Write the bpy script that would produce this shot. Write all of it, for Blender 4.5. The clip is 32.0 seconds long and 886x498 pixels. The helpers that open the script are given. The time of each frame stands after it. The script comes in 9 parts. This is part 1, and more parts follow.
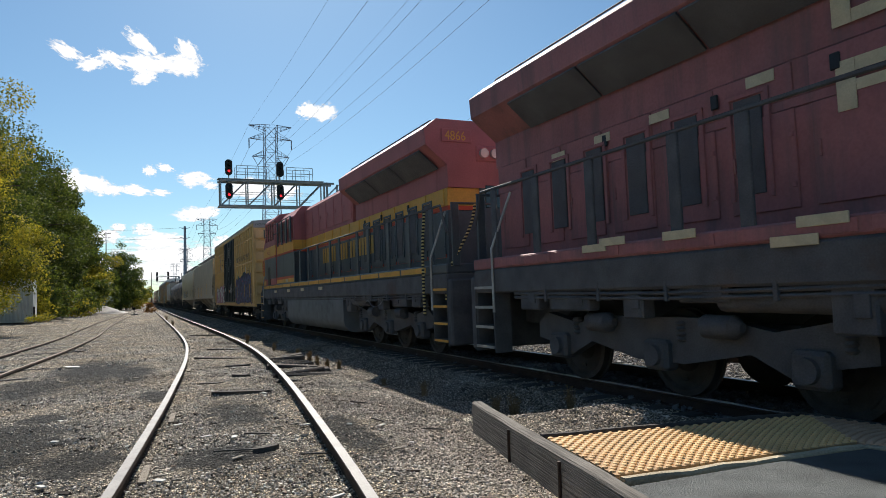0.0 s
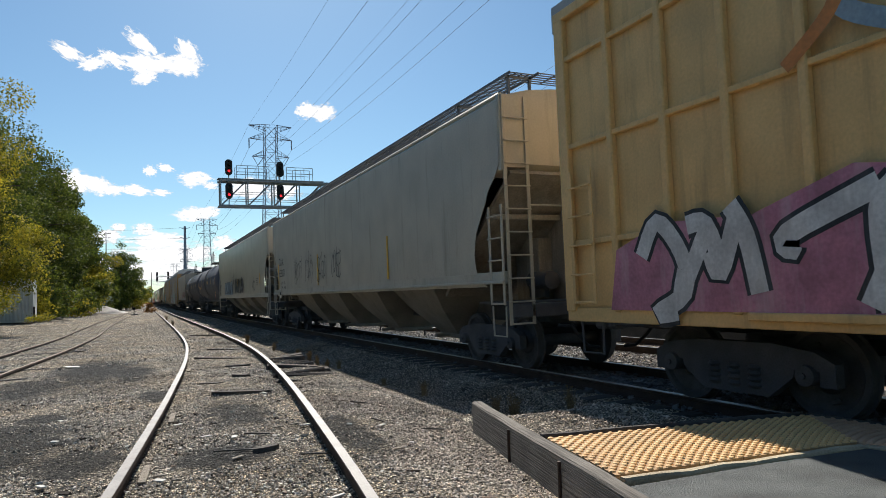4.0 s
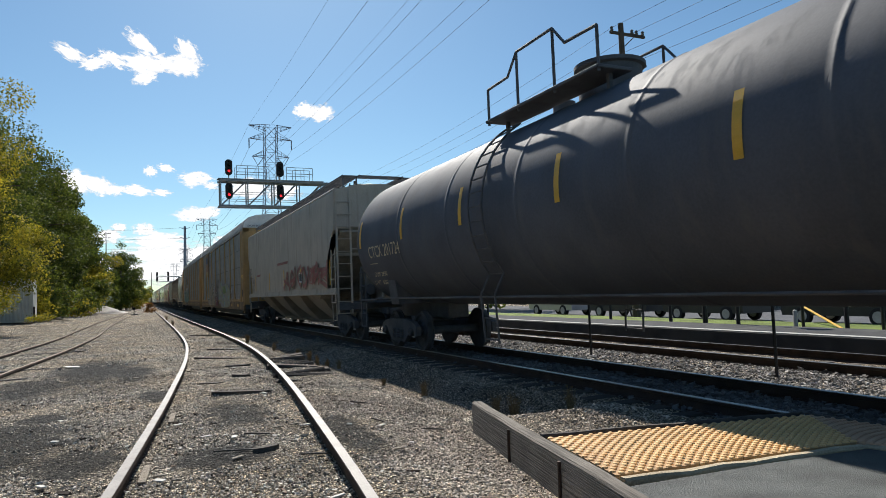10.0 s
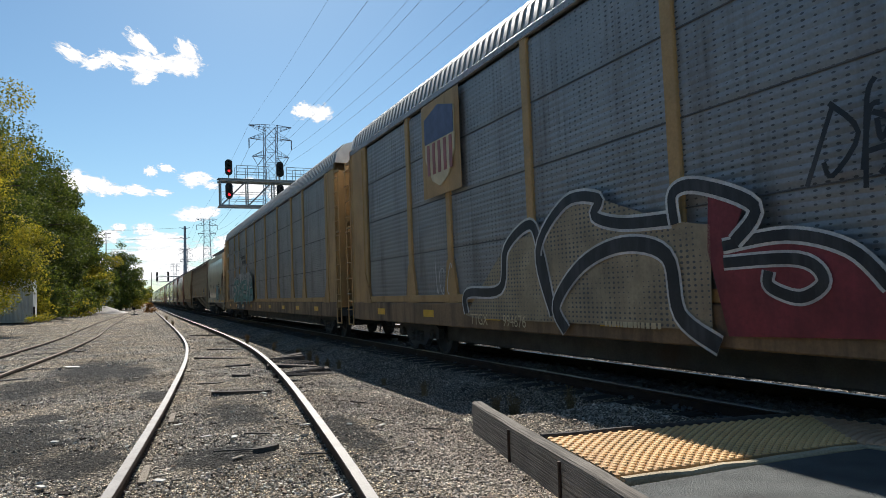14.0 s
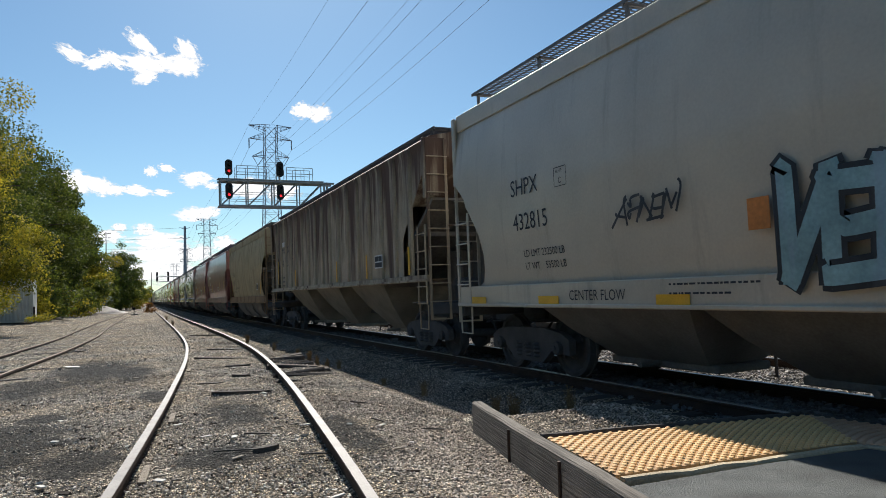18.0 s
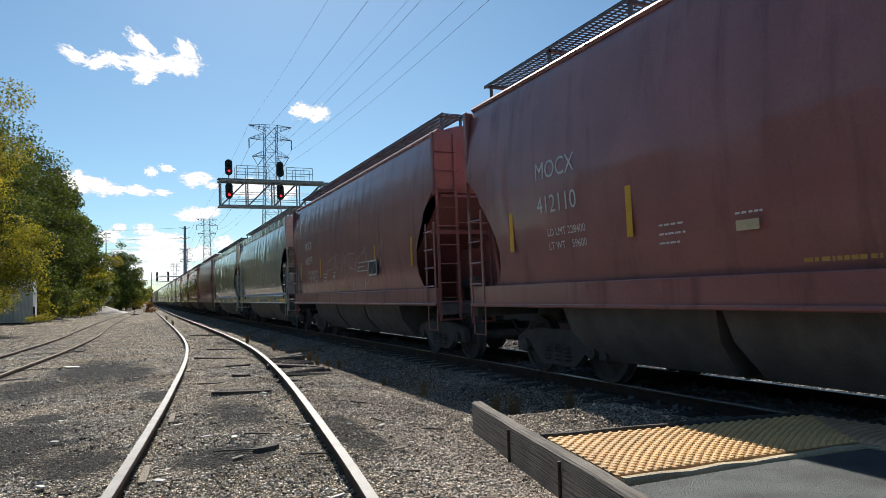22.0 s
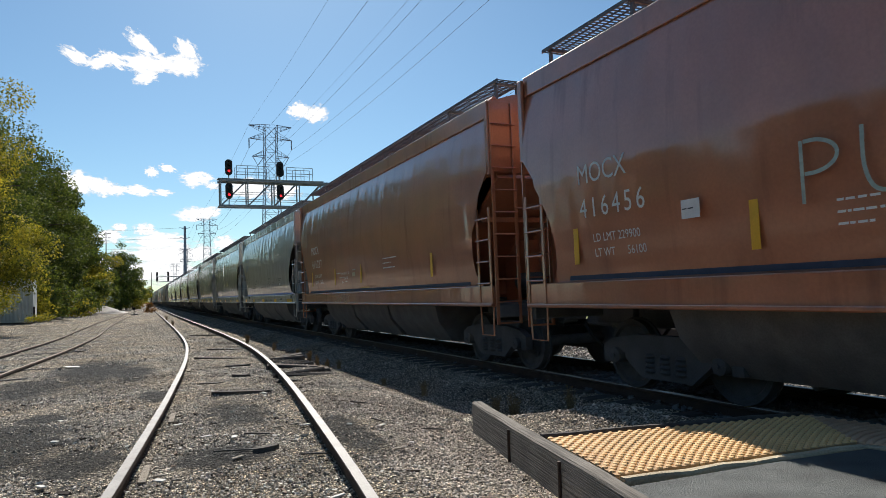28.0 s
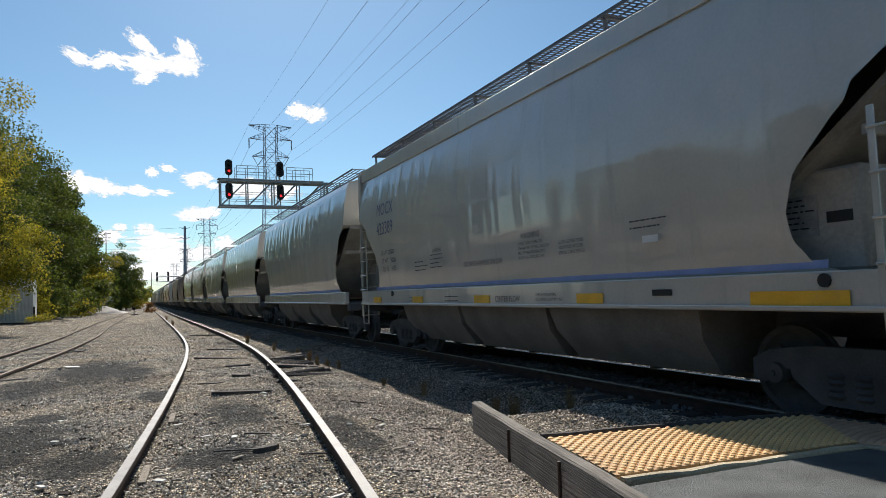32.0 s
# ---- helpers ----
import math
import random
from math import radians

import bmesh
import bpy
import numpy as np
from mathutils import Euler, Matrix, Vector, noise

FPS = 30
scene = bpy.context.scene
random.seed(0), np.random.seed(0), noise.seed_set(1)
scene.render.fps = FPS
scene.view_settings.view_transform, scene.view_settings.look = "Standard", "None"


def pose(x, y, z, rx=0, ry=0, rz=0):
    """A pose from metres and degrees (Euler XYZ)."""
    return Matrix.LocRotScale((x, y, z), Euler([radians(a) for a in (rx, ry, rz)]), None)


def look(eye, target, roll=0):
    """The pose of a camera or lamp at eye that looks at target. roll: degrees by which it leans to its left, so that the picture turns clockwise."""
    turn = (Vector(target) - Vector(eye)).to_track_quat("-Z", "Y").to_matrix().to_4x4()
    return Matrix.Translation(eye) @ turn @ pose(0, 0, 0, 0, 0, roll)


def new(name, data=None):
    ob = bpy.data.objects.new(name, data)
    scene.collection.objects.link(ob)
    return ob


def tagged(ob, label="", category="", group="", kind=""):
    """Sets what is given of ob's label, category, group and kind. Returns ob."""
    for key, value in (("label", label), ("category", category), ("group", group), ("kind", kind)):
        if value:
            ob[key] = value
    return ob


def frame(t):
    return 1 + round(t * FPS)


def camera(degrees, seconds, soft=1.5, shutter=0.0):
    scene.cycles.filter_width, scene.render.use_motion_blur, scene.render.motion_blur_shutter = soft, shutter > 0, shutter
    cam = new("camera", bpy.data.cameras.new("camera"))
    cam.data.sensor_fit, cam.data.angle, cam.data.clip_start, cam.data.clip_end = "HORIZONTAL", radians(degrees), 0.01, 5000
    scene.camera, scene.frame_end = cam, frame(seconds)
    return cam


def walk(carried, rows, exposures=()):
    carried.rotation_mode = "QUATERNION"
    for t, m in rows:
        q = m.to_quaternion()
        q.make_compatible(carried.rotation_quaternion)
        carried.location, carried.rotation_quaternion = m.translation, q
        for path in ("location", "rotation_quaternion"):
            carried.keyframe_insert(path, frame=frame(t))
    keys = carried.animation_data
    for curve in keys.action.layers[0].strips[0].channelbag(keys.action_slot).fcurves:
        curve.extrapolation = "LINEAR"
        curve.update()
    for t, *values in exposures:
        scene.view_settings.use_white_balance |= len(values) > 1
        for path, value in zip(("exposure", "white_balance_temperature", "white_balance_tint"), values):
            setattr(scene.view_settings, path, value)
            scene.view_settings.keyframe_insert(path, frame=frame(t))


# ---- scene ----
from itertools import chain

# ---- camera: held still beside the siding ----
EYE = (0.0, 0.0, 1.403)
TURN, TILT, LEAN = radians(24.857), radians(3.54), -2.185
AIM = (math.sin(TURN) * math.cos(TILT), math.cos(TURN) * math.cos(TILT), 1.403 + math.sin(TILT))
cam = camera(67.85, 32.0, soft=0.35, shutter=0.02)
STAND = look(EYE, AIM, LEAN)
walk(cam, [(0.0, STAND), (32.0, STAND)], exposures=[(0.0, 0.52), (32.0, 0.52)])

# ---- light: a clear autumn noon, the sun ahead and high along the track ----
SUN_AZ, SUN_EL = 11.5, 40.0
sun_data = bpy.data.lights.new("sun", "SUN")
sun_data.energy, sun_data.angle, sun_data.color = 5.0, radians(0.53), (1.0, 0.95, 0.87)
sun = new("sun", sun_data)
_a, _e = radians(SUN_AZ), radians(SUN_EL)
TO_SUN = Vector((math.sin(_a) * math.cos(_e), math.cos(_a) * math.cos(_e), math.sin(_e)))
sun.matrix_world = look(TO_SUN * 60, (0, 0, 0))
world = bpy.data.worlds.new("sky")
scene.world = world
world.use_nodes = True
_nt = world.node_tree
_sky = _nt.nodes.new("ShaderNodeTexSky")
_sky.sky_type, _sky.sun_disc = "NISHITA", False
_sky.sun_elevation, _sky.sun_rotation = _e, _a
_sky.air_density, _sky.dust_density, _sky.ozone_density = 1.0, 0.28, 1.0
_bg = _nt.nodes["Background"]
_bg.inputs["Strength"].default_value = 0.0595
_tint = _nt.nodes.new("ShaderNodeVectorMath")
_tint.operation = "MULTIPLY"
_tint.inputs[1].default_value = (0.79, 1.05, 1.175)
_nt.links.new(_sky.outputs[0], _tint.inputs[0])
_nt.links.new(_tint.outputs[0], _bg.inputs["Color"])


# ---- mesh helpers ----
class M:
    """Collects vertices and faces of one mesh."""

    def __init__(self):
        self.v, self.f = [], []

    def add(self, vs, fs):
        n = len(self.v)
        self.v.extend([tuple(p) for p in vs])
        self.f.extend([tuple(n + i for i in f) for f in fs])
        return self

    def box(self, c, s, bev=0.0, rot=None):
        hx, hy, hz = s[0] / 2, s[1] / 2, s[2] / 2
        b = min(bev, hx * 0.9, hy * 0.9, hz * 0.9)
        if b <= 0:
            vs = [(x, y, z) for x in (-hx, hx) for y in (-hy, hy) for z in (-hz, hz)]
            fs = [(0, 1, 3, 2), (4, 6, 7, 5), (0, 4, 5, 1), (2, 3, 7, 6), (0, 2, 6, 4), (1, 5, 7, 3)]
        else:
            vs, idx = [], {}
            for sx in (-1, 1):
                for sy in (-1, 1):
                    for sz in (-1, 1):
                        for k in range(3):
                            p = [sx * (hx - b), sy * (hy - b), sz * (hz - b)]
                            p[k] = (sx, sy, sz)[k] * (hx, hy, hz)[k]
                            idx[sx, sy, sz, k] = len(vs)
                            vs.append(p)
            fs = []
            for k in range(3):
                i, j = (k + 1) % 3, (k + 2) % 3
                for s1 in (-1, 1):
                    q = []
                    for a, c2 in ((-1, -1), (1, -1), (1, 1), (-1, 1)):
                        t = [0, 0, 0]
                        t[k], t[i], t[j] = s1, a, c2
                        q.append(idx[t[0], t[1], t[2], k])
                    fs.append(q if s1 > 0 else q[::-1])
                for a in (-1, 1):
                    for c2 in (-1, 1):
                        t1, t2 = [0, 0, 0], [0, 0, 0]
                        t1[k], t2[k] = -1, 1
                        for t in (t1, t2):
                            t[i], t[j] = a, c2
                        q = [idx[(*t1, i)], idx[(*t2, i)], idx[(*t2, j)], idx[(*t1, j)]]
                        fs.append(q if a * c2 < 0 else q[::-1])
            for sx in (-1, 1):
                for sy in (-1, 1):
                    for sz in (-1, 1):
                        q = [idx[sx, sy, sz, k] for k in range(3)]
                        fs.append(q if sx * sy * sz > 0 else q[::-1])
        if rot is not None:
            vs = [rot @ Vector(p) for p in vs]
        return self.add([(p[0] + c[0], p[1] + c[1], p[2] + c[2]) for p in vs], fs)

    def span(self, a, b, bev=0.0):
        """A box from corner a to corner b."""
        return self.box([(p + q) / 2 for p, q in zip(a, b)], [abs(q - p) for p, q in zip(a, b)], bev)

    def tube(self, pts, r, n=6, caps=True):
        pts = [Vector(p) for p in pts]
        rings, up = [], None
        for i, p in enumerate(pts):
            d = (pts[min(i + 1, len(pts) - 1)] - pts[max(i - 1, 0)]).normalized()
            if up is None or abs(up.dot(d)) > 0.95:
                up = Vector((0, 0, 1)) if abs(d.z) < 0.9 else Vector((1, 0, 0))
            s = d.cross(up).normalized()
            up = s.cross(d).normalized()
            rr = r[i] if isinstance(r, (list, tuple)) else r
            rings.append([p + rr * (math.cos(2 * math.pi * k / n) * s + math.sin(2 * math.pi * k / n) * up) for k in range(n)])
        fs = [(i * n + k, i * n + (k + 1) % n, (i + 1) * n + (k + 1) % n, (i + 1) * n + k) for i in range(len(pts) - 1) for k in range(n)]
        if caps:
            fs += [tuple(range(n))[::-1], tuple((len(pts) - 1) * n + k for k in range(n))]
        return self.add(list(chain(*rings)), fs)

    def prism(self, prof, axis, a, b):
        """A closed outline pushed along an axis: 'x' outlines are (y, z), 'y' (x, z), 'z' (x, y)."""
        def put(p, t):
            return {"x": (t, p[0], p[1]), "y": (p[0], t, p[1]), "z": (p[0], p[1], t)}[axis]
        n = len(prof)
        vs = [put(p, a) for p in prof] + [put(p, b) for p in prof]
        fs = [(i, (i + 1) % n, n + (i + 1) % n, n + i) for i in range(n)] + [tuple(range(n))[::-1], tuple(range(n, 2 * n))]
        return self.add(vs, fs)

    def lathe(self, prof, axis, c=(0, 0, 0), n=24, caps=True):
        """prof: (along, radius) pairs turned about the axis through c."""
        vs = []
        for t, r in prof:
            for k in range(n):
                a = 2 * math.pi * k / n
                u, w = r * math.cos(a), r * math.sin(a)
                p = {"x": (t, u, w), "y": (u, t, w), "z": (u, w, t)}[axis]
                vs.append((p[0] + c[0], p[1] + c[1], p[2] + c[2]))
        m = len(prof)
        fs = [(i * n + k, i * n + (k + 1) % n, (i + 1) * n + (k + 1) % n, (i + 1) * n + k) for i in range(m - 1) for k in range(n)]
        if caps and prof[0][1] > 1e-4:
            fs.append(tuple(range(n))[::-1])
        if caps and prof[-1][1] > 1e-4:
            fs.append(tuple((m - 1) * n + k for k in range(n)))
        return self.add(vs, fs)

    def poly(self, pts):
        return self.add(pts, [tuple(range(len(pts)))])

    def mesh(self, name="m", smooth=True):
        me = bpy.data.meshes.new(name)
        me.from_pydata(self.v, [], self.f)
        bm = bmesh.new()
        bm.from_mesh(me)
        bmesh.ops.recalc_face_normals(bm, faces=bm.faces)
        bm.to_mesh(me)
        bm.free()
        if smooth:
            me.shade_smooth()
            me.set_sharp_from_angle(angle=radians(32))
        return me


SHARED = {}


def part(name, m, material, parent=None, label="", at=None, key=None):
    """Links a mesh (an M, or a mesh made before) as one object under its thing."""
    if key is not None and key in SHARED:
        me = SHARED[key]
    else:
        me = m() if callable(m) else m
        if isinstance(me, M):
            me = me.mesh(name)
        if key is not None:
            SHARED[key] = me
    if material is not None and not me.materials:
        me.materials.append(material)
    ob = new(name, me)
    if parent is not None:
        ob.parent = parent
    if at is not None:
        ob.matrix_basis = at
    if label:
        ob["label"] = label
    return ob


def empty(name, label, category, at, group="", kind=""):
    ob = new(name)
    ob.matrix_basis = at
    ob.empty_display_size = 0.3
    return tagged(ob, label, category, group, kind)


# ---- materials ----
def surface(name, base, rough=0.6, metal=0.0, var=0.25, scale=2.0, fine=40.0, bump=0.1, dirt=None, dirt_amount=0.0, streak=0.0, spec=0.4, island=0.0, clear=0.0, coat_rough=0.15, wavy=0.0):
    """A procedural paint, metal, stone or wood: broad blotches, fine grain, downward streaks of dirt, and relief."""
    mt = bpy.data.materials.new(name)
    mt.use_nodes = True
    nt = mt.node_tree
    N, L = nt.nodes, nt.links
    bs = N["Principled BSDF"]
    bs.inputs["Roughness"].default_value, bs.inputs["Metallic"].default_value = rough, metal
    bs.inputs["Specular IOR Level"].default_value = spec
    if clear:
        bs.inputs["Coat Weight"].default_value, bs.inputs["Coat Roughness"].default_value = clear, coat_rough
        bs.inputs["Coat IOR"].default_value = 1.7 if clear >= 1.0 else 1.5
    tc = N.new("ShaderNodeTexCoord")
    n1 = N.new("ShaderNodeTexNoise")
    n1.inputs["Scale"].default_value, n1.inputs["Detail"].default_value = scale, 6
    L.new(tc.outputs["Object"], n1.inputs["Vector"])
    n2 = N.new("ShaderNodeTexNoise")
    n2.inputs["Scale"].default_value, n2.inputs["Detail"].default_value = fine, 4
    L.new(tc.outputs["Object"], n2.inputs["Vector"])
    r1 = N.new("ShaderNodeMapRange")
    r1.inputs["From Min"].default_value, r1.inputs["From Max"].default_value = 0.3, 0.7
    r1.inputs["To Min"].default_value, r1.inputs["To Max"].default_value = 1 - var, 1 + var * 0.6
    L.new(n1.outputs["Fac"], r1.inputs["Value"])
    r2 = N.new("ShaderNodeMapRange")
    r2.inputs["From Min"].default_value, r2.inputs["From Max"].default_value = 0.3, 0.7
    r2.inputs["To Min"].default_value, r2.inputs["To Max"].default_value = 1 - var * 0.5, 1 + var * 0.4
    L.new(n2.outputs["Fac"], r2.inputs["Value"])
    mul = N.new("ShaderNodeMath")
    mul.operation = "MULTIPLY"
    L.new(r1.outputs[0], mul.inputs[0])
    L.new(r2.outputs[0], mul.inputs[1])
    fac = mul.outputs[0]
    if island:
        gi = N.new("ShaderNodeNewGeometry")
        r3 = N.new("ShaderNodeMapRange")
        r3.inputs["To Min"].default_value, r3.inputs["To Max"].default_value = 1 - island, 1 + island
        L.new(gi.outputs["Random Per Island"], r3.inputs["Value"])
        m3 = N.new("ShaderNodeMath")
        m3.operation = "MULTIPLY"
        L.new(fac, m3.inputs[0])
        L.new(r3.outputs[0], m3.inputs[1])
        fac = m3.outputs[0]
    mix = N.new("ShaderNodeVectorMath")
    mix.operation = "SCALE"
    mix.inputs[0].default_value = base[:3]
    L.new(fac, mix.inputs["Scale"])
    col = mix.outputs[0]
    if dirt is not None:
        mp = N.new("ShaderNodeMapping")
        k = 1.0 / (1.0 + 9 * streak)
        mp.inputs["Scale"].default_value = (1.0, 1.0, k)
        L.new(tc.outputs["Object"], mp.inputs["Vector"])
        n3 = N.new("ShaderNodeTexNoise")
        n3.inputs["Scale"].default_value, n3.inputs["Detail"].default_value, n3.inputs["Roughness"].default_value = (3.2 if streak else 1.1), 7, 0.65
        L.new(mp.outputs[0], n3.inputs["Vector"])
        r4 = N.new("ShaderNodeMapRange")
        c = 0.62 - 0.3 * dirt_amount
        r4.inputs["From Min"].default_value, r4.inputs["From Max"].default_value = c, c + 0.22
        r4.inputs["To Max"].default_value = min(1.0, 0.45 + dirt_amount * 0.6)
        L.new(n3.outputs["Fac"], r4.inputs["Value"])
        mc = N.new("ShaderNodeMix")
        mc.data_type = "RGBA"
        L.new(r4.outputs[0], mc.inputs["Factor"])
        L.new(col, mc.inputs["A"])
        mc.inputs["B"].default_value = dirt
        col = mc.outputs["Result"]
        rr = N.new("ShaderNodeMapRange")
        rr.inputs["To Min"].default_value, rr.inputs["To Max"].default_value = rough, min(1, rough + 0.3)
        L.new(r4.outputs[0], rr.inputs["Value"])
        L.new(rr.outputs[0], bs.inputs["Roughness"])
    L.new(col, bs.inputs["Base Color"])
    if bump:
        bp = N.new("ShaderNodeBump")
        bp.inputs["Strength"].default_value, bp.inputs["Distance"].default_value = min(1.0, bump * 4), 0.01 + bump * 0.03
        L.new(n2.outputs["Fac"], bp.inputs["Height"])
        L.new(bp.outputs[0], bs.inputs["Normal"])
    if wavy:
        # sheet steel drawn in between its frames: long shallow waves, taller than wide
        mw = N.new("ShaderNodeMapping")
        mw.inputs["Scale"].default_value = (1.0, 1.15, 0.3)
        L.new(tc.outputs["Object"], mw.inputs["Vector"])
        nw = N.new("ShaderNodeTexNoise")
        nw.inputs["Scale"].default_value, nw.inputs["Detail"].default_value = 1.6, 1.5
        L.new(mw.outputs[0], nw.inputs["Vector"])
        bw = N.new("ShaderNodeBump")
        bw.inputs["Strength"].default_value, bw.inputs["Distance"].default_value = 1.0, wavy
        L.new(nw.outputs["Fac"], bw.inputs["Height"])
        L.new(bw.outputs[0], bs.inputs["Coat Normal"])
        if bump:
            L.new(bw.outputs[0], bp.inputs["Normal"])
        else:
            L.new(bw.outputs[0], bs.inputs["Normal"])
    return mt


RUST = (0.10, 0.045, 0.022, 1)
GRIME = (0.035, 0.032, 0.03, 1)
DUST = (0.26, 0.23, 0.19, 1)
# Steel, truck and truck wheel bases lifted and blued to stand for lens haze.
m_steel_dark = surface("haze_lifted_grimy_steel", (0.105, 0.107, 0.112), 0.8, 0.0, 0.3, 3, 50, 0.1, RUST, 0.18)
m_truck = surface("haze_lifted_truck_casting", (0.075, 0.077, 0.083), 0.85, 0.0, 0.3, 3, 50, 0.1, (0.11, 0.095, 0.08, 1), 0.2)
m_truckwheel = surface("haze_lifted_grimy_wheel", (0.068, 0.069, 0.073), 0.8, 0.0, 0.3, 6, 60, 0.08, GRIME, 0.2)
m_wheel = surface("worn_wheel_steel", (0.065, 0.058, 0.053), 0.7, 0.2, 0.3, 6, 60, 0.08, GRIME, 0.3)
m_rail = surface("rail_side_rust", (0.055, 0.034, 0.025), 0.7, 0.3, 0.35, 4, 60, 0.15, GRIME, 0.35)
m_railtop = surface("polished_rail_head", (0.26, 0.25, 0.245), 0.42, 0.9, 0.2, 8, 80, 0.04, RUST, 0.12)
m_railrust = surface("rusted_rail_head", (0.16, 0.105, 0.07), 0.75, 0.1, 0.3, 5, 60, 0.1, RUST, 0.35)
m_railold = surface("dull_siding_rail_head", (0.135, 0.128, 0.123), 0.58, 0.3, 0.25, 5, 60, 0.05, RUST, 0.15, 0.0, 0.3)
m_cream = surface("cream_hopper_paint", (0.46, 0.42, 0.335), 0.5, 0.0, 0.12, 1.2, 30, 0.03, (0.22, 0.18, 0.14, 1), 0.22, 1.0)
m_cream2 = surface("pale_hopper_paint", (0.51, 0.46, 0.37), 0.45, 0.0, 0.10, 1.2, 30, 0.02, (0.25, 0.22, 0.18, 1), 0.2, 1.0, clear=0.35, coat_rough=0.12, wavy=0.012)
m_greyh = surface("light_grey_hopper_paint", (0.47, 0.445, 0.395), 0.45, 0.0, 0.08, 0.9, 25, 0.003, (0.26, 0.24, 0.21, 1), 0.15, 1.0, 0.4, clear=1.0, coat_rough=0.08, wavy=0.03)
m_tilx = surface("weathered_grey_hopper_paint", (0.44, 0.39, 0.32), 0.55, 0.0, 0.15, 1.4, 30, 0.04, (0.17, 0.13, 0.10, 1), 0.3, 1.0)

m_ptex = surface("ochre_tan_hopper_paint", (0.46, 0.365, 0.21), 0.6, 0.0, 0.18, 1.3, 30, 0.04, (0.20, 0.105, 0.055, 1), 0.38, 1.0)
m_ptexseam = surface("rusty_weld", (0.22, 0.14, 0.08), 0.7, 0.0, 0.3, 2, 30, 0.05)
m_ptexsill = surface("rusty_ochre_sill", (0.30, 0.19, 0.10), 0.7, 0.0, 0.25, 1.5, 30, 0.05, (0.10, 0.06, 0.04, 1), 0.45, 1.0)
m_redh = surface("dark_red_hopper_paint", (0.32, 0.125, 0.118), 0.5, 0.0, 0.15, 1.2, 30, 0.004, (0.12, 0.05, 0.04, 1), 0.3, 1.0, clear=0.6, coat_rough=0.13, wavy=0.022)
m_orangeh = surface("orange_brown_hopper_paint", (0.41, 0.145, 0.07), 0.45, 0.0, 0.15, 1.2, 30, 0.004, (0.13, 0.05, 0.03, 1), 0.22, 1.0, clear=1.0, coat_rough=0.09, wavy=0.02)
m_tank = surface("dusty_black_tank_paint", (0.098, 0.106, 0.126), 0.7, 0.0, 0.2, 1.1, 30, 0.02, (0.14, 0.14, 0.142, 1), 0.3, 0.7, 0.25)
m_tank2 = surface("faded_black_tank_paint", (0.098, 0.106, 0.124), 0.7, 0.0, 0.2, 1.1, 30, 0.02, (0.15, 0.148, 0.145, 1), 0.34, 0.7, 0.25)
m_boxy = surface("faded_yellow_boxcar_paint", (0.72, 0.48, 0.20), 0.55, 0.0, 0.16, 1.4, 30, 0.04, (0.26, 0.17, 0.09, 1), 0.28, 1.0)
m_boxdoor = surface("dark_door_paint", (0.035, 0.045, 0.045), 0.5, 0.0, 0.25, 1.6, 30, 0.04, (0.13, 0.10, 0.07, 1), 0.24, 1.0)
m_rackp = surface("galvanised_rack_panel", (0.30, 0.295, 0.29), 0.48, 0.45, 0.2, 1.0, 30, 0.03, (0.15, 0.132, 0.12, 1), 0.34, 0.8)
m_racky = surface("worn_rack_yellow", (0.47, 0.29, 0.12), 0.6, 0.0, 0.2, 1.5, 30, 0.05, (0.19, 0.10, 0.05, 1), 0.34, 1.0)
# Sill base darker than the posts, for grime and the shadow on it.
m_racksill = surface("shadowed_grimy_rack_sill", (0.27, 0.175, 0.095), 0.7, 0.0, 0.3, 1.5, 30, 0.05, (0.075, 0.055, 0.045, 1), 0.55, 0.8)
# Underside base lifted for lens haze over the grime.
m_under = surface("haze_lifted_grimy_underside", (0.155, 0.152, 0.15), 0.8, 0.0, 0.3, 1.5, 30, 0.05, (0.18, 0.16, 0.14, 1), 0.3)
# Slope sheets toned below the body paint for the recess's shade, plus dust.
m_slopegrey = surface("dusty_shaded_grey_slope", (0.34, 0.325, 0.295), 0.7, 0.0, 0.25, 1.5, 30, 0.03, (0.14, 0.125, 0.105, 1), 0.3, 0.8)
m_slope = surface("dusty_shaded_slope", (0.32, 0.285, 0.23), 0.8, 0.0, 0.3, 1.5, 30, 0.04, (0.12, 0.105, 0.09, 1), 0.42, 0.8)
m_grimslope = surface("grimy_slope_sheet", (0.17, 0.15, 0.13), 0.85, 0.0, 0.35, 1.5, 30, 0.05, (0.06, 0.054, 0.05, 1), 0.45, 0.8)
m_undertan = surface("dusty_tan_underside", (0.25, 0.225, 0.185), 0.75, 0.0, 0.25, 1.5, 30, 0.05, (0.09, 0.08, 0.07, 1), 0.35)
m_rackpale = surface("faded_rack_panel_paint", (0.24, 0.24, 0.225), 0.6, 0.0, 0.2, 1.0, 30, 0.03, (0.12, 0.1, 0.08, 1), 0.3, 0.8)
m_roofw = surface("grey_white_rack_roof", (0.36, 0.36, 0.35), 0.55, 0.1, 0.15, 1.2, 30, 0.03, (0.22, 0.2, 0.18, 1), 0.3)
m_walk = surface("dark_running_board_steel", (0.15, 0.155, 0.165), 0.7, 0.2, 0.2, 4, 50, 0.03, (0.1, 0.09, 0.08, 1), 0.2)
m_gantry = surface("weathered_gantry_steel", (0.27, 0.28, 0.29), 0.6, 0.3, 0.2, 3, 40, 0.02, (0.14, 0.12, 0.1, 1), 0.2)
m_galv = surface("galvanised_steel", (0.42, 0.43, 0.43), 0.45, 0.7, 0.2, 4, 50, 0.05, (0.22, 0.2, 0.18, 1), 0.2)
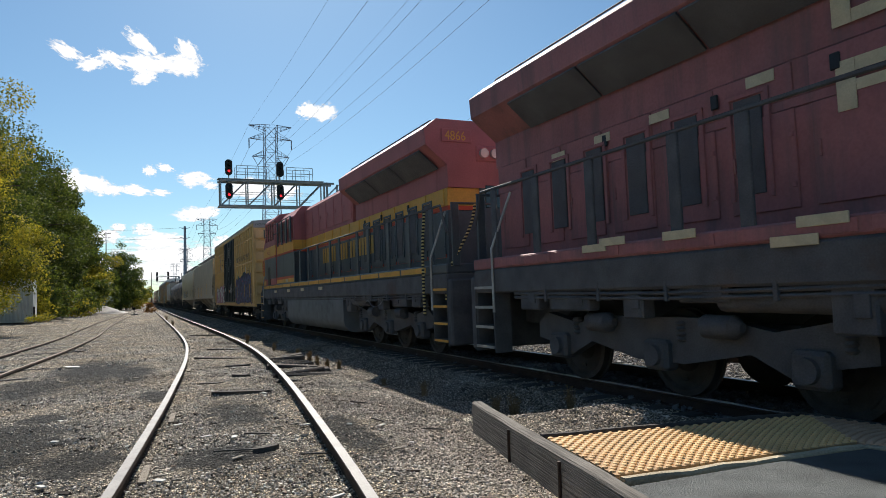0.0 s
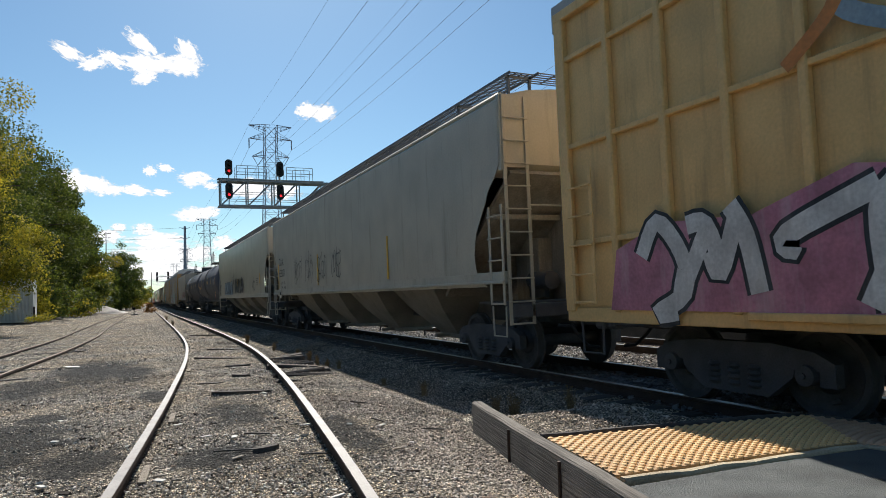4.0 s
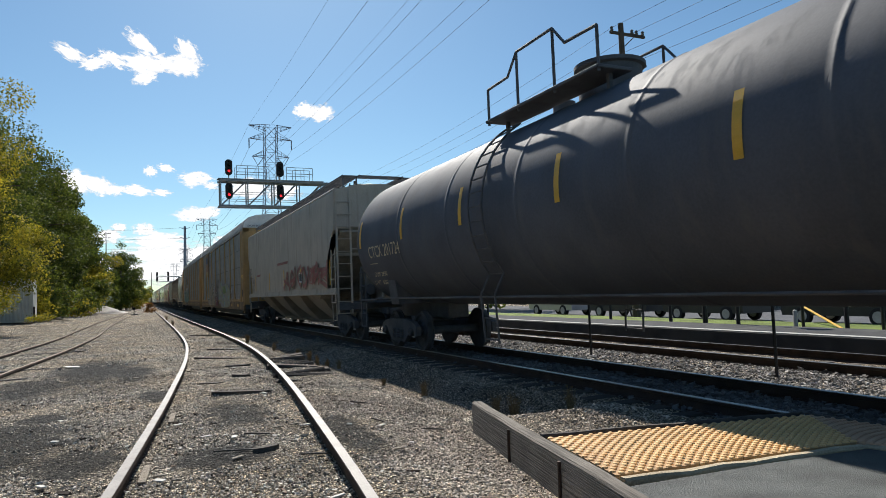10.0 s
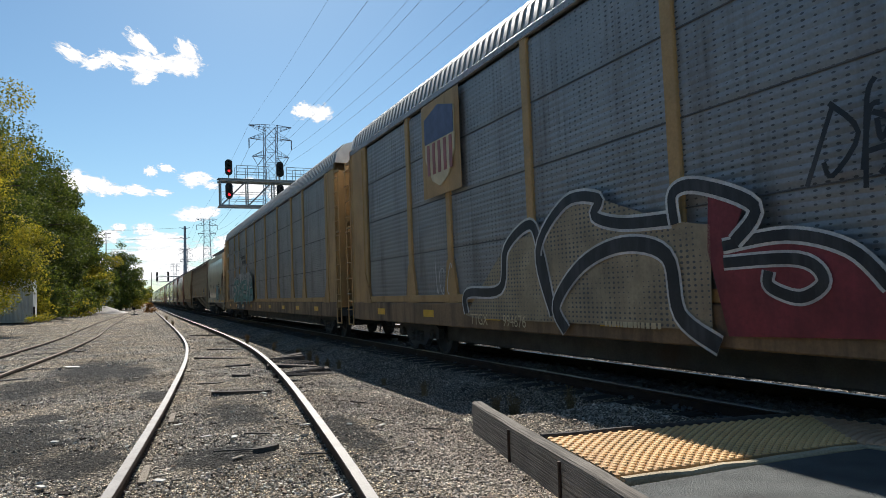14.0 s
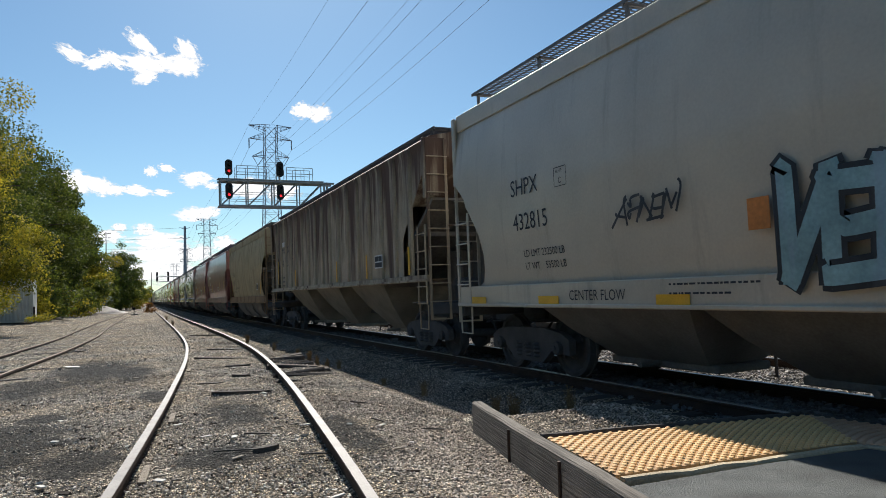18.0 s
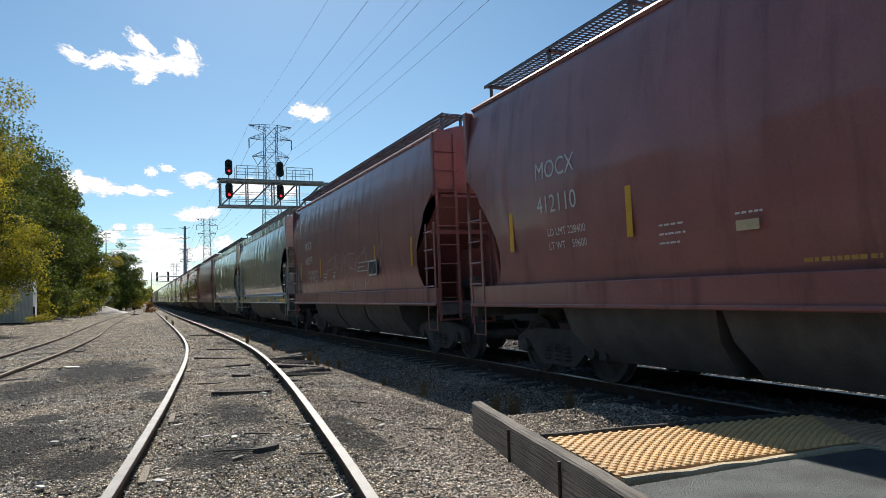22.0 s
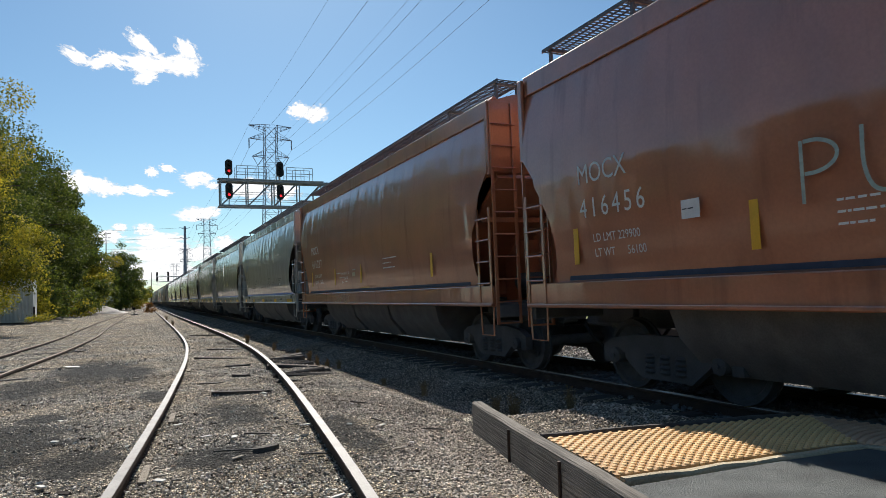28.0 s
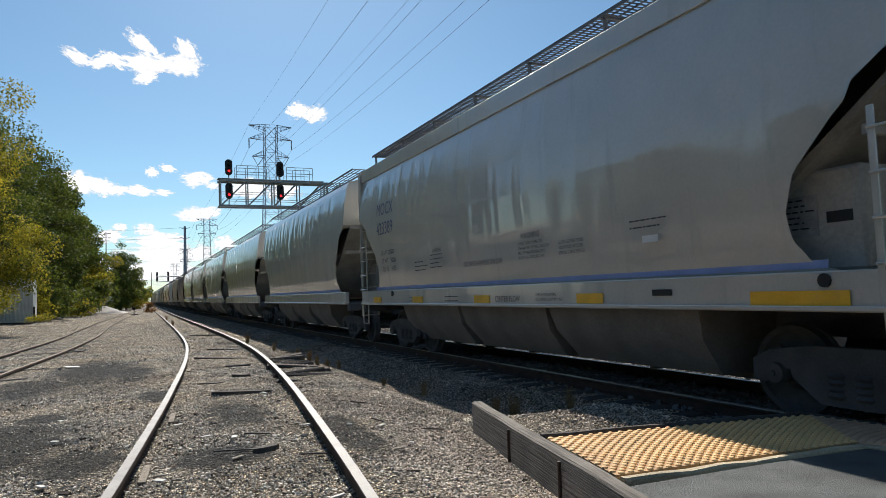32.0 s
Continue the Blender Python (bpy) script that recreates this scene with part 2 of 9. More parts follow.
m_white = surface("white_stencil_paint", (0.72, 0.71, 0.68), 0.6, 0, 0.12, 5, 60, 0.0)
m_black = surface("black_stencil_paint", (0.035, 0.037, 0.045), 0.6, 0, 0.2, 5, 60, 0.0)
m_darkstripe = surface("dark_blue_stripe", (0.035, 0.04, 0.065), 0.6, 0, 0.2, 5, 60, 0.0)
m_blueletter = surface("faded_blue_stencil", (0.10, 0.13, 0.22), 0.6, 0, 0.2, 5, 60, 0.0)
m_yellow = surface("reflective_yellow", (0.75, 0.42, 0.03), 0.4, 0, 0.12, 4, 60, 0.0, DUST, 0.12)
m_creamlet = surface("faded_cream_stencil", (0.62, 0.52, 0.33), 0.6, 0, 0.15, 5, 60, 0.0)
m_blue_stripe = surface("lavender_blue_stripe", (0.24, 0.28, 0.47), 0.5, 0, 0.12, 3, 40, 0.0, DUST, 0.15)
m_locored = surface("locomotive_red", (0.42, 0.135, 0.13), 0.6, 0.0, 0.15, 1.3, 30, 0.03, (0.15, 0.07, 0.065, 1), 0.25, 1.0)
# Red greyed and lifted for lens haze as well as dirt.
m_cpred = surface("hazed_dirty_dark_red", (0.37, 0.145, 0.14), 0.65, 0.0, 0.2, 1.3, 30, 0.03, (0.15, 0.12, 0.115, 1), 0.45, 1.0)
m_locoyel = surface("locomotive_yellow", (0.74, 0.38, 0.06), 0.45, 0.0, 0.15, 1.3, 30, 0.03, (0.22, 0.12, 0.05, 1), 0.25, 1.0)
m_locoblack = surface("locomotive_black_green", (0.088, 0.105, 0.115), 0.4, 0.0, 0.25, 1.3, 30, 0.03, (0.10, 0.09, 0.085, 1), 0.25, 1.0)
m_locoorange = surface("locomotive_red_stripe", (0.55, 0.075, 0.03), 0.45, 0.0, 0.15, 1.3, 30, 0.03)
# Grille black lightened to stand for lens haze.
m_grille = surface("haze_lifted_grille", (0.12, 0.12, 0.125), 0.8, 0.0, 0.3, 2, 80, 0.2)
m_tankgrey = surface("grey_fuel_tank", (0.16, 0.172, 0.178), 0.6, 0.0, 0.2, 2, 30, 0.03, GRIME, 0.25)
m_glassdark = surface("dark_cab_glass", (0.02, 0.025, 0.03), 0.08, 0.0, 0.05, 2, 30, 0.0, spec=0.6)
m_lens = surface("headlight_lens", (0.55, 0.55, 0.52), 0.15, 0.3, 0.05, 2, 30, 0.0, spec=0.7)


def rusty_mat():
    """Old tan paint with rust that has run down from the roof in uneven streaks."""
    mt = surface("rusty_tan_hopper_paint", (0.47, 0.39, 0.28), 0.75, 0.0, 0.22, 1.5, 30, 0.06, (0.20, 0.115, 0.065, 1), 0.42, 1.0)
    N, L = mt.node_tree.nodes, mt.node_tree.links
    bs = N["Principled BSDF"]
    tc, mp, nz, sep, mr, ad, th, mx = (N.new("ShaderNode" + k) for k in ("TexCoord", "Mapping", "TexNoise", "SeparateXYZ", "MapRange", "Math", "MapRange", "Mix"))
    mp.inputs["Scale"].default_value = (1.0, 1.0, 0.07)
    L.new(tc.outputs["Object"], mp.inputs["Vector"])
    L.new(mp.outputs[0], nz.inputs["Vector"])
    nz.inputs["Scale"].default_value, nz.inputs["Detail"].default_value, nz.inputs["Roughness"].default_value = 2.6, 6, 0.6
    L.new(tc.outputs["Object"], sep.inputs[0])
    mr.inputs["From Min"].default_value, mr.inputs["From Max"].default_value = 1.6, 4.6
    mr.inputs["To Min"].default_value, mr.inputs["To Max"].default_value = -0.10, 0.13
    L.new(sep.outputs["Z"], mr.inputs["Value"])
    L.new(nz.outputs["Fac"], ad.inputs[0])
    L.new(mr.outputs[0], ad.inputs[1])
    th.inputs["From Min"].default_value, th.inputs["From Max"].default_value = 0.455, 0.59
    th.inputs["To Max"].default_value = 0.95
    L.new(ad.outputs[0], th.inputs["Value"])
    mx.data_type = "RGBA"
    L.new(th.outputs[0], mx.inputs[0])
    L.new(bs.inputs["Base Color"].links[0].from_socket, mx.inputs[6])
    mx.inputs[7].default_value = (0.098, 0.052, 0.036, 1)
    L.new(mx.outputs[2], bs.inputs["Base Color"])
    return mt


m_brownh = rusty_mat()


def perforate(mt, py=0.12, pz=0.06, size=0.2):
    """Rows of small punched holes in sheet steel."""
    N, L = mt.node_tree.nodes, mt.node_tree.links
    bs = N["Principled BSDF"]
    tc = N.new("ShaderNodeTexCoord")
    sep = N.new("ShaderNodeSeparateXYZ")
    L.new(tc.outputs["Object"], sep.inputs[0])
    sq = []
    for ax, p in (("Y", py), ("Z", pz)):
        k = N.new("ShaderNodeMath")
        k.operation, k.inputs[1].default_value = "MULTIPLY", 1 / p
        L.new(sep.outputs[ax], k.inputs[0])
        fr = N.new("ShaderNodeMath")
        fr.operation = "FRACT"
        L.new(k.outputs[0], fr.inputs[0])
        c = N.new("ShaderNodeMath")
        c.operation, c.inputs[1].default_value = "SUBTRACT", 0.5
        L.new(fr.outputs[0], c.inputs[0])
        s2 = N.new("ShaderNodeMath")
        s2.operation = "MULTIPLY"
        L.new(c.outputs[0], s2.inputs[0])
        L.new(c.outputs[0], s2.inputs[1])
        sq.append(s2)
    ad = N.new("ShaderNodeMath")
    L.new(sq[0].outputs[0], ad.inputs[0])
    L.new(sq[1].outputs[0], ad.inputs[1])
    no = N.new("ShaderNodeTexNoise")
    no.inputs["Scale"].default_value = 2.2
    L.new(tc.outputs["Object"], no.inputs["Vector"])
    th = N.new("ShaderNodeMapRange")
    th.inputs["From Min"].default_value, th.inputs["From Max"].default_value = 0.35, 0.6
    th.inputs["To Min"].default_value, th.inputs["To Max"].default_value = 0.0, size * size
    L.new(no.outputs["Fac"], th.inputs["Value"])
    lt = N.new("ShaderNodeMath")
    lt.operation = "LESS_THAN"
    L.new(ad.outputs[0], lt.inputs[0])
    L.new(th.outputs[0], lt.inputs[1])
    mix = N.new("ShaderNodeMix")
    mix.data_type = "RGBA"
    L.new(lt.outputs[0], mix.inputs[0])
    old = bs.inputs["Base Color"].links[0].from_socket
    L.new(old, mix.inputs[6])
    mix.inputs[7].default_value = (0.10, 0.10, 0.10, 1)
    L.new(mix.outputs[2], bs.inputs["Base Color"])


perforate(m_rackp)
perforate(m_rackpale)

# dark oily patches on the gravel: middle and half sizes
SPOTS = ((-0.85, 15.2, 0.95, 3.6), (-1.55, 12.6, 0.7, 2.0), (-1.3, 7.4, 0.95, 1.5), (-1.0, 8.9, 0.35, 0.45), (-0.45, 6.3, 0.5, 0.7), (1.0, 7.95, 0.42, 1.15), (0.62, 5.82, 0.52, 0.5), (0.2, 10.0, 0.28, 0.8), (1.78, 6.1, 0.28, 1.3), (-2.4, 9.6, 0.6, 1.3), (-0.15, 14.0, 0.5, 2.2))


def gravel_mat():
    """Packed fine gravel: pebble cells at two sizes, broad brown and grey blotches, dark oily spots where they lie."""
    mt = bpy.data.materials.new("packed_gravel")
    mt.use_nodes = True
    N, L = mt.node_tree.nodes, mt.node_tree.links
    bs = N["Principled BSDF"]
    bs.inputs["Roughness"].default_value, bs.inputs["Specular IOR Level"].default_value = 0.95, 0.2
    tc = N.new("ShaderNodeTexCoord")

    def math_node(op, a, b):
        m = N.new("ShaderNodeMath")
        m.operation = op
        for k, q in enumerate((a, b)):
            if isinstance(q, (int, float)):
                m.inputs[k].default_value = q
            else:
                L.new(q, m.inputs[k])
        return m.outputs[0]

    def span_node(v, a, b, c, d):
        r = N.new("ShaderNodeMapRange")
        r.interpolation_type = "SMOOTHSTEP"
        for k, q in zip(("From Min", "From Max", "To Min", "To Max"), (a, b, c, d)):
            r.inputs[k].default_value = q
        L.new(v, r.inputs["Value"])
        return r.outputs[0]

    def cells(scale):
        v = N.new("ShaderNodeTexVoronoi")
        v.inputs["Scale"].default_value = scale
        L.new(tc.outputs["Object"], v.inputs["Vector"])
        sp = N.new("ShaderNodeSeparateColor")
        L.new(v.outputs["Color"], sp.inputs[0])
        return v.outputs["Distance"], sp.outputs[0]

    def fractal(scale, detail=6):
        n = N.new("ShaderNodeTexNoise")
        n.inputs["Scale"].default_value, n.inputs["Detail"].default_value = scale, detail
        L.new(tc.outputs["Object"], n.inputs["Vector"])
        return n.outputs["Fac"]
    d1, c1 = cells(34)
    d2, c2 = cells(85)
    k = math_node("MULTIPLY", span_node(c1, 0, 1, 0.5, 1.45), span_node(c2, 0, 1, 0.24, 1.74))
    k = math_node("ADD", k, math_node("MULTIPLY", span_node(c2, 0.88, 0.92, 0, 1), 1.5))
    k = math_node("ADD", k, math_node("MULTIPLY", span_node(c1, 0.93, 0.96, 0, 1), 0.9))
    # pebble edges darkened in the colour, painting the shade between stones
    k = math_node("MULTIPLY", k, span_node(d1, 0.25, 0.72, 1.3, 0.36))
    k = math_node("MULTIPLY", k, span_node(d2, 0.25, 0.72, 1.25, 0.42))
    k = math_node("MULTIPLY", k, span_node(fractal(0.7), 0.32, 0.68, 0.72, 1.18))
    k = math_node("MULTIPLY", k, span_node(fractal(4), 0.35, 0.65, 0.82, 1.12))
    tone = N.new("ShaderNodeMix")
    tone.data_type = "RGBA"
    L.new(span_node(fractal(0.45), 0.4, 0.62, 0, 1), tone.inputs["Factor"])
    tone.inputs["A"].default_value, tone.inputs["B"].default_value = (0.39, 0.315, 0.225, 1), (0.385, 0.345, 0.285, 1)
    sc = N.new("ShaderNodeVectorMath")
    sc.operation = "SCALE"
    L.new(tone.outputs["Result"], sc.inputs[0])
    L.new(k, sc.inputs["Scale"])
    col = sc.outputs[0]
    spots = SPOTS
    wet = None
    rag = fractal(3.5)
    for x, y, rx, ry in spots:
        mp = N.new("ShaderNodeMapping")
        mp.vector_type = "TEXTURE"
        mp.inputs["Location"].default_value, mp.inputs["Scale"].default_value = (x, y, 0), (rx, ry, 50)
        L.new(tc.outputs["Object"], mp.inputs["Vector"])
        ln = N.new("ShaderNodeVectorMath")
        ln.operation = "LENGTH"
        L.new(mp.outputs[0], ln.inputs[0])
        s = span_node(math_node("ADD", ln.outputs["Value"], math_node("MULTIPLY", rag, 1.1)), 1.05, 1.65, 0.97, 0.0)
        wet = s if wet is None else math_node("MAXIMUM", wet, s)
    dark = N.new("ShaderNodeMix")
    dark.data_type = "RGBA"
    L.new(wet, dark.inputs["Factor"])
    L.new(col, dark.inputs["A"])
    oil = N.new("ShaderNodeVectorMath")
    oil.operation = "MULTIPLY"
    L.new(col, oil.inputs[0])
    oil.inputs[1].default_value = (0.13, 0.145, 0.17)
    L.new(oil.outputs[0], dark.inputs["B"])
    L.new(dark.outputs["Result"], bs.inputs["Base Color"])
    h = math_node("ADD", math_node("MULTIPLY", d1, -1.0), math_node("MULTIPLY", d2, -0.5))
    h = math_node("ADD", h, math_node("MULTIPLY", fractal(9), 1.2))
    bp = N.new("ShaderNodeBump")
    bp.inputs["Strength"].default_value, bp.inputs["Distance"].default_value = 1.0, 0.05
    L.new(h, bp.inputs["Height"])
    L.new(bp.outputs[0], bs.inputs["Normal"])
    return mt


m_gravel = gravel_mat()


def timber_mat():
    """Old sawn timber: long grain, dark drying cracks."""
    mt = surface("cracked_grey_timber", (0.175, 0.156, 0.134), 0.9, 0, 0.3, 2.5, 60, 0.15, (0.12, 0.10, 0.085, 1), 0.2)
    N, L = mt.node_tree.nodes, mt.node_tree.links
    bs = N["Principled BSDF"]
    tc, along, mp, nz, mr, mx = (N.new("ShaderNode" + k) for k in ("TexCoord", "Mapping", "Mapping", "TexNoise", "MapRange", "Mix"))
    along.inputs["Rotation"].default_value = (0, 0, 0.21)
    mp.inputs["Scale"].default_value = (60, 1.3, 75)
    L.new(tc.outputs["Object"], along.inputs["Vector"])
    L.new(along.outputs[0], mp.inputs["Vector"])
    L.new(mp.outputs[0], nz.inputs["Vector"])
    nz.inputs["Scale"].default_value, nz.inputs["Detail"].default_value = 1.0, 5
    mr.inputs["From Min"].default_value, mr.inputs["From Max"].default_value = 0.46, 0.74
    L.new(nz.outputs["Fac"], mr.inputs["Value"])
    mx.data_type = "RGBA"
    L.new(mr.outputs[0], mx.inputs[0])
    L.new(bs.inputs["Base Color"].links[0].from_socket, mx.inputs[6])
    mx.inputs[7].default_value = (0.04, 0.034, 0.03, 1)
    L.new(mx.outputs[2], bs.inputs["Base Color"])
    bp = N.new("ShaderNodeBump")
    bp.invert = True
    bp.inputs["Strength"].default_value, bp.inputs["Distance"].default_value = 0.8, 0.02
    L.new(nz.outputs["Fac"], bp.inputs["Height"])
    L.new(bp.outputs[0], bs.inputs["Normal"])
    return mt


m_timber = timber_mat()
m_stone = surface("loose_gravel_stone", (0.42, 0.355, 0.285), 0.9, 0, 0.25, 3, 50, 0.1, island=0.75)
m_pebble = surface("pale_pebble", (0.52, 0.465, 0.395), 0.9, 0, 0.25, 3, 50, 0.1, island=0.95)
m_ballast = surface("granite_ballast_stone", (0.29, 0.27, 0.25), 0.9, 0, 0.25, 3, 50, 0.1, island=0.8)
# Stones between the rails coloured darker, standing for the shade under the train.
m_trackstone = surface("shade_dark_track_ballast", (0.15, 0.15, 0.152), 0.95, 0, 0.3, 3, 50, 0.1, island=0.35)
m_chip = surface("brown_wood_chip", (0.12, 0.085, 0.062), 0.95, 0, 0.4, 3, 50, 0.1, island=0.8)
m_tieold = surface("rotten_dark_tie", (0.085, 0.07, 0.058), 0.95, 0, 0.5, 3, 50, 0.3, (0.12, 0.10, 0.085, 1), 0.3)
m_oldwood = surface("weathered_grey_timber", (0.30, 0.255, 0.20), 0.85, 0, 0.35, 2.5, 60, 0.3, (0.10, 0.08, 0.065, 1), 0.4)
m_paleboard = surface("sun_bleached_pale_board", (0.52, 0.43, 0.29), 0.85, 0, 0.3, 2.5, 60, 0.2, (0.22, 0.17, 0.12, 1), 0.3)
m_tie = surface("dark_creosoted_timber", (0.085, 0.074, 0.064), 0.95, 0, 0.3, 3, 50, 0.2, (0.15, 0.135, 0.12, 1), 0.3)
# Panel base browner than its domes, for dirt and the shadow between them.
m_tactilegap = surface("dirty_shadowed_yellow_plastic", (0.50, 0.315, 0.15), 0.75, 0, 0.2, 2, 60, 0.04, (0.24, 0.15, 0.1, 1), 0.35)
# Second paving: the same yellow plastic, browned to paint the train's shade on it.
m_tactileshade = surface("shade_brown_tactile_plastic", (0.60, 0.375, 0.235), 0.75, 0, 0.2, 2, 60, 0.04, (0.26, 0.17, 0.12, 1), 0.35)
m_tactile = surface("yellow_tactile_plastic", (0.78, 0.49, 0.215), 0.65, 0, 0.15, 2, 60, 0.04, (0.36, 0.21, 0.13, 1), 0.28)
m_asphalt = surface("smooth_grey_asphalt", (0.128, 0.137, 0.132), 0.75, 0, 0.45, 2.5, 130, 0.4, (0.19, 0.19, 0.175, 1), 0.25)
m_street = surface("worn_street_asphalt", (0.12, 0.125, 0.135), 0.95, 0, 0.2, 1.5, 90, 0.2, spec=0.15)
m_platform = surface("dark_platform_asphalt", (0.075, 0.075, 0.076), 0.95, 0, 0.25, 1.5, 60, 0.12, (0.14, 0.135, 0.12, 1), 0.2, spec=0.15)
m_concrete = surface("pale_concrete", (0.42, 0.41, 0.38), 0.85, 0, 0.15, 1.0, 40, 0.12, GRIME, 0.12)
m_grass = surface("mown_grass", (0.15, 0.20, 0.025), 0.9, 0, 0.35, 1.2, 60, 0.4)
m_bark = surface("grey_brown_bark", (0.10, 0.078, 0.058), 0.9, 0, 0.4, 4, 30, 0.4)
m_drygrass = surface("dry_weed_stalks", (0.26, 0.175, 0.085), 0.9, 0, 0.3, 4, 40, 0.0, island=0.35)
m_polewood = surface("pole_timber", (0.085, 0.068, 0.055), 0.9, 0, 0.3, 3, 30, 0.2)
m_towersteel = surface("tower_steel", (0.22, 0.26, 0.32), 0.6, 0.2, 0.15, 2, 30, 0.0)
m_wire = surface("weathered_wire", (0.085, 0.09, 0.1), 0.9, 0.0, 0.1, 2, 30, 0.0)
m_sigblack = surface("signal_black", (0.012, 0.012, 0.013), 0.5, 0, 0.2, 4, 30, 0.02)
m_siding = surface("white_house_siding", (0.66, 0.67, 0.68), 0.7, 0, 0.08, 2, 30, 0.03)
m_shingle = surface("dark_roof_shingle", (0.035, 0.032, 0.032), 0.9, 0, 0.3, 4, 30, 0.2)
m_container = surface("pale_grey_sheet_metal", (0.66, 0.64, 0.58), 0.55, 0.2, 0.12, 1.2, 30, 0.04, (0.22, 0.18, 0.14, 1), 0.22, 1.0)
m_signblue = surface("blue_sign_face", (0.02, 0.06, 0.24), 0.5, 0, 0.05, 2, 30, 0.0)
m_rubber = surface("black_rubber", (0.015, 0.015, 0.016), 0.8, 0, 0.2, 4, 40, 0.05)
m_litter = surface("pale_litter", (0.6, 0.57, 0.52), 0.8, 0, 0.15, 6, 40, 0.02)


def leaf_mat(name, base, other):
    mt = bpy.data.materials.new(name)
    mt.use_nodes = True
    N, L = mt.node_tree.nodes, mt.node_tree.links
    bs = N["Principled BSDF"]
    bs.inputs["Roughness"].default_value, bs.inputs["Specular IOR Level"].default_value = 0.65, 0.25
    gi = N.new("ShaderNodeNewGeometry")
    tc = N.new("ShaderNodeTexCoord")
    nz = N.new("ShaderNodeTexNoise")
    nz.inputs["Scale"].default_value, nz.inputs["Detail"].default_value = 0.55, 4
    L.new(tc.outputs["Object"], nz.inputs["Vector"])
    ad = N.new("ShaderNodeMath")
    ad.operation = "MULTIPLY_ADD"
    L.new(gi.outputs["Random Per Island"], ad.inputs[0])
    ad.inputs[1].default_value = 0.36
    L.new(nz.outputs["Fac"], ad.inputs[2])
    rp = N.new("ShaderNodeValToRGB")
    rp.color_ramp.elements[0].position, rp.color_ramp.elements[1].position = 0.42, 0.95
    rp.color_ramp.elements[0].color, rp.color_ramp.elements[1].color = (*base, 1), (*other, 1)
    L.new(ad.outputs[0], rp.inputs["Fac"])
    L.new(rp.outputs["Color"], bs.inputs["Base Color"])
    tr = N.new("ShaderNodeBsdfTranslucent")
    L.new(rp.outputs["Color"], tr.inputs["Color"])
    mx = N.new("ShaderNodeMixShader")
    mx.inputs["Fac"].default_value = 0.38
    L.new(bs.outputs[0], mx.inputs[1])
    L.new(tr.outputs[0], mx.inputs[2])
    L.new(mx.outputs[0], N["Material Output"].inputs["Surface"])
    return mt


m_leafgreen = leaf_mat("green_leaves", (0.03, 0.052, 0.011), (0.15, 0.175, 0.024))
m_leafyel = leaf_mat("yellowing_leaves", (0.085, 0.105, 0.013), (0.50, 0.41, 0.035))
m_leaforange = leaf_mat("orange_leaves", (0.12, 0.07, 0.02), (0.30, 0.13, 0.03))
m_leafsilver = leaf_mat("silver_green_leaves", (0.13, 0.16, 0.11), (0.26, 0.29, 0.22))


# ---- ground ----
TRACK = 6.824          # middle of the near main track
TRACK2 = 10.73         # middle of the far main track


def smooth(a, b, x):
    t = max(0.0, min(1.0, (x - a) / (b - a)))
    return t * t * (3 - 2 * t)


def ramp(x, pts):
    for (x0, y0), (x1, y1) in zip(pts, pts[1:]):
        if x < x1:
            return y0 + (y1 - y0) * max(0.0, (x - x0) / (x1 - x0))
    return pts[-1][1]


YARD = ((0, 0.09), (10, 0.09), (16, 0.03), (23, -0.08), (33, -0.17), (49, -0.30), (78, -0.41), (131, -0.45), (400, -0.45))


def ground_z(x, y):
    b = ramp(y, YARD)
    if x < -4:
        b += (0.1 - b) * smooth(-4, -9, x) * smooth(30, 60, y)
    ditch = min(-0.38, b - 0.12)
    near = 1 - smooth(6.0, 7.6, y)
    if x < 5.5:
        fall = smooth(2.75, 4.25, x)
        z = b + (ditch - b) * fall
        z += (-0.19 - z) * smooth(4.6, 5.4, x)
        fill = 0.03 + (-0.18 - 0.03) * smooth(4.9, 5.6, x)
        z += (fill - z) * near * smooth(2.55, 2.75, x)
        board = 2.36 + (y - 2.15) * 0.213
        if x < board + 0.03:
            # the yard lies lower along the edging timber
            low = b - 0.2 * smooth(1.25, 0.1, board - x)
            z += (low - z) * (1 - smooth(6.3, 7.4, y))
    elif x < 12.2:
        z = -0.175 if x < 8.3 else -0.16
    else:
        z = -0.24 + 0.2 * smooth(12.2, 12.8, x)
        if y < 125:
            # the street lies in a shallow trough
            z -= 0.42 * (smooth(17, 19.4, x) - smooth(32.2, 34.5, x))
    return z


def ground_grid(name, xs, ys, mat, label, rough=0.02):
    m = M()
    for y in ys:
        for x in xs:
            r = rough * (noise.noise((x * 1.3, y * 1.3, 0)) + 0.5 * noise.noise((x * 5, y * 5, 3)))
            m.v.append((x, y, ground_z(x, y) + r))
    n = len(xs)
    for j in range(len(ys) - 1):
        for i in range(n - 1):
            m.f.append((j * n + i, j * n + i + 1, (j + 1) * n + i + 1, (j + 1) * n + i))
    ob = part(name, m, mat)
    return tagged(ob, label, "ground", kind="structure")


def steps(stops):
    out = []
    for (a, b, d) in stops:
        n = max(1, round((b - a) / d))
        out += [a + (b - a) * i / n for i in range(n)]
    return out + [stops[-1][1]]


XS = steps([(-900, -60, 120), (-60, -12, 4), (-12, -4, 0.5), (-4, 6.2, 0.1), (6.2, 13, 0.2), (13, 36, 0.6), (36, 60, 4), (60, 900, 120)])
YS = steps([(-300, -6, 60), (-6, 2, 1.0), (2, 14, 0.1), (14, 30, 0.25), (30, 80, 1.5), (80, 300, 10), (300, 2400, 300)])
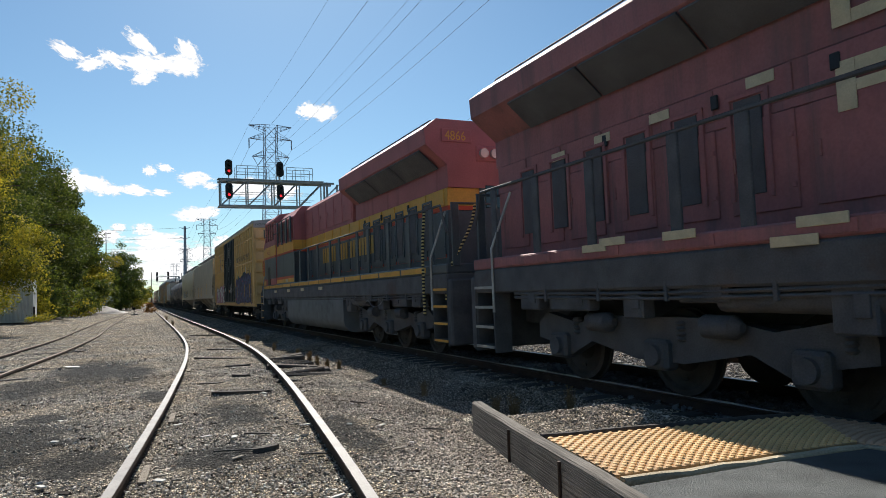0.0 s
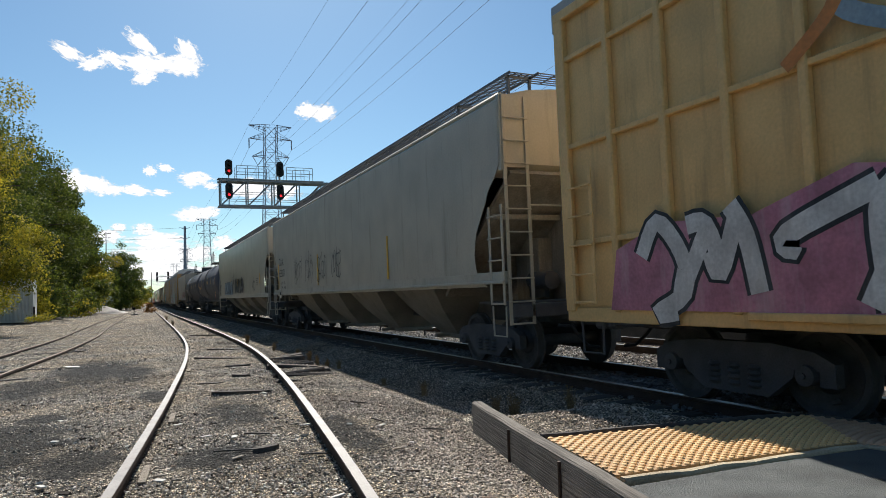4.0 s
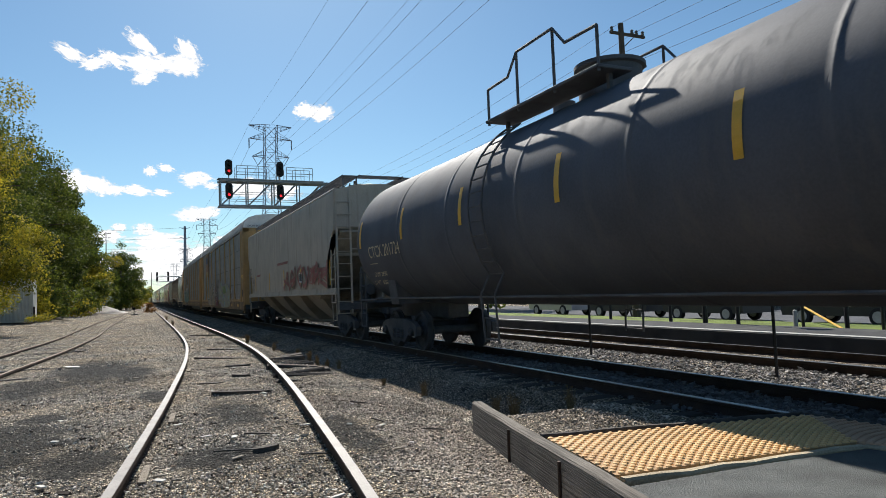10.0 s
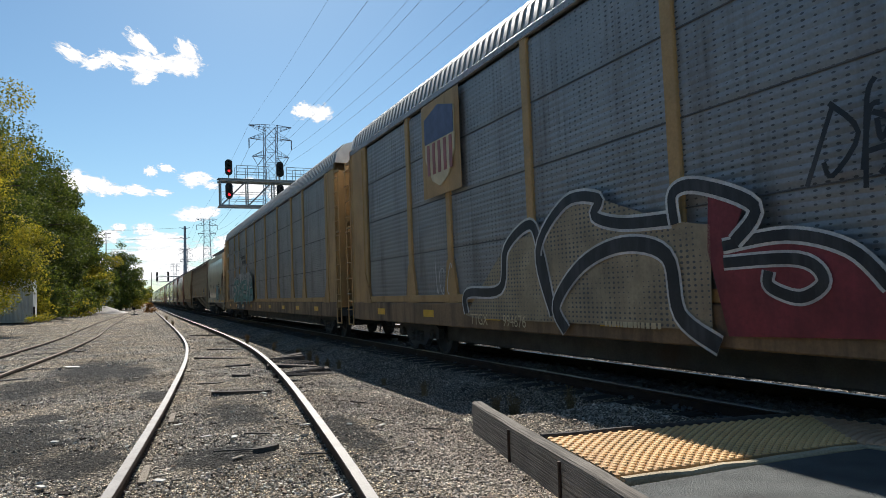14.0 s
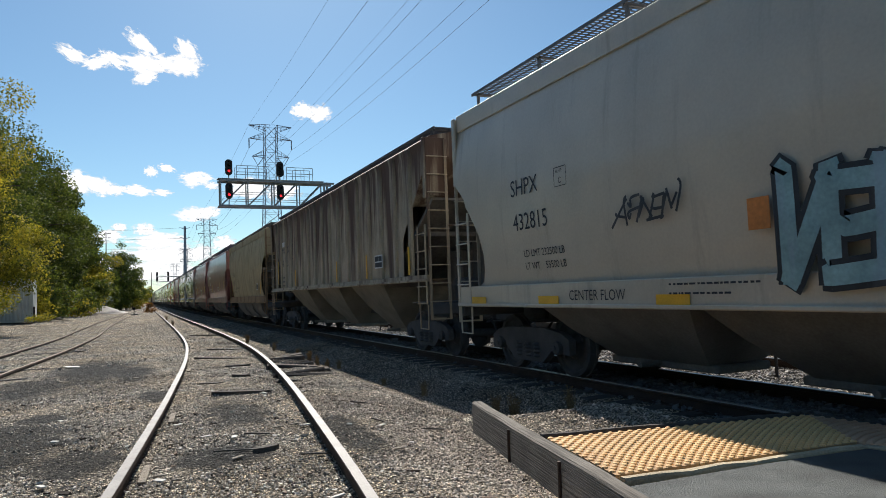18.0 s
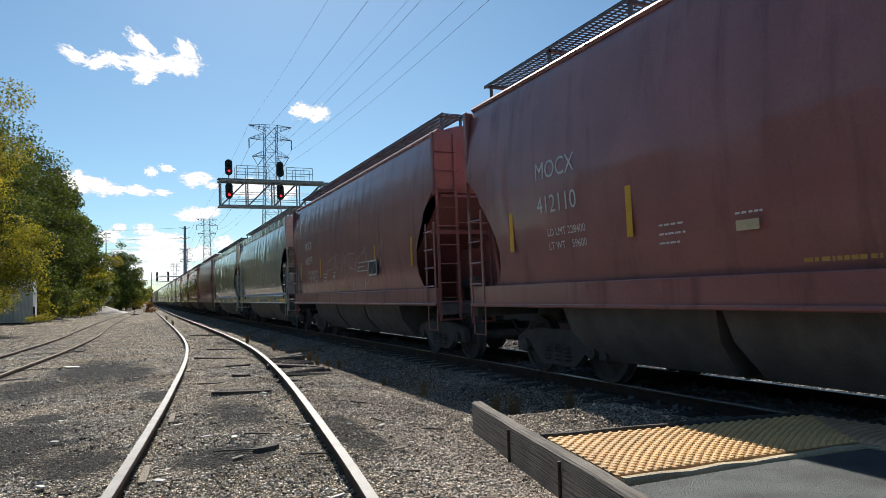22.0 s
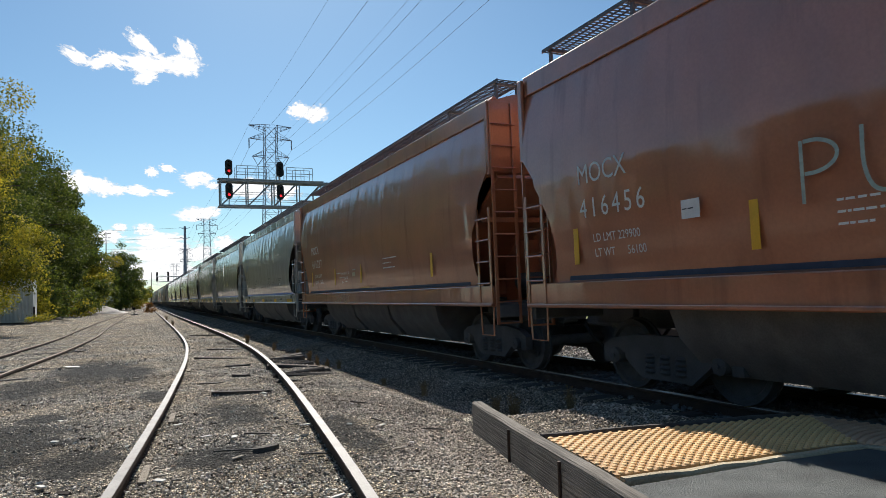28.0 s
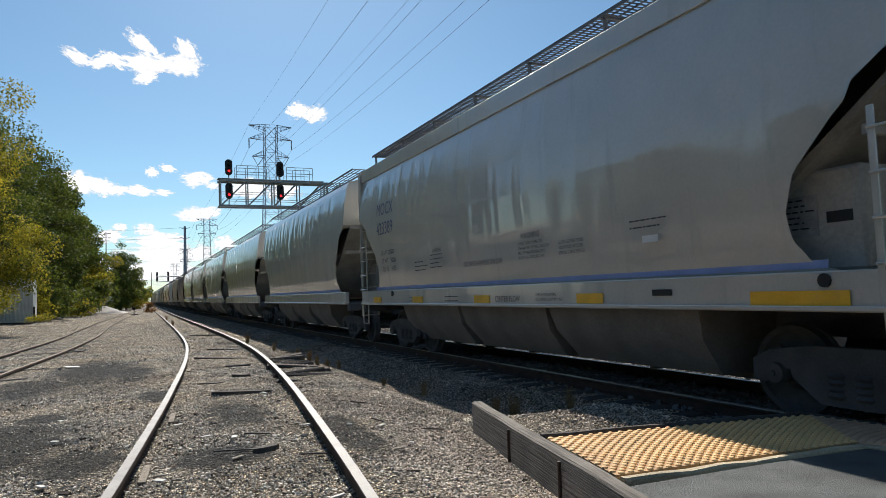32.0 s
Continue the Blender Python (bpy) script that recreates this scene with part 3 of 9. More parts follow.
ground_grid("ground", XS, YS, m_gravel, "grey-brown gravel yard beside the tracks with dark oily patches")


# ---- loose stones ----
def stones(name, zone, count, size, mat, label, seed, height=None, keep=None, shape=(1, 1, 1)):
    rng = np.random.default_rng(seed)
    (x0, x1), (y0, y1) = zone
    px = rng.uniform(x0, x1, count)
    u = rng.uniform(0, 1, count)
    py = y0 * (y1 / y0) ** u
    s = size * rng.lognormal(0, 0.38, count)
    cube = np.array([(x, y, z) for x in (-1, 1) for y in (-1, 1) for z in (-1, 1)], float) * 0.5
    quads = ((0, 1, 3, 2), (4, 6, 7, 5), (0, 4, 5, 1), (2, 3, 7, 6), (0, 2, 6, 4), (1, 5, 7, 3))
    v, f = [], []
    for i in range(count):
        if keep is not None and not keep(px[i], py[i]):
            continue
        p = cube * rng.uniform(0.55, 1.0, 3) * shape + rng.uniform(-0.16, 0.16, (8, 3))
        a = rng.uniform(0, 6.28)
        t = rng.uniform(-0.5, 0.5)
        ca, sa, ct, st = math.cos(a), math.sin(a), math.cos(t), math.sin(t)
        R = np.array([[ca, -sa, 0], [sa, ca, 0], [0, 0, 1]]) @ np.array([[1, 0, 0], [0, ct, -st], [0, st, ct]])
        z = (ground_z(px[i], py[i]) if height is None else height) + s[i] * 0.16
        q = (p @ R.T) * s[i] + (px[i], py[i], z)
        n = len(v)
        v.extend(map(tuple, q))
        f.extend([tuple(n + k for k in c) for c in quads])
    me = bpy.data.meshes.new(name)
    me.from_pydata(v, [], f)
    me.materials.append(mat)
    return tagged(new(name, me), label, "gravel", kind="stuff")


def not_path(x, y):
    for a, b, ra, rb in SPOTS:
        if ((x - a) / ra) ** 2 + ((y - b) / rb) ** 2 < 0.6 and (x * 977.0 + y * 613.0) % 1.0 < 0.85:
            return False
    board = 2.36 + (y - 2.15) * 0.213
    if y < 5.1 and x > board - 0.06:
        return False
    return not (y < 6.35 and abs(x - board) < 0.08)


stones("gravel_stones", ((-4.2, 2.9), (3.4, 14)), 80000, 0.0092, m_pebble, "loose grey and tan gravel stones over the yard", 3, keep=not_path)
stones("coarse_stones", ((1.7, 3.3), (3.3, 8.5)), 30000, 0.0105, m_stone, "coarse grey and pinkish crushed stone between rail and timber", 14, keep=not_path)
stones("wood_chips", ((-3.6, 2.4), (3.4, 15)), 2200, 0.017, m_chip, "dark rotten wood chips strewn over the gravel", 15, keep=not_path, shape=(2.4, 0.7, 0.4))
stones("pale_chips", ((-3.6, 2.6), (3.4, 15)), 900, 0.017, m_litter, "pale chips and flakes strewn over the gravel", 16, keep=not_path, shape=(1.7, 1.0, 0.35))
stones("shoulder_stones", ((2.3, 5.9), (4.6, 24)), 42000, 0.0125, m_stone, "crushed stone on the ballast shoulder and ditch", 4, keep=not_path)
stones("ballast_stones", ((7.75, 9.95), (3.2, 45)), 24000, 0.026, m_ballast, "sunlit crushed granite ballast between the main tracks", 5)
stones("track_stones", ((6.0, 7.6), (3.0, 30)), 12000, 0.04, m_trackstone, "ballast between the rails of the main track, toned dark for shade", 6)
stones("far_gravel_stones", ((-8, 3), (16, 60)), 9000, 0.02, m_pebble, "pale scattered stones on the far yard", 7)


# ---- rails ----
HEAD = [(-0.034, 0.0), (-0.034, -0.035), (-0.010, -0.045), (-0.010, -0.135), (-0.07, -0.15), (-0.07, -0.165), (0.07, -0.165), (0.07, -0.15), (0.010, -0.135), (0.010, -0.045), (0.036, -0.035), (0.036, 0.0)]


def sweep(m, prof, pts):
    rings = []
    for i, p in enumerate(pts):
        a, b = Vector(pts[max(i - 1, 0)]), Vector(pts[min(i + 1, len(pts) - 1)])
        d = (b - a).normalized()
        s = Vector((d.y, -d.x, 0)).normalized()
        rings.append([(p[0] + s.x * u, p[1] + s.y * u, p[2] + w) for u, w in prof])
    n = len(prof)
    fs = [(i * n + k, i * n + (k + 1) % n, (i + 1) * n + (k + 1) % n, (i + 1) * n + k) for i in range(len(pts) - 1) for k in range(n)]
    fs += [tuple(range(n))[::-1], tuple((len(pts) - 1) * n + k for k in range(n))]
    m.add(chain(*rings), fs)
    return m


def catmull(pts, per=8):
    out = []
    for i in range(len(pts) - 1):
        p0, p1, p2, p3 = (np.array(pts[max(0, min(len(pts) - 1, i + k))], float) for k in (-1, 0, 1, 2))
        for j in range(per):
            t = j / per
            out.append(tuple(0.5 * (2 * p1 + (p2 - p0) * t + (2 * p0 - 5 * p1 + 4 * p2 - p3) * t * t + (3 * p1 - p0 - 3 * p2 + p3) * t ** 3)))
    return out + [tuple(pts[-1])]


def rail(parent, pts, top_mat):
    r = part("rail", sweep(M(), HEAD, pts), m_rail, parent, "rusty steel rail")
    part("rail_head", sweep(M(), [(-0.034, 0.004), (-0.036, -0.004), (0.036, -0.004), (0.034, 0.004)], pts), top_mat, r, "worn bright rail head")


def straight_track(name, x, label):
    th = empty(name, label, "railway track", pose(0, 0, 0), kind="structure")
    for s in (-0.755, 0.755):
        rail(th, [(x + s, -40, 0), (x + s, 40, 0), (x + s, 1500, 0)], m_railtop)
    tie = M().box((0, 0, 0), (2.6, 0.22, 0.2), 0.015)
    for i in range(90):
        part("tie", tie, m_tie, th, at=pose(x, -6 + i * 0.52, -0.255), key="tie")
    far = M()
    for i in range(160):
        far.box((x, 41 + i * 0.8, -0.255), (2.6, 0.22, 0.2))
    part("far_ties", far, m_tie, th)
    return th


straight_track("main_track", TRACK, "main railway track with polished rails on ballast")
straight_track("far_track", TRACK2, "second main track with bright rails on ballast")


def curved_track(name, mids, label, top, lift=0.13):
    th = empty(name, label, "railway track", pose(0, 0, 0), kind="structure")
    line = catmull(mids)
    for s in (-0.755, 0.755):
        pts = []
        for i, p in enumerate(line):
            a, b = Vector(line[max(i - 1, 0)]), Vector(line[min(i + 1, len(line) - 1)])
            d = (b - a).normalized()
            x, y = p[0] + d.y * s, p[1] - d.x * s
            pts.append((x, y, ramp(y, YARD) + lift))
        rail(th, pts, top)
    return th, line


siding, SIDE_LINE = curved_track("siding_track", [(-3.6, -32), (-1.7, -14), (-0.35, -3), (0.15, 1.5), (0.62, 5), (1.19, 10), (1.70, 15.75), (2.09, 22.8), (2.35, 33), (2.6, 49), (2.88, 78), (3.1, 131), (3.4, 220)],
                                 "curved siding track half buried in gravel", m_railold)
yard_track, YARD_LINE = curved_track("yard_track", [(-7.4, -34), (-5.6, -16), (-4.2, -3), (-3.6, 6), (-3.1, 16), (-2.84, 22), (-2.5, 34), (-2.57, 52), (-2.1, 80), (-0.6, 118), (1.6, 160)],
                                     "rusty yard track half buried in gravel", m_railrust, 0.075)
_rng = random.Random(5)


def sunk_tie(th, line, y, lift, length=2.6, shift=0.0):
    i = min(range(len(line)), key=lambda k: abs(line[k][1] - y))
    p, q = line[i], line[min(i + 1, len(line) - 1)]
    ang = math.degrees(math.atan2(q[1] - p[1], q[0] - p[0])) - 90
    x = p[0] + (q[0] - p[0]) * (y - p[1]) / max(0.01, q[1] - p[1])
    part("tie", M().box((0, 0, 0), (2.6, 0.21, 0.16), 0.02), m_tie, th, at=pose(x + shift, y, ramp(y, YARD) - 0.08 + lift, _rng.uniform(-1.5, 1.5), _rng.uniform(-1.2, 1.2), ang + _rng.uniform(-2, 2)), key="sunk_tie")


for x, y, n, turn, lift in ((1.67, 15.85, 1.35, -40, 0.0), (1.55, 11.62, 0.3, -30, 0.012), (1.26, 9.46, 0.78, -17, 0.012), (0.97, 5.84, 0.25, 14, 0.012), (2.24, 19.05, 1.35, -38, 0.0), (1.75, 13.6, 0.5, -24, 0.004), (2.39, 29.4, 1.5, -40, 0.01), (1.0, 10.9, 0.4, -20, -0.004)):
    # only broken splinters of the sunk ties stand out of the gravel
    part("tie", M().prism([(-n / 2, -0.02), (-n * 0.2, -0.055), (n * 0.3, -0.045), (n / 2, 0.01), (n * 0.22, 0.05), (-n * 0.36, 0.035)], "z", -0.1, 0.028), m_tie, siding, "broken end of a sunk timber tie", at=pose(x, y, ramp(y, YARD) + lift, _rng.uniform(-4, 4), _rng.uniform(-2, 2), turn))
for i, y in enumerate((10.3, 10.95, 11.4, 12.0, 12.45, 13.2, 13.75, 14.5, 15.4)):
    x = 1.19 + (y - 10) * 0.0887 + 0.755 + 0.5 + _rng.uniform(-0.12, 0.1)
    part("tie", lambda: M().box((0, 0, 0), (0.95, 0.21, 0.16), 0.03), m_tieold, siding, "old timber tie end", at=pose(x, y, ramp(y, YARD) - 0.045 + _rng.uniform(-0.05, 0.02), _rng.uniform(-8, 8), _rng.uniform(-6, 7), -8 + _rng.uniform(-13, 13)), key="tieend")
for i in range(16):
    sunk_tie(yard_track, YARD_LINE, 13.5 + i * 1.1, _rng.uniform(-0.03, 0.012))
for y, s in ((7.9, 0.66), (5.5, 0.66), (13.4, 0.68)):
    i = min(range(len(SIDE_LINE)), key=lambda k: abs(SIDE_LINE[k][1] - y))
    part("tie_plate", M().box((0, 0, 0), (0.055, 0.46, 0.02), 0.004), m_oldwood, siding, "pale flat plate beside the rail", at=pose(SIDE_LINE[i][0] - s, y, ramp(y, YARD) + 0.025, 2, 3, -6), key="tie_plate")


# ---- boarded crossing path ----
def quad_map(a, b, c, d):
    """(u, v) to the quad a-b (v) and a-c (u)."""
    a, b, c, d = (Vector(p) for p in (a, b, c, d))
    return lambda u, v: a * (1 - u) * (1 - v) + b * (1 - u) * v + c * u * (1 - v) + d * u * v


def tactile(name, corners, nu, nv, panels, dome_mat, base_mat):
    th = empty(name, "worn yellow tactile paving with raised domes, partly shaded", "tactile paving", pose(0, 0, 0), group="tactile paving of the crossing")
    q = quad_map(*[(x, y, 0.0) for x, y in corners])
    pu, pv = panels
    for i in range(pu):
        for j in range(pv):
            e = 0.004
            cs = [q((i + e) / pu, (j + e) / pv), q((i + 1 - e) / pu, (j + e) / pv), q((i + 1 - e) / pu, (j + 1 - e) / pv), q((i + e) / pu, (j + 1 - e) / pv)]
            part("panel", M().prism([(c.x, c.y) for c in cs], "z", 0.06, 0.1), base_mat, th)
    d = M()
    for i in range(nu):
        for j in range(nv):
            c = q((i + 0.3 + 0.5 * (j % 2)) / nu, (j + 0.5) / nv)
            d.lathe([(0.0999, 0.026), (0.109, 0.021), (0.113, 0.013)], "z", (c.x, c.y, 0), 8)
    o = part("dome_field", d, dome_mat, th)
    o["kind"] = "stuff"
    return th


A, B, C, D = (3.16, 4.86), (2.93, 3.68), (5.68, 4.28), (5.05, 3.40)
tactile("tactile_paving", (A, B, C, D), 28, 22, (2, 2), m_tactile, m_tactilegap)
tactile("tactile_paving", (C, D, (5.98, 2.4), (5.32, 2.3)), 20, 18, (2, 1), m_tactileshade, m_tactileshade)
path = part("path", M().prism([(2.78, 3.5), (5.0, 3.33), (5.25, 2.2), (5.3, -6), (2.72, -6), (2.72, 1.6), (2.46, 2.1)], "z", -0.2, 0.078), m_asphalt)
tagged(path, "smooth dark grey asphalt footpath", "footpath", kind="structure")


def plank(name, a, b, w, z0, z1, mat, label, cat="timber"):
    a, b = Vector((*a, 0)), Vector((*b, 0))
    d = b - a
    n = max(2, int(d.length / 0.25))
    s = Vector((d.y, -d.x, 0)).normalized() * w / 2
    m, prof = M(), []
    rr = random.Random(int(d.length * 1000))
    vs, fs = [], []
    for i in range(n + 1):
        p = a + d * i / n
        j = rr.uniform(-0.006, 0.006)
        c = 0.014
        for (k, z) in ((-1, z0), (-1, z1 - c + j), (-1 + 2 * c / w, z1 + j), (1 - 2 * c / w, z1 + j * 1.4), (1, z1 - c + j), (1, z0)):
            q = p + s * k * (1 + rr.uniform(-0.03, 0.03))
            vs.append((q.x, q.y, z))
    for i in range(n):
        for k in range(6):
            fs.append((i * 6 + k, i * 6 + (k + 1) % 6, (i + 1) * 6 + (k + 1) % 6, (i + 1) * 6 + k))
    fs += [(0, 1, 2, 3, 4, 5), tuple(n * 6 + k for k in range(5, -1, -1))]
    m.add(vs, fs)
    return tagged(part(name, m, mat), label, cat)


edge = plank("edging_timber", (3.24, 6.28), (2.36, 2.15), 0.115, -0.22, 0.205, m_timber, "weathered grey edging timber along the path, upper board")
for y in (5.05, 3.95, 2.7):
    x = 2.36 + (y - 2.15) * 0.213 - 0.085
    part("stake", M().tube([(x, y, -0.2), (x + 0.005, y, 0.17)], 0.014, 8), m_rail, edge, "rusty steel stake")
plank("edging_timber", (3.17, 4.96), (5.72, 4.37), 0.07, -0.1, 0.112, m_tie, "dark timber strip along the tactile paving")
plank("edging_timber", (5.74, 4.33), (6.0, 2.3), 0.06, -0.1, 0.108, m_tie, "dark timber strip beside the rail")
plank("edging_timber", (2.93, 3.60), (5.02, 3.33), 0.08, -0.05, 0.1, m_paleboard, "pale worn timber strip before the tactile paving")
plank("edging_timber", (5.05, 3.33), (5.28, 2.3), 0.08, -0.05, 0.1, m_paleboard, "pale worn timber strip before the second paving")

# ---- platform, lawn and street across the tracks ----
plat = part("platform", M().span((11.95, -30, -0.25), (13.9, 70, 0.24), 0.02), m_platform)
tagged(plat, "low dark asphalt station platform beyond the tracks", "platform", kind="structure")
strip = part("platform_edge", M().span((11.97, -28, 0.24), (12.2, 69, 0.252)), m_concrete, plat, "pale concrete platform edge")
lawn = part("lawn", M().prism([(14.3, -0.3), (14.3, 0.12), (16.8, 0.12), (19.5, -0.34), (19.5, -0.7)], "y", -40, 90), m_grass)
tagged(lawn, "strip of sunlit mown grass behind the platform", "grass", kind="structure")
street = part("street", M().span((19.55, -60, -0.8), (32, 120, -0.4)), m_street)
tagged(street, "asphalt street with parked cars", "road", kind="structure")
fence_posts = empty("track_fence", "row of thin black posts between the two main tracks", "fence", pose(0, 0, 0))
for i in range(12):
    part("post", M().tube([(0, 0, -0.2), (0, 0, 1.05)], 0.026, 6), m_sigblack, fence_posts, at=pose(9.0, 2.6 + i * 4.65, 0), key="fpost")
for y in (9.5, 12.4, 14.8, 17.5):
    pl = empty("platform_post", "black steel post on the platform", "post", pose(14.1, y, 0.2), group="posts behind the platform")
    part("pole", M().tube([(0, 0, -0.3), (0, 0, 1.1)], 0.05, 8), m_sigblack, pl, key="ppost")
    part("cap", M().lathe([(1.1, 0.055), (1.13, 0.03), (1.15, 0.0)], "z", n=8), m_sigblack, pl, key="pcap")


# ---- trees ----
def tree(name, x, y, z, h, r, mat, label, seed, leaves=4200, leaf=0.30, low=0.08, cat="tree"):
    rng = random.Random(seed)
    th = empty(name, label, cat, pose(x, y, z), group="trees and bushes along the yard")
    tr = M()
    top = Vector((rng.uniform(-.4, .4), rng.uniform(-.4, .4), h * 0.8))
    bend = [Vector((0, 0, -0.2)), Vector((rng.uniform(-.2, .2), rng.uniform(-.2, .2), h * 0.3)), top * 0.75, top]
    tr.tube(bend, [h * 0.022, h * 0.016, h * 0.009, h * 0.003], 8)
    clumps = []
    nl = 15
    for i in range(nl):
        t = 0.14 + 0.8 * i / nl
        base = bend[0].lerp(top, t)
        a = i * 2.4 + rng.uniform(-.4, .4)
        reach = r * math.sin(math.pi * min(1, 0.22 + 0.72 * t)) * rng.uniform(0.75, 1.15)
        tip = base + Vector((math.cos(a) * reach, math.sin(a) * reach, rng.uniform(0.02, 0.22) * h * (1 - t) + 0.2))
        mid = base.lerp(tip, 0.5) + Vector((0, 0, 0.15 * reach * 0.3))
        tr.tube([base, mid, tip], [h * 0.008, h * 0.005, h * 0.002], 5)
        for k in (0.3, 0.5, 0.68, 0.86, 1.05):
            clumps.append((base.lerp(tip, k) + Vector((rng.gauss(0, .12 * r), rng.gauss(0, .12 * r), rng.gauss(0, .05 * h))), r * rng.uniform(0.2, 0.36)))
    for i in range(10):
        a = rng.uniform(0, 6.28)
        q = rng.uniform(0.2, 0.95)
        clumps.append((Vector((math.cos(a) * r * q, math.sin(a) * r * q, h * (low + rng.uniform(0, 0.35)))), r * rng.uniform(0.2, 0.34)))
    clumps.append((top + Vector((0, 0, h * 0.08)), r * 0.28))
    part("trunk", tr, m_bark, th)
    rn = np.random.default_rng(seed)
    pick = rn.integers(0, len(clumps), leaves)
    cen = np.array([list(c[0]) for c in clumps])[pick]
    rad = np.array([c[1] for c in clumps])[pick]
    dv = rn.normal(size=(leaves, 3))
    dv /= np.linalg.norm(dv, axis=1)[:, None]
    pos = cen + dv * (rad * rn.uniform(0.1, 1.0, leaves) ** 0.5)[:, None] * np.array([1, 1, 0.8])
    pos[:, 2] = np.maximum(pos[:, 2], 0.1 + 0.3 * rn.random(leaves))
    u = rn.normal(size=(leaves, 3))
    u /= np.linalg.norm(u, axis=1)[:, None]
    w = np.cross(u, rn.normal(size=(leaves, 3)))
    w /= np.linalg.norm(w, axis=1)[:, None]
    s = (leaf * rn.uniform(0.6, 1.3, leaves))[:, None]
    quad = np.stack([pos - u * s * .5, pos + w * s * .28, pos + u * s * .5, pos - w * s * .28], 1).reshape(-1, 3)
    me = bpy.data.meshes.new("crown")
    me.from_pydata(quad.tolist(), [], [(4 * i, 4 * i + 1, 4 * i + 2, 4 * i + 3) for i in range(leaves)])
    part("crown", me, mat, th)
    return th


tree("tree", -10.1, 43, 0.0, 17.6, 4.6, m_leafyel, "tall tree with yellow-green autumn leaves", 11, 80000, 0.15, 0.06)
tree("tree", -13.4, 60, 0.1, 22.4, 6.4, m_leafgreen, "large green leafy tree at the yard's edge", 12, 90000, 0.2)
tree("tree", -12.2, 71, 0.1, 20.6, 6.4, m_leafgreen, "large green leafy tree with dark crown", 13, 76000, 0.22)
tree("tree", -10.8, 82, 0.0, 21.0, 5.8, m_leafgreen, "green leafy tree along the yard", 14, 64000, 0.24)
tree("tree", -9.8, 93, -0.1, 19.6, 5.4, m_leafgreen, "green and yellow tree along the yard", 15, 50000, 0.27)
tree("tree", -9.3, 105, -0.2, 18.0, 5.0, m_leafgreen, "green leafy tree along the yard", 16, 38000, 0.3)
tree("tree", -8.9, 119, -0.3, 14.6, 4.6, m_leafyel, "yellow-green tree along the yard", 17, 22000, 0.34)
tree("tree", -7.8, 134, -0.4, 11.0, 4.2, m_leafgreen, "smaller green tree along the yard", 18, 14000, 0.38)
tree("tree", -3.7, 162, -0.4, 16.4, 4.1, m_leafgreen, "tall green tree standing apart near the tracks", 19, 12000, 0.38)
tree("bush", -5.2, 158, -0.4, 6.4, 3.6, m_leafgreen, "dense leafy bush below the tall tree", 24, 4500, 0.36, 0.02, "bush")
tree("bush", -1.4, 168, -0.4, 5.6, 3.2, m_leafyel, "dense leafy bush below the tall tree", 25, 4500, 0.36, 0.02, "bush")
tree("tree", -2.9, 180, -0.4, 12.2, 4.6, m_leafgreen, "green tree near the tracks", 20, 9000, 0.45)
tree("tree", -1.6, 200, -0.4, 9.5, 4.2, m_leafyel, "yellow-green tree near the tracks", 21, 6000, 0.5)
for i, y in enumerate((-34, -23, -12, -1, 10, 20, 30)):
    # the row goes on unseen, added for its reflection in the car sides
    tree("tree", -17.5 - 0.9 * (i % 3), y, 0.1, 8.6 + 1.1 * ((i * 2) % 3), 5.2, m_leafgreen if i % 3 else m_leafyel, "green leafy tree along the yard", 60 + i, 7000, 0.5)
tree("bush", -7.4, 128, -0.4, 4.6, 2.6, m_leafsilver, "silvery green bush below the trees", 22, 2500, 0.35, cat="bush")
tree("bush", -8.9, 118, -0.3, 4.0, 2.3, m_leaforange, "reddish brown bush below the trees", 23, 2200, 0.33, cat="bush")
for i, (x, y, h, r) in enumerate(((-9.2, 66, 4.4, 3.0), (-8.8, 76, 5.0, 3.2), (-8.6, 88, 4.6, 3.2), (-8.4, 100, 4.8, 3.2), (-8.0, 110, 4.2, 3.0), (-11.4, 52, 5.5, 2.8))):
    tree("bush", x, y, 0.0 if y < 80 else -0.25, h, r, m_leafgreen if i % 2 else m_leafyel, "dense leafy undergrowth below the trees", 30 + i, 3000, 0.33, 0.02, "bush")
tree("bush", 1.4, 108, -0.45, 1.7, 0.9, m_leaforange, "dry bush between the tracks", 41, 900, 0.2, 0.05, "bush")
tree("bush", -6.6, 56, 0.1, 0.6, 0.9, m_leafyel, "low yellow shrub on the gravel", 42, 500, 0.14, 0.05, "bush")
tree("tree", 33.5, 38, -0.3, 12.6, 3.4, m_leaforange, "orange autumn tree beyond the street", 43, 3500, 0.4)
tree("tree", 26, 49, -0.35, 12.6, 4.0, m_leafgreen, "green tree beyond the street", 44, 3500, 0.4)
tree("tree", 52, 32, 0, 6.6, 3.2, m_leafgreen, "green tree beyond the street", 45, 3000, 0.45)
tree("tree", 64, 70, 0, 12, 6.5, m_leafyel, "green and yellow tree beyond the street", 46, 3000, 0.5)

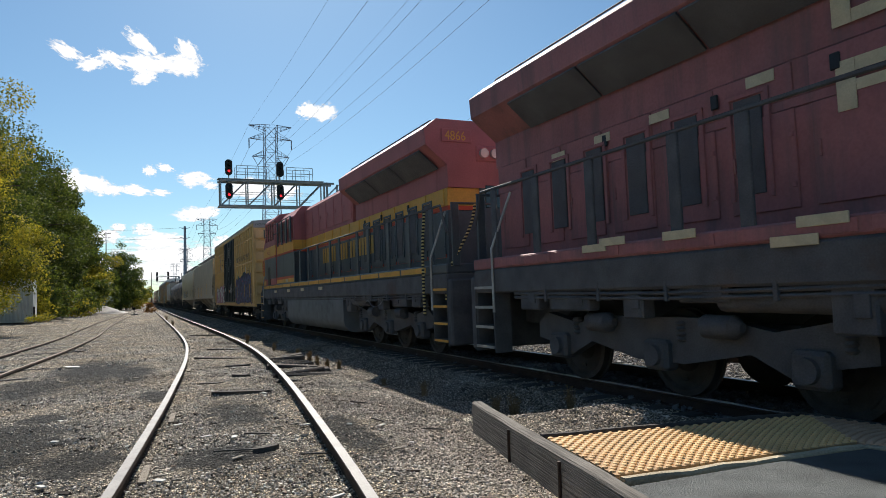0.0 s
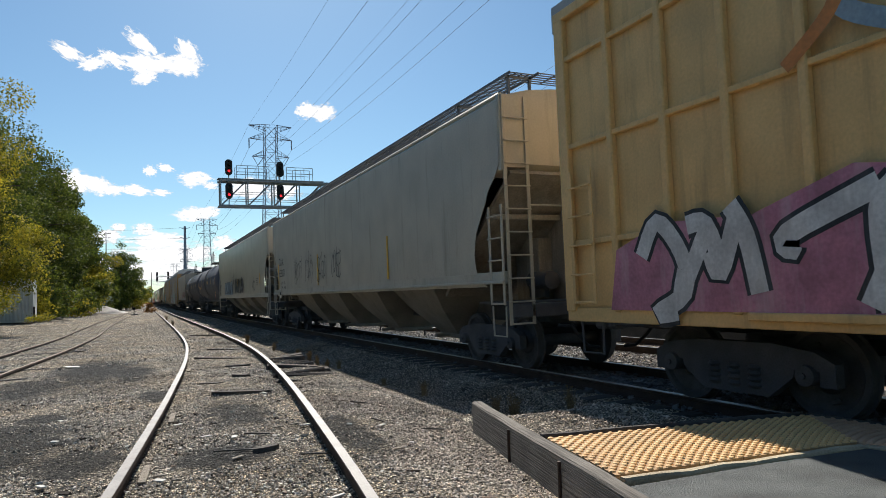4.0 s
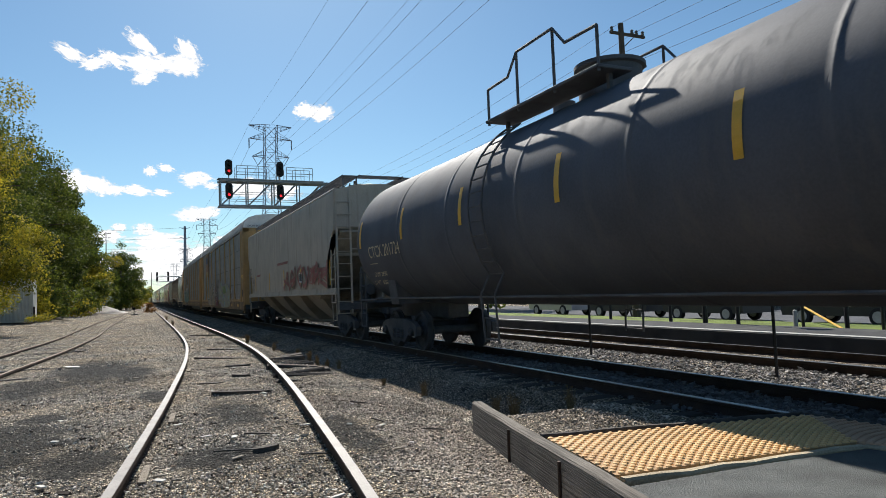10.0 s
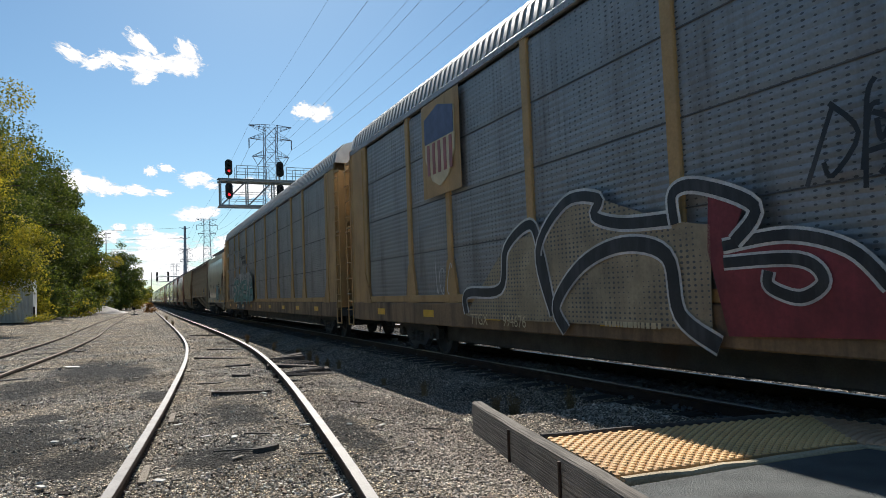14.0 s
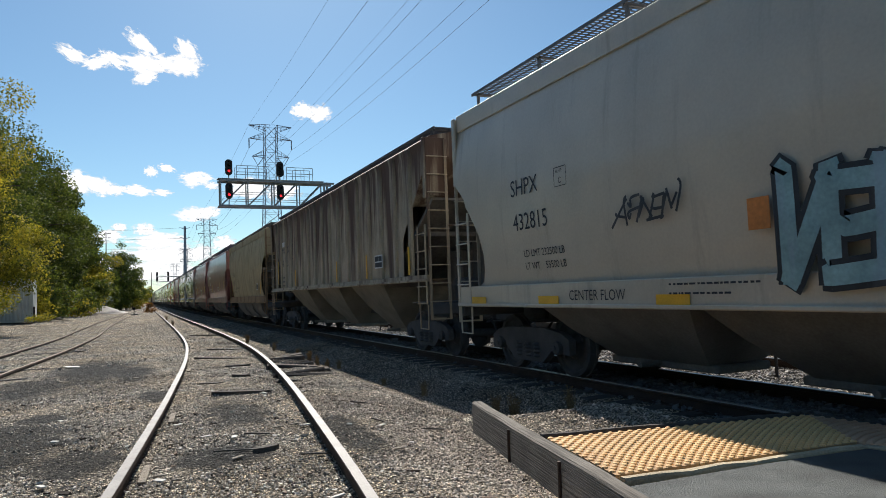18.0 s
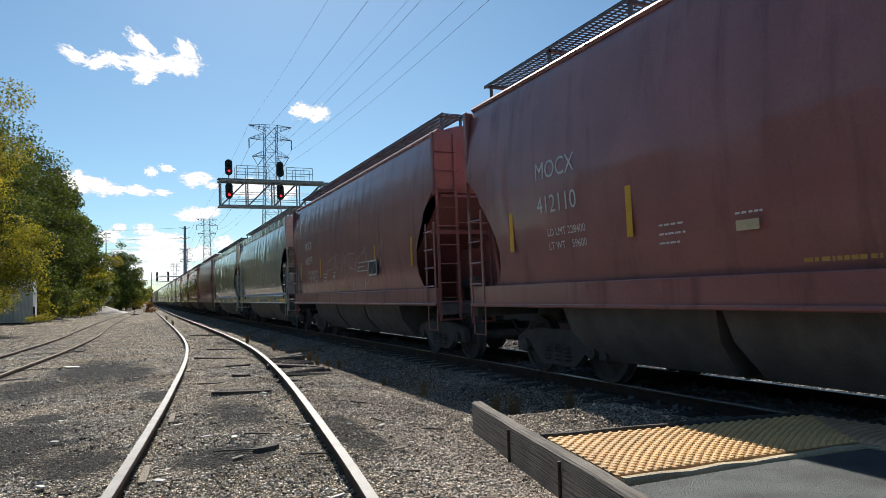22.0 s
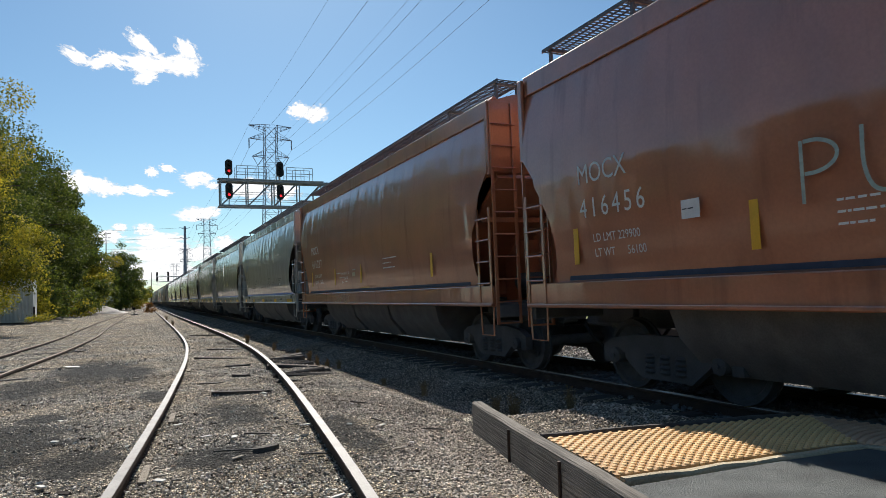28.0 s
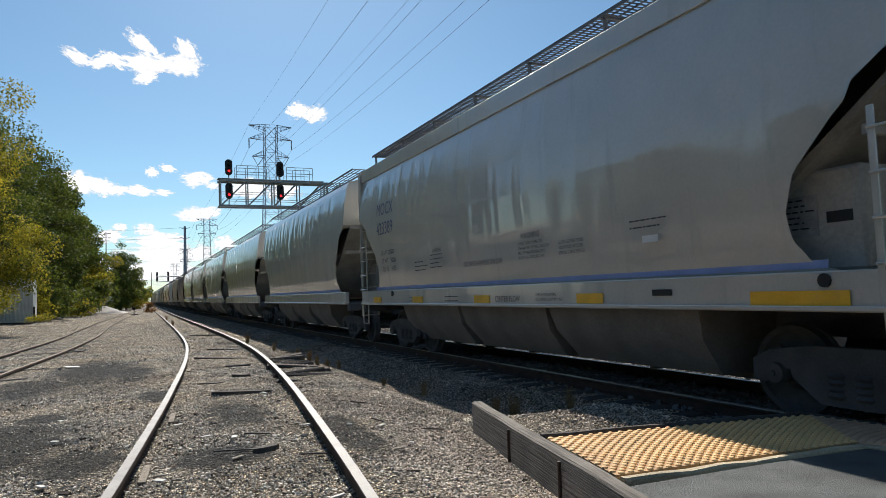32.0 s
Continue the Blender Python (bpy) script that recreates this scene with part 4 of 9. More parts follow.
# ---- far woods, one soft mass along each side ----
_rn = np.random.default_rng(8)
fw_v, fw_f = [], []
for i in range(26000):
    side = _rn.random()
    y = _rn.uniform(200, 900)
    x = (-4 - (y - 200) * 0.012 - abs(_rn.normal()) * 6) if side < 0.55 else (70 + abs(_rn.normal()) * 10)
    z = _rn.uniform(-0.4, 1) * (9 + 3 * math.sin(y * 0.11) + 2 * math.sin(y * 0.31)) * (0.6 + 0.4 * _rn.random())
    s = 0.7 + 0.6 * _rn.random()
    u = _rn.normal(size=3)
    u /= np.linalg.norm(u)
    w = np.cross(u, _rn.normal(size=3))
    w /= np.linalg.norm(w)
    p = np.array((x, y, max(z, -0.4)))
    n = len(fw_v)
    fw_v += [tuple(p - u * s), tuple(p + w * s * .6), tuple(p + u * s), tuple(p - w * s * .6)]
    fw_f.append((n, n + 1, n + 2, n + 3))
fw = bpy.data.meshes.new("far_woods")
fw.from_pydata(fw_v, [], fw_f)
fw.materials.append(m_leafgreen)
tagged(new("far_woods", fw), "far woods along both sides of the line", "woods", kind="stuff")
# ---- the train ----
def way(t):
    """Metres that the train has gone at t seconds."""
    return 11.2412 * t + 0.01537 * t * t + 0.000273879 * t ** 3


CARS = []      # (thing, middle at the start, turned)
WHEELS = []    # (wheelset, its place on the car, car's middle, radius)
TEXTS = []
SPACED = set()


def text(parent, body, x, y, z, size, mat, label="", wide=1.0, tilt=0.0):
    """Stencilled writing on the side that faces the yard; y is where it begins."""
    TEXTS.append((parent, body, x, y, z, size, mat, label, wide, tilt))


def bars(parent, x, y, z, n, w, h, gap, mat, tilt=0.0, name="small_print"):
    """Lines of small writing as plain bars, from y towards the front of the train."""
    m = M()
    rr = random.Random(int(abs(y * 100) + n))
    for i in range(n):
        ww = w * rr.uniform(0.6, 1.0)
        u = 0.0
        top = z - i * (h + gap)
        while u < ww - 0.02:
            k = min(rr.uniform(0.02, 0.09), ww - u)
            m.span((x - 0.002, y - u - k, top - h * 0.42), (x, y - u, top))
            u += k + rr.uniform(0.012, 0.03)
    part(name, m, mat, parent)["kind"] = "stuff"


def patch(parent, name, x, pts, mat, depth=0.004, label=""):
    """A flat painted shape on the side, outline in (y, z)."""
    part(name, M().prism(pts, "x", x - depth, x), mat, parent, label)


def rect(parent, name, x, y0, y1, z0, z1, mat, label="", depth=0.004):
    part(name, M().span((x - depth, y0, z0), (x, y1, z1)), mat, parent, label)


def blob(y0, y1, z0, z1, n, seed, wob=0.25):
    rr = random.Random(seed)
    out = []
    for i in range(n):
        a = 2 * math.pi * i / n
        c, s = math.cos(a), math.sin(a)
        k = 1 / max(abs(c), abs(s)) ** 0.75 * (1 + rr.uniform(-wob, wob * 0.3))
        out.append(((y0 + y1) / 2 + c * k * (y1 - y0) / 2 * 0.9, (z0 + z1) / 2 + s * k * (z1 - z0) / 2 * 0.85))
    return out


def wheelset_mesh(r=0.457, half=0.752):
    m = M()
    m.lathe([(-1.0, 0.075), (-0.9, 0.08), (-0.84, 0.095), (0.84, 0.095), (0.9, 0.08), (1.0, 0.075)], "x", n=14)
    for s in (-1, 1):
        prof = [(half - 0.075, 0.1), (half - 0.075, r * 0.82), (half - 0.072, r + 0.026), (half - 0.045, r + 0.028), (half - 0.035, r + 0.003),
                (half + 0.06, r - 0.004), (half + 0.065, r * 0.86), (half + 0.03, r * 0.8), (half + 0.0, r * 0.45), (half + 0.06, 0.15), (half + 0.06, 0.1)]
        m.lathe([(s * a, b) for a, b in prof], "x", n=32)
        for k in range(2):
            m.box((s * (half + 0.045), 0.0, (k * 2 - 1) * r * 0.6), (0.02, 0.1, 0.05), 0.006)
    return m


def side_frame_mesh(a):
    """A cast three-piece truck's side frame; a: half the wheelbase."""
    m = M()
    arch = [(-a - 0.28, 0.36), (-a - 0.28, 0.58), (-a - 0.08, 0.68), (-0.5, 0.74), (0.5, 0.74), (a + 0.08, 0.68), (a + 0.28, 0.58), (a + 0.28, 0.36), (a + 0.12, 0.36), (a + 0.12, 0.5), (a - 0.14, 0.5), (a - 0.16, 0.42),
            (0.42, 0.2), (-0.42, 0.2), (-a + 0.16, 0.42), (-a + 0.14, 0.5), (-a - 0.12, 0.5), (-a - 0.12, 0.36)]
    m.prism(arch, "x", -0.06, 0.06)
    for y in (-0.26, 0.0, 0.26):
        m.lathe([(0.27, 0.075), (0.3, 0.1), (0.33, 0.075), (0.36, 0.1), (0.39, 0.075), (0.42, 0.1), (0.45, 0.075), (0.48, 0.1), (0.51, 0.075)], "z", (-0.02, y, 0), 10)
    for s in (-1, 1):
        m.lathe([(-0.13, 0.05), (-0.115, 0.1), (0.1, 0.105)], "x", (0, s * a, 0.457), 14)
        m.lathe([(-0.15, 0.0), (-0.15, 0.03), (-0.13, 0.03)], "x", (0, s * a, 0.457), 8)
    return m


def bogie(car, y, near=True, mid=0.0):
    b = part("bogie", lambda: M().box((0, 0, 0.52), (1.9, 0.36, 0.24), 0.03).box((0, 0, 0.7), (0.7, 0.5, 0.14), 0.03).box((0, 0.45, 0.4), (1.5, 0.1, 0.12), 0.02).box((0, -0.45, 0.4), (1.5, 0.1, 0.12), 0.02), m_truck, car, "dark grimy freight bogie", pose(0, y, 0), "bolster")
    for s in (-1, 1):
        part("side_frame", lambda: side_frame_mesh(0.865), m_truck, b, at=pose(s * 1.0, 0, 0, 0, 0, 0 if s < 0 else 180), key="sideframe")
        w = part("wheelset", wheelset_mesh, m_truckwheel, b, "steel wheelset", pose(0, s * 0.865, 0.457), "wheelset")
        if near:
            WHEELS.append((w, s * 0.865, 0.457, y + s * 0.865 + mid, 0.457))
        for q in (-1, 1):
            if near:
                part("brake_shoe", lambda: M().box((0, 0, 0), (0.1, 0.09, 0.34), 0.03), m_truck, b, at=pose(q * 0.75, s * 0.36, 0.48, s * 8), key="shoe")
    return b


def coupler(car, y):
    s = 1 if y > 0 else -1
    part("coupler", lambda: M().box((0, -0.45, 0.82), (0.16, 0.8, 0.18), 0.03).box((0.04, 0.0, 0.82), (0.3, 0.26, 0.28), 0.05).box((-0.13, 0.1, 0.82), (0.1, 0.22, 0.26), 0.04), m_steel_dark, car, at=pose(0, y - s * 0.06, 0, 0, 0, 0 if s > 0 else 180), key="coupler")
    part("brake_hose", lambda: M().tube([(0.35, -0.5, 0.78), (0.36, -0.3, 0.6), (0.3, -0.1, 0.42), (0.2, 0.05, 0.4)], 0.025, 6), m_rubber, car, at=pose(0, y - s * 0.1, 0, 0, 0, 0 if s > 0 else 180), key="hose")


def ladder_mesh(z0, z1, w=0.42):
    m = M()
    for y in (-w / 2, w / 2):
        m.box((0, y, (z0 + z1) / 2), (0.02, 0.06, z1 - z0), 0.004)
    m.box((0, 0, z0 + 0.02), (0.02, w, 0.03), 0.004)
    return m


def ladder(name, car, mat, at, z0, z1, w=0.42, step=0.38):
    """Two stiles, and each rung a piece of its own."""
    ld = part(name, lambda: ladder_mesh(z0, z1, w), mat, car, at=at, key=("stiles", mat.name, z0, z1, w))
    z = z0 + step
    while z < z1:
        part("rung", lambda: M().tube([(-0.03, -w / 2 - 0.02, 0), (-0.03, w / 2 + 0.02, 0)], 0.014, 6), mat, ld, at=pose(0, 0, z), key=("rung", mat.name, w))
        z += step
    return ld


def grating_mesh(length, width, pitch=0.07):
    """An open walkway: two edge angles, bearing bars and thin cross rods."""
    m = M()
    for x in (-width / 2, width / 2):
        m.box((x, 0, 0), (0.02, length, 0.05))
    for k in range(1, 4):
        m.box((-width / 2 + width * k / 4, 0, 0), (0.008, length, 0.025))
    n = int(length / pitch)
    for i in range(n + 1):
        m.box((0, -length / 2 + i * length / n, 0), (width, 0.012, 0.018))
    return m


SECTION = {
    "curved": [(1.44, 1.42), (1.50, 1.75), (1.56, 2.3), (1.59, 2.9), (1.575, 3.4), (1.515, 3.95), (1.435, 4.4), (1.37, 4.56), (1.0, 4.68), (0.5, 4.75), (0.0, 4.77)],
    "flat": [(1.53, 1.42), (1.55, 1.8), (1.565, 2.4), (1.57, 3.0), (1.57, 3.6), (1.57, 4.1), (1.565, 4.42), (1.50, 4.5), (1.0, 4.64), (0.5, 4.7), (0.0, 4.72)],
    "ribbed": [(1.45, 1.66), (1.45, 2.2), (1.45, 2.8), (1.45, 3.3), (1.45, 3.8), (1.45, 4.3), (1.49, 4.5), (1.38, 4.58), (0.9, 4.68), (0.5, 4.74), (0.0, 4.76)],
}


def side_x(style, z):
    pts = SECTION[style][:8]
    for (x0, z0), (x1, z1) in zip(pts, pts[1:]):
        if z <= z1:
            return -(x0 + (x1 - x0) * max(0, (z - z0) / (z1 - z0)))
    return -pts[-1][0]


def body_mesh(style, E, notch):
    half = SECTION[style]
    z_lo = half[0][1]

    curve = [(z_lo, 0.6), (z_lo + 0.08, 0.84), (z_lo + 0.3, 0.97), (z_lo + 0.55, 1.0), (2.32, 0.9), (2.76, 0.56), (2.84, 0.47), (2.96, 0.45), (3.28, 0.06), (3.34, 0.0), (9, 0.0)]
    if style == "ribbed":
        # a straight raking cut over an upright one
        curve = [(z_lo, 1.0), (2.56, 1.0), (2.62, 0.97), (4.1, 0.02), (4.16, 0.0), (9, 0.0)]

    def end(z):
        for (za, ca), (zb, cb) in zip(curve, curve[1:]):
            if z <= zb:
                return E - notch * (ca + (cb - ca) * max(0.0, (z - za) / max(0.01, zb - za)))
        return E
    m = M()
    pts = []
    for (x0, z0), (x1, z1) in zip(half, half[1:]):
        n = 7 if z1 < 3.5 or style == "ribbed" else 3
        for k in range(n):
            pts.append((x0 + (x1 - x0) * k / n, z0 + (z1 - z0) * k / n))
    pts.append(half[-1])
    ring = [(-x, z) for x, z in pts] + [(x, z) for x, z in pts[:-1][::-1]]
    st = [-1, -0.93, -0.8, -0.5, -0.2, 0.2, 0.5, 0.8, 0.93, 1]
    n = len(ring)
    for s in st:
        for x, z in ring:
            m.v.append((x, s * end(z), z))
    for j in range(len(st) - 1):
        for i in range(n - 1):
            m.f.append((j * n + i, j * n + i + 1, (j + 1) * n + i + 1, (j + 1) * n + i))
        m.f.append((j * n + n - 1, j * n, (j + 1) * n, (j + 1) * n + n - 1))
    # each end: the side sheets keep a flange, and a sloping sheet runs in deep between them
    k = len(pts)
    for j, sg in ((0, -1), (len(st) - 1, 1)):
        o = j * n
        base = len(m.v)
        row = []
        for i in range(k):
            x, z = pts[i]
            deep = end(z) - (0.0 if z >= 3.3 else (3.3 - z) * 1.15)
            row.append((len(m.v), len(m.v) + 1))
            m.v += [(-x * 0.955, sg * deep, z), (x * 0.955, sg * deep, z)]
        for i in range(k - 1):
            a0, b0 = o + i, (o + n - 1 - i if i < k - 1 else o + i)
            a1, b1 = o + i + 1, (o + n - 2 - i if i + 1 < k - 1 else o + i + 1)
            m.f.append((a0, a1, row[i + 1][0], row[i][0]))
            m.f.append((b0, row[i][1], row[i + 1][1], b1))
            if pts[i][1] >= 3.2:
                m.f.append((row[i][0], row[i + 1][0], row[i + 1][1], row[i][1]))
    return m


def slope_mesh(style, E, notch):
    """The sheet that slopes in from the end between the sides, with the upright web over the coupler sill."""
    z0 = SECTION[style][0][1]
    m = M().prism([(E - 0.02, 3.3), (E - 2.35 - notch * 0.3, z0 - 0.1), (E - 2.3 - notch * 0.3, z0 - 0.16), (E + 0.01, 3.24)], "x", -1.37, 1.37)
    m.prism([(E - 0.5, 2.75), (E - 2.0, 1.5), (E - 2.0, 1.1), (E - 0.25, 1.1), (E - 0.25, 1.7)], "x", -0.03, 0.03)
    # the upright shroud below the sheet, and a stiffening bar across it
    m.box((0, E - 1.3, 1.7), (0.62, 0.8, 1.15), 0.02)
    m.box((0, E - 0.62, 2.6), (2.72, 0.07, 0.1), 0.012)
    return m


def bay_mesh(top, bot, z0, z1, depth):
    """One discharge hopper: a tapered trough hanging below the sill."""
    m = M()
    a, b = top / 2, bot / 2
    wide = bot > 0.6 * top
    rows = [(1.42, a, z1), (1.3 if wide else 1.0, a * 0.55 + b * 0.45, z1 - (z1 - z0) * 0.5), (0.95 if wide else 0.45, b, z0)]
    vs = []
    for x, y, z in rows:
        vs += [(-x, -y, z), (x, -y, z), (x, y, z), (-x, y, z)]
    fs = [(i * 4 + k, i * 4 + (k + 1) % 4, i * 4 + 4 + (k + 1) % 4, i * 4 + 4 + k) for i in range(2) for k in range(4)]
    m.add(vs, fs + [(0, 3, 2, 1), (8, 9, 10, 11)])
    m.box((0, 0, z0 - 0.04), (0.9, bot + 0.3, 0.1), 0.02)
    m.tube([(-0.8, 0, z0 - 0.03), (0.8, 0, z0 - 0.03)], 0.04, 8)
    return m


def hopper(name, label, y0, y1, mat, style="curved", bays=2, sill=None, stripe=None, walk_mat=None, notch=1.05, near=True, ribs=0, sill_z=(1.09, 1.44), bay_bot=0.24, group="covered hopper cars of the train", under=None, trim=1.0, off=0.0, ext=0.0, walk_z=4.97):
    L, mid = y1 - y0, (y0 + y1) / 2 - off
    E = L / 2 - 0.42 - trim / 2 + ext / 2
    sill = sill or mat
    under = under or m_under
    car = empty(name, label, "railway car", pose(TRACK, mid, 0), group)
    CARS.append((car, mid))
    key = (style, round(L, 1), notch, round(sill_z[0], 2), trim, ext)
    short = max(0.0, trim - 1.0)
    slope_mat = m_slopegrey if mat is m_greyh else (m_slope if mat in (m_cream, m_cream2, m_tilx) else (m_grimslope if mat in (m_ptex, m_brownh) else mat))
    part("body", lambda: body_mesh(style, E, notch), mat, car, key=("body", mat.name, *key))
    for s in (-1, 1):
        part("slope_sheet", lambda: slope_mesh(style, E, notch), slope_mat, car, "dusty end slope sheet", at=pose(0, 0, 0, 0, 0, 0 if s > 0 else 180), key=("slope", slope_mat.name, *key))
        part("side_sill", lambda: M().box((0, 0, sum(sill_z) / 2), (0.09, 2 * E, sill_z[1] - sill_z[0]), 0.012).box((-0.05, 0, sill_z[0] + 0.03), (0.08, 2 * E, 0.05), 0.01), sill, car, at=pose(s * 1.5, 0, 0, 0, 0, 0 if s < 0 else 180), key=("sill", sill.name, *key))
        part("end_beam", lambda: M().box((0, 0, 1.02), (3.0, 0.16, 0.22), 0.02).box((0, -0.35, 0.95), (0.5, 0.9, 0.3), 0.03).box((0, -0.7, 1.15), (2.7, 1.2, 0.03), 0.005), m_steel_dark, car, at=pose(0, s * E, 0, 0, 0, 0 if s > 0 else 180), key="endbeam")
        bogie(car, s * (L / 2 - 2.15 - short / 2) - (trim - short) / 4 - ext / 2, near, mid)
        coupler(car, s * (L / 2 - short / 2) - (trim - short) / 2 - ext / 2)
    part("centre_sill", lambda: M().box((0, 0, 0.92), (0.34, L - 1.2 - short, 0.34), 0.02), m_steel_dark, car, key=("csill", *key))
    span = 2 * (L / 2 - 3.2 - short / 2)
    bl = span / bays
    for i in range(bays):
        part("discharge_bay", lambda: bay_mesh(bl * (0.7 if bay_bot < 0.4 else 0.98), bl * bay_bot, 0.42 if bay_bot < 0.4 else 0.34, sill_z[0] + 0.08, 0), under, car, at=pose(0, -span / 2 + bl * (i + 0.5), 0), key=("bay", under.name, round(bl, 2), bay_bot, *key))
    wm = walk_mat or m_walk
    for s in (-1, 1):
        part("running_board", lambda: grating_mesh(2 * E - 0.3, 0.5, 0.08 if near else 0.6), wm, car, at=pose(s * 0.95, 0, walk_z), key=("walk", wm.name, near, *key))
        if near:
            part("end_platform", lambda: grating_mesh(0.5, 1.4, 0.1), wm, car, at=pose(0, s * (E - 0.3), walk_z), key=("endwalk", wm.name))["kind"] = "stuff"
            n = int(2 * E / 1.9)
            for i in range(n + 1):
                yy = -E + 0.3 + (2 * E - 0.6) * i / n
                part("board_support", lambda: M().box((-0.2, 0, 4.8), (0.04, 0.05, 0.34)).box((0.22, 0, 4.82), (0.04, 0.05, 0.3)).box((0, 0, 4.95), (0.5, 0.05, 0.04)), wm, car, at=pose(s * 0.95, yy, walk_z - 4.97, 0, 0, 0 if s < 0 else 180), key=("sup", wm.name))
    if near:
        hatch = lambda: M().lathe([(4.72, 0.36), (4.84, 0.37), (4.88, 0.33), (4.91, 0.2), (4.92, 0.0)], "z", n=16).box((0, 0, 4.9), (0.95, 0.07, 0.04), 0.01)
        for i in range(max(3, int(L / 3.2))):
            part("hatch", hatch, mat, car, at=pose(0, -E + 1.3 + i * (2 * E - 2.6) / (max(3, int(L / 3.2)) - 1), 0), key=("hatch", mat.name))
        for sx in (-1, 1):
            for sy in (-1, 1):
                ladder("ladder", car, sill, pose(sx * 1.55, sy * (E - 0.24), 0, 0, 0, 0 if sx < 0 else 180), 1.12, 2.74, 0.42, 0.36)
                ladder("end_ladder", car, sill, pose(sx * 1.29, sy * (E + 0.07), 0, 0, 0, -90 * sy), 0.8, 4.5, 0.42, 0.37)
                part("corner_panel", lambda: M().box((0, 0, 3.93), (0.44, 0.02, 1.2), 0.004), mat, car, "flat panel behind the ladder", at=pose(sx * 1.29, sy * (E + 0.035), 0), key=("cpanel", mat.name))
                part("corner_post", lambda: M().box((0, 0, 3.9), (0.05, 0.1, 1.25), 0.01), mat, car, at=pose(sx * 1.535, sy * (E - 0.0), 0), key=("cpost", mat.name))
                part("stirrup", lambda: M().tube([(0, -0.22, 1.1), (0, -0.2, 0.62), (0, 0.2, 0.62), (0, 0.22, 1.1)], 0.016, 6), sill, car, at=pose(sx * 1.53, sy * (E - 0.24), 0), key=("stirrup", sill.name))
        for sy in (-1, 1):
            part("grab_bar", lambda: M().tube([(-1.08, 0, 2.72), (1.08, 0, 2.72)], 0.016, 6), sill, car, at=pose(0, sy * (E + 0.07), 0), key=("gbar", sill.name))
        part("brake_wheel", lambda: M().tube([(0.28 * math.cos(a * math.pi / 8), 0, 0.28 * math.sin(a * math.pi / 8)) for a in range(17)], 0.018, 6).tube([(-0.28, 0, 0), (0.28, 0, 0)], 0.014, 5).tube([(0, 0, -0.28), (0, 0, 0.28)], 0.014, 5).box((0, 0.12, 0), (0.3, 0.2, 0.34), 0.03), m_steel_dark, car, at=pose(0.55, -E - 0.12, 2.5), key="bwheel")
        part("brake_cylinder", lambda: M().lathe([(-0.35, 0.0), (-0.33, 0.16), (0.25, 0.17), (0.4, 0.08), (0.42, 0)], "y", (0, 0, 1.5), 14).box((0, 0.1, 1.3), (0.1, 0.5, 0.2)), m_steel_dark, car, at=pose(-0.3, -E + 0.85, 0), key="bcyl")
        part("brake_cylinder", None, m_steel_dark, car, at=pose(-0.3, E - 0.85, 0), key="bcyl")
        if ribs:
            for i in range(ribs):
                yy = -E + 0.95 + (2 * E - 1.9) * i / (ribs - 1)
                for s in (-1, 1):
                    part("rib", lambda: M().box((0, 0, 3.05), (0.1, 0.12, 2.85), 0.02), mat, car, at=pose(s * 1.48, yy, 0), key=("rib", mat.name))
        else:
            for s in (-1, 1):
                if style == "curved" and mat is not m_redh:
                    part("eave_fascia", lambda: M().box((0, 0, 4.42), (0.03, 2 * E - 0.04, 0.3), 0.008), mat, car, at=pose(s * 1.475, 0, 0), key=("fascia", mat.name, *key))
                part("eave_rail", lambda: M().tube([(0, -E, 0), (0, E, 0)], 0.045, 6), mat, car, at=pose(s * SECTION[style][7][0], 0, SECTION[style][7][1] + 0.02), key=("eave", mat.name, *key))
    for o in car.children:
        o.location.y += trim / 2 + off + ext / 2
    if stripe is not None:
        z = sill_z[1] + 0.06
        part("stripe", lambda: M().box((0, 0, 0), (0.004, 2 * E - 1.9, 0.075)), stripe, car, at=pose(side_x(style, z) - 0.006, trim / 2 + off + ext / 2, z, 0, 9, 0), key=("stripe", stripe.name, *key))
    return car


def marks(car, style, y, z, initials, number, mat, size=0.42, limits=(), lim_mat=None, gap=0.46, drop=0.93):
    """Reporting marks on the side, beginning at y and running towards the front."""
    def line(body, yy, zz, h, m):
        # the writing leans with the side that it is painted on
        low, mid, top = side_x(style, zz), side_x(style, zz + h * 0.36), side_x(style, zz + h * 0.72)
        text(car, body, low + min(0.0, mid - (low + top) / 2) - 0.008, yy, zz, h, m, tilt=math.degrees(math.atan2(top - low, h * 0.72)))
    line(initials, y, z, size, mat)
    line(number, y, z - gap, size, mat)
    for i, ln in enumerate(limits):
        line(ln, y - 0.2, z - drop - i * 0.19, 0.15, lim_mat or mat)


def reflectors(car, x, spots, z=1.2, w=0.5, h=0.13):
    for i, y in enumerate(spots):
        part("reflector", lambda: M().box((0, 0, 0), (0.006, w, h)), m_yellow, car, at=pose(x, y, z), key=("refl", w, h))


def upright_reflectors(car, style, spots, z=2.2, h=0.62):
    for y in spots:
        part("reflector", lambda: M().box((0, 0, 0), (0.006, 0.1, h)), m_yellow, car, at=pose(side_x(style, z) - 0.015, y, z), key=("urefl", h))


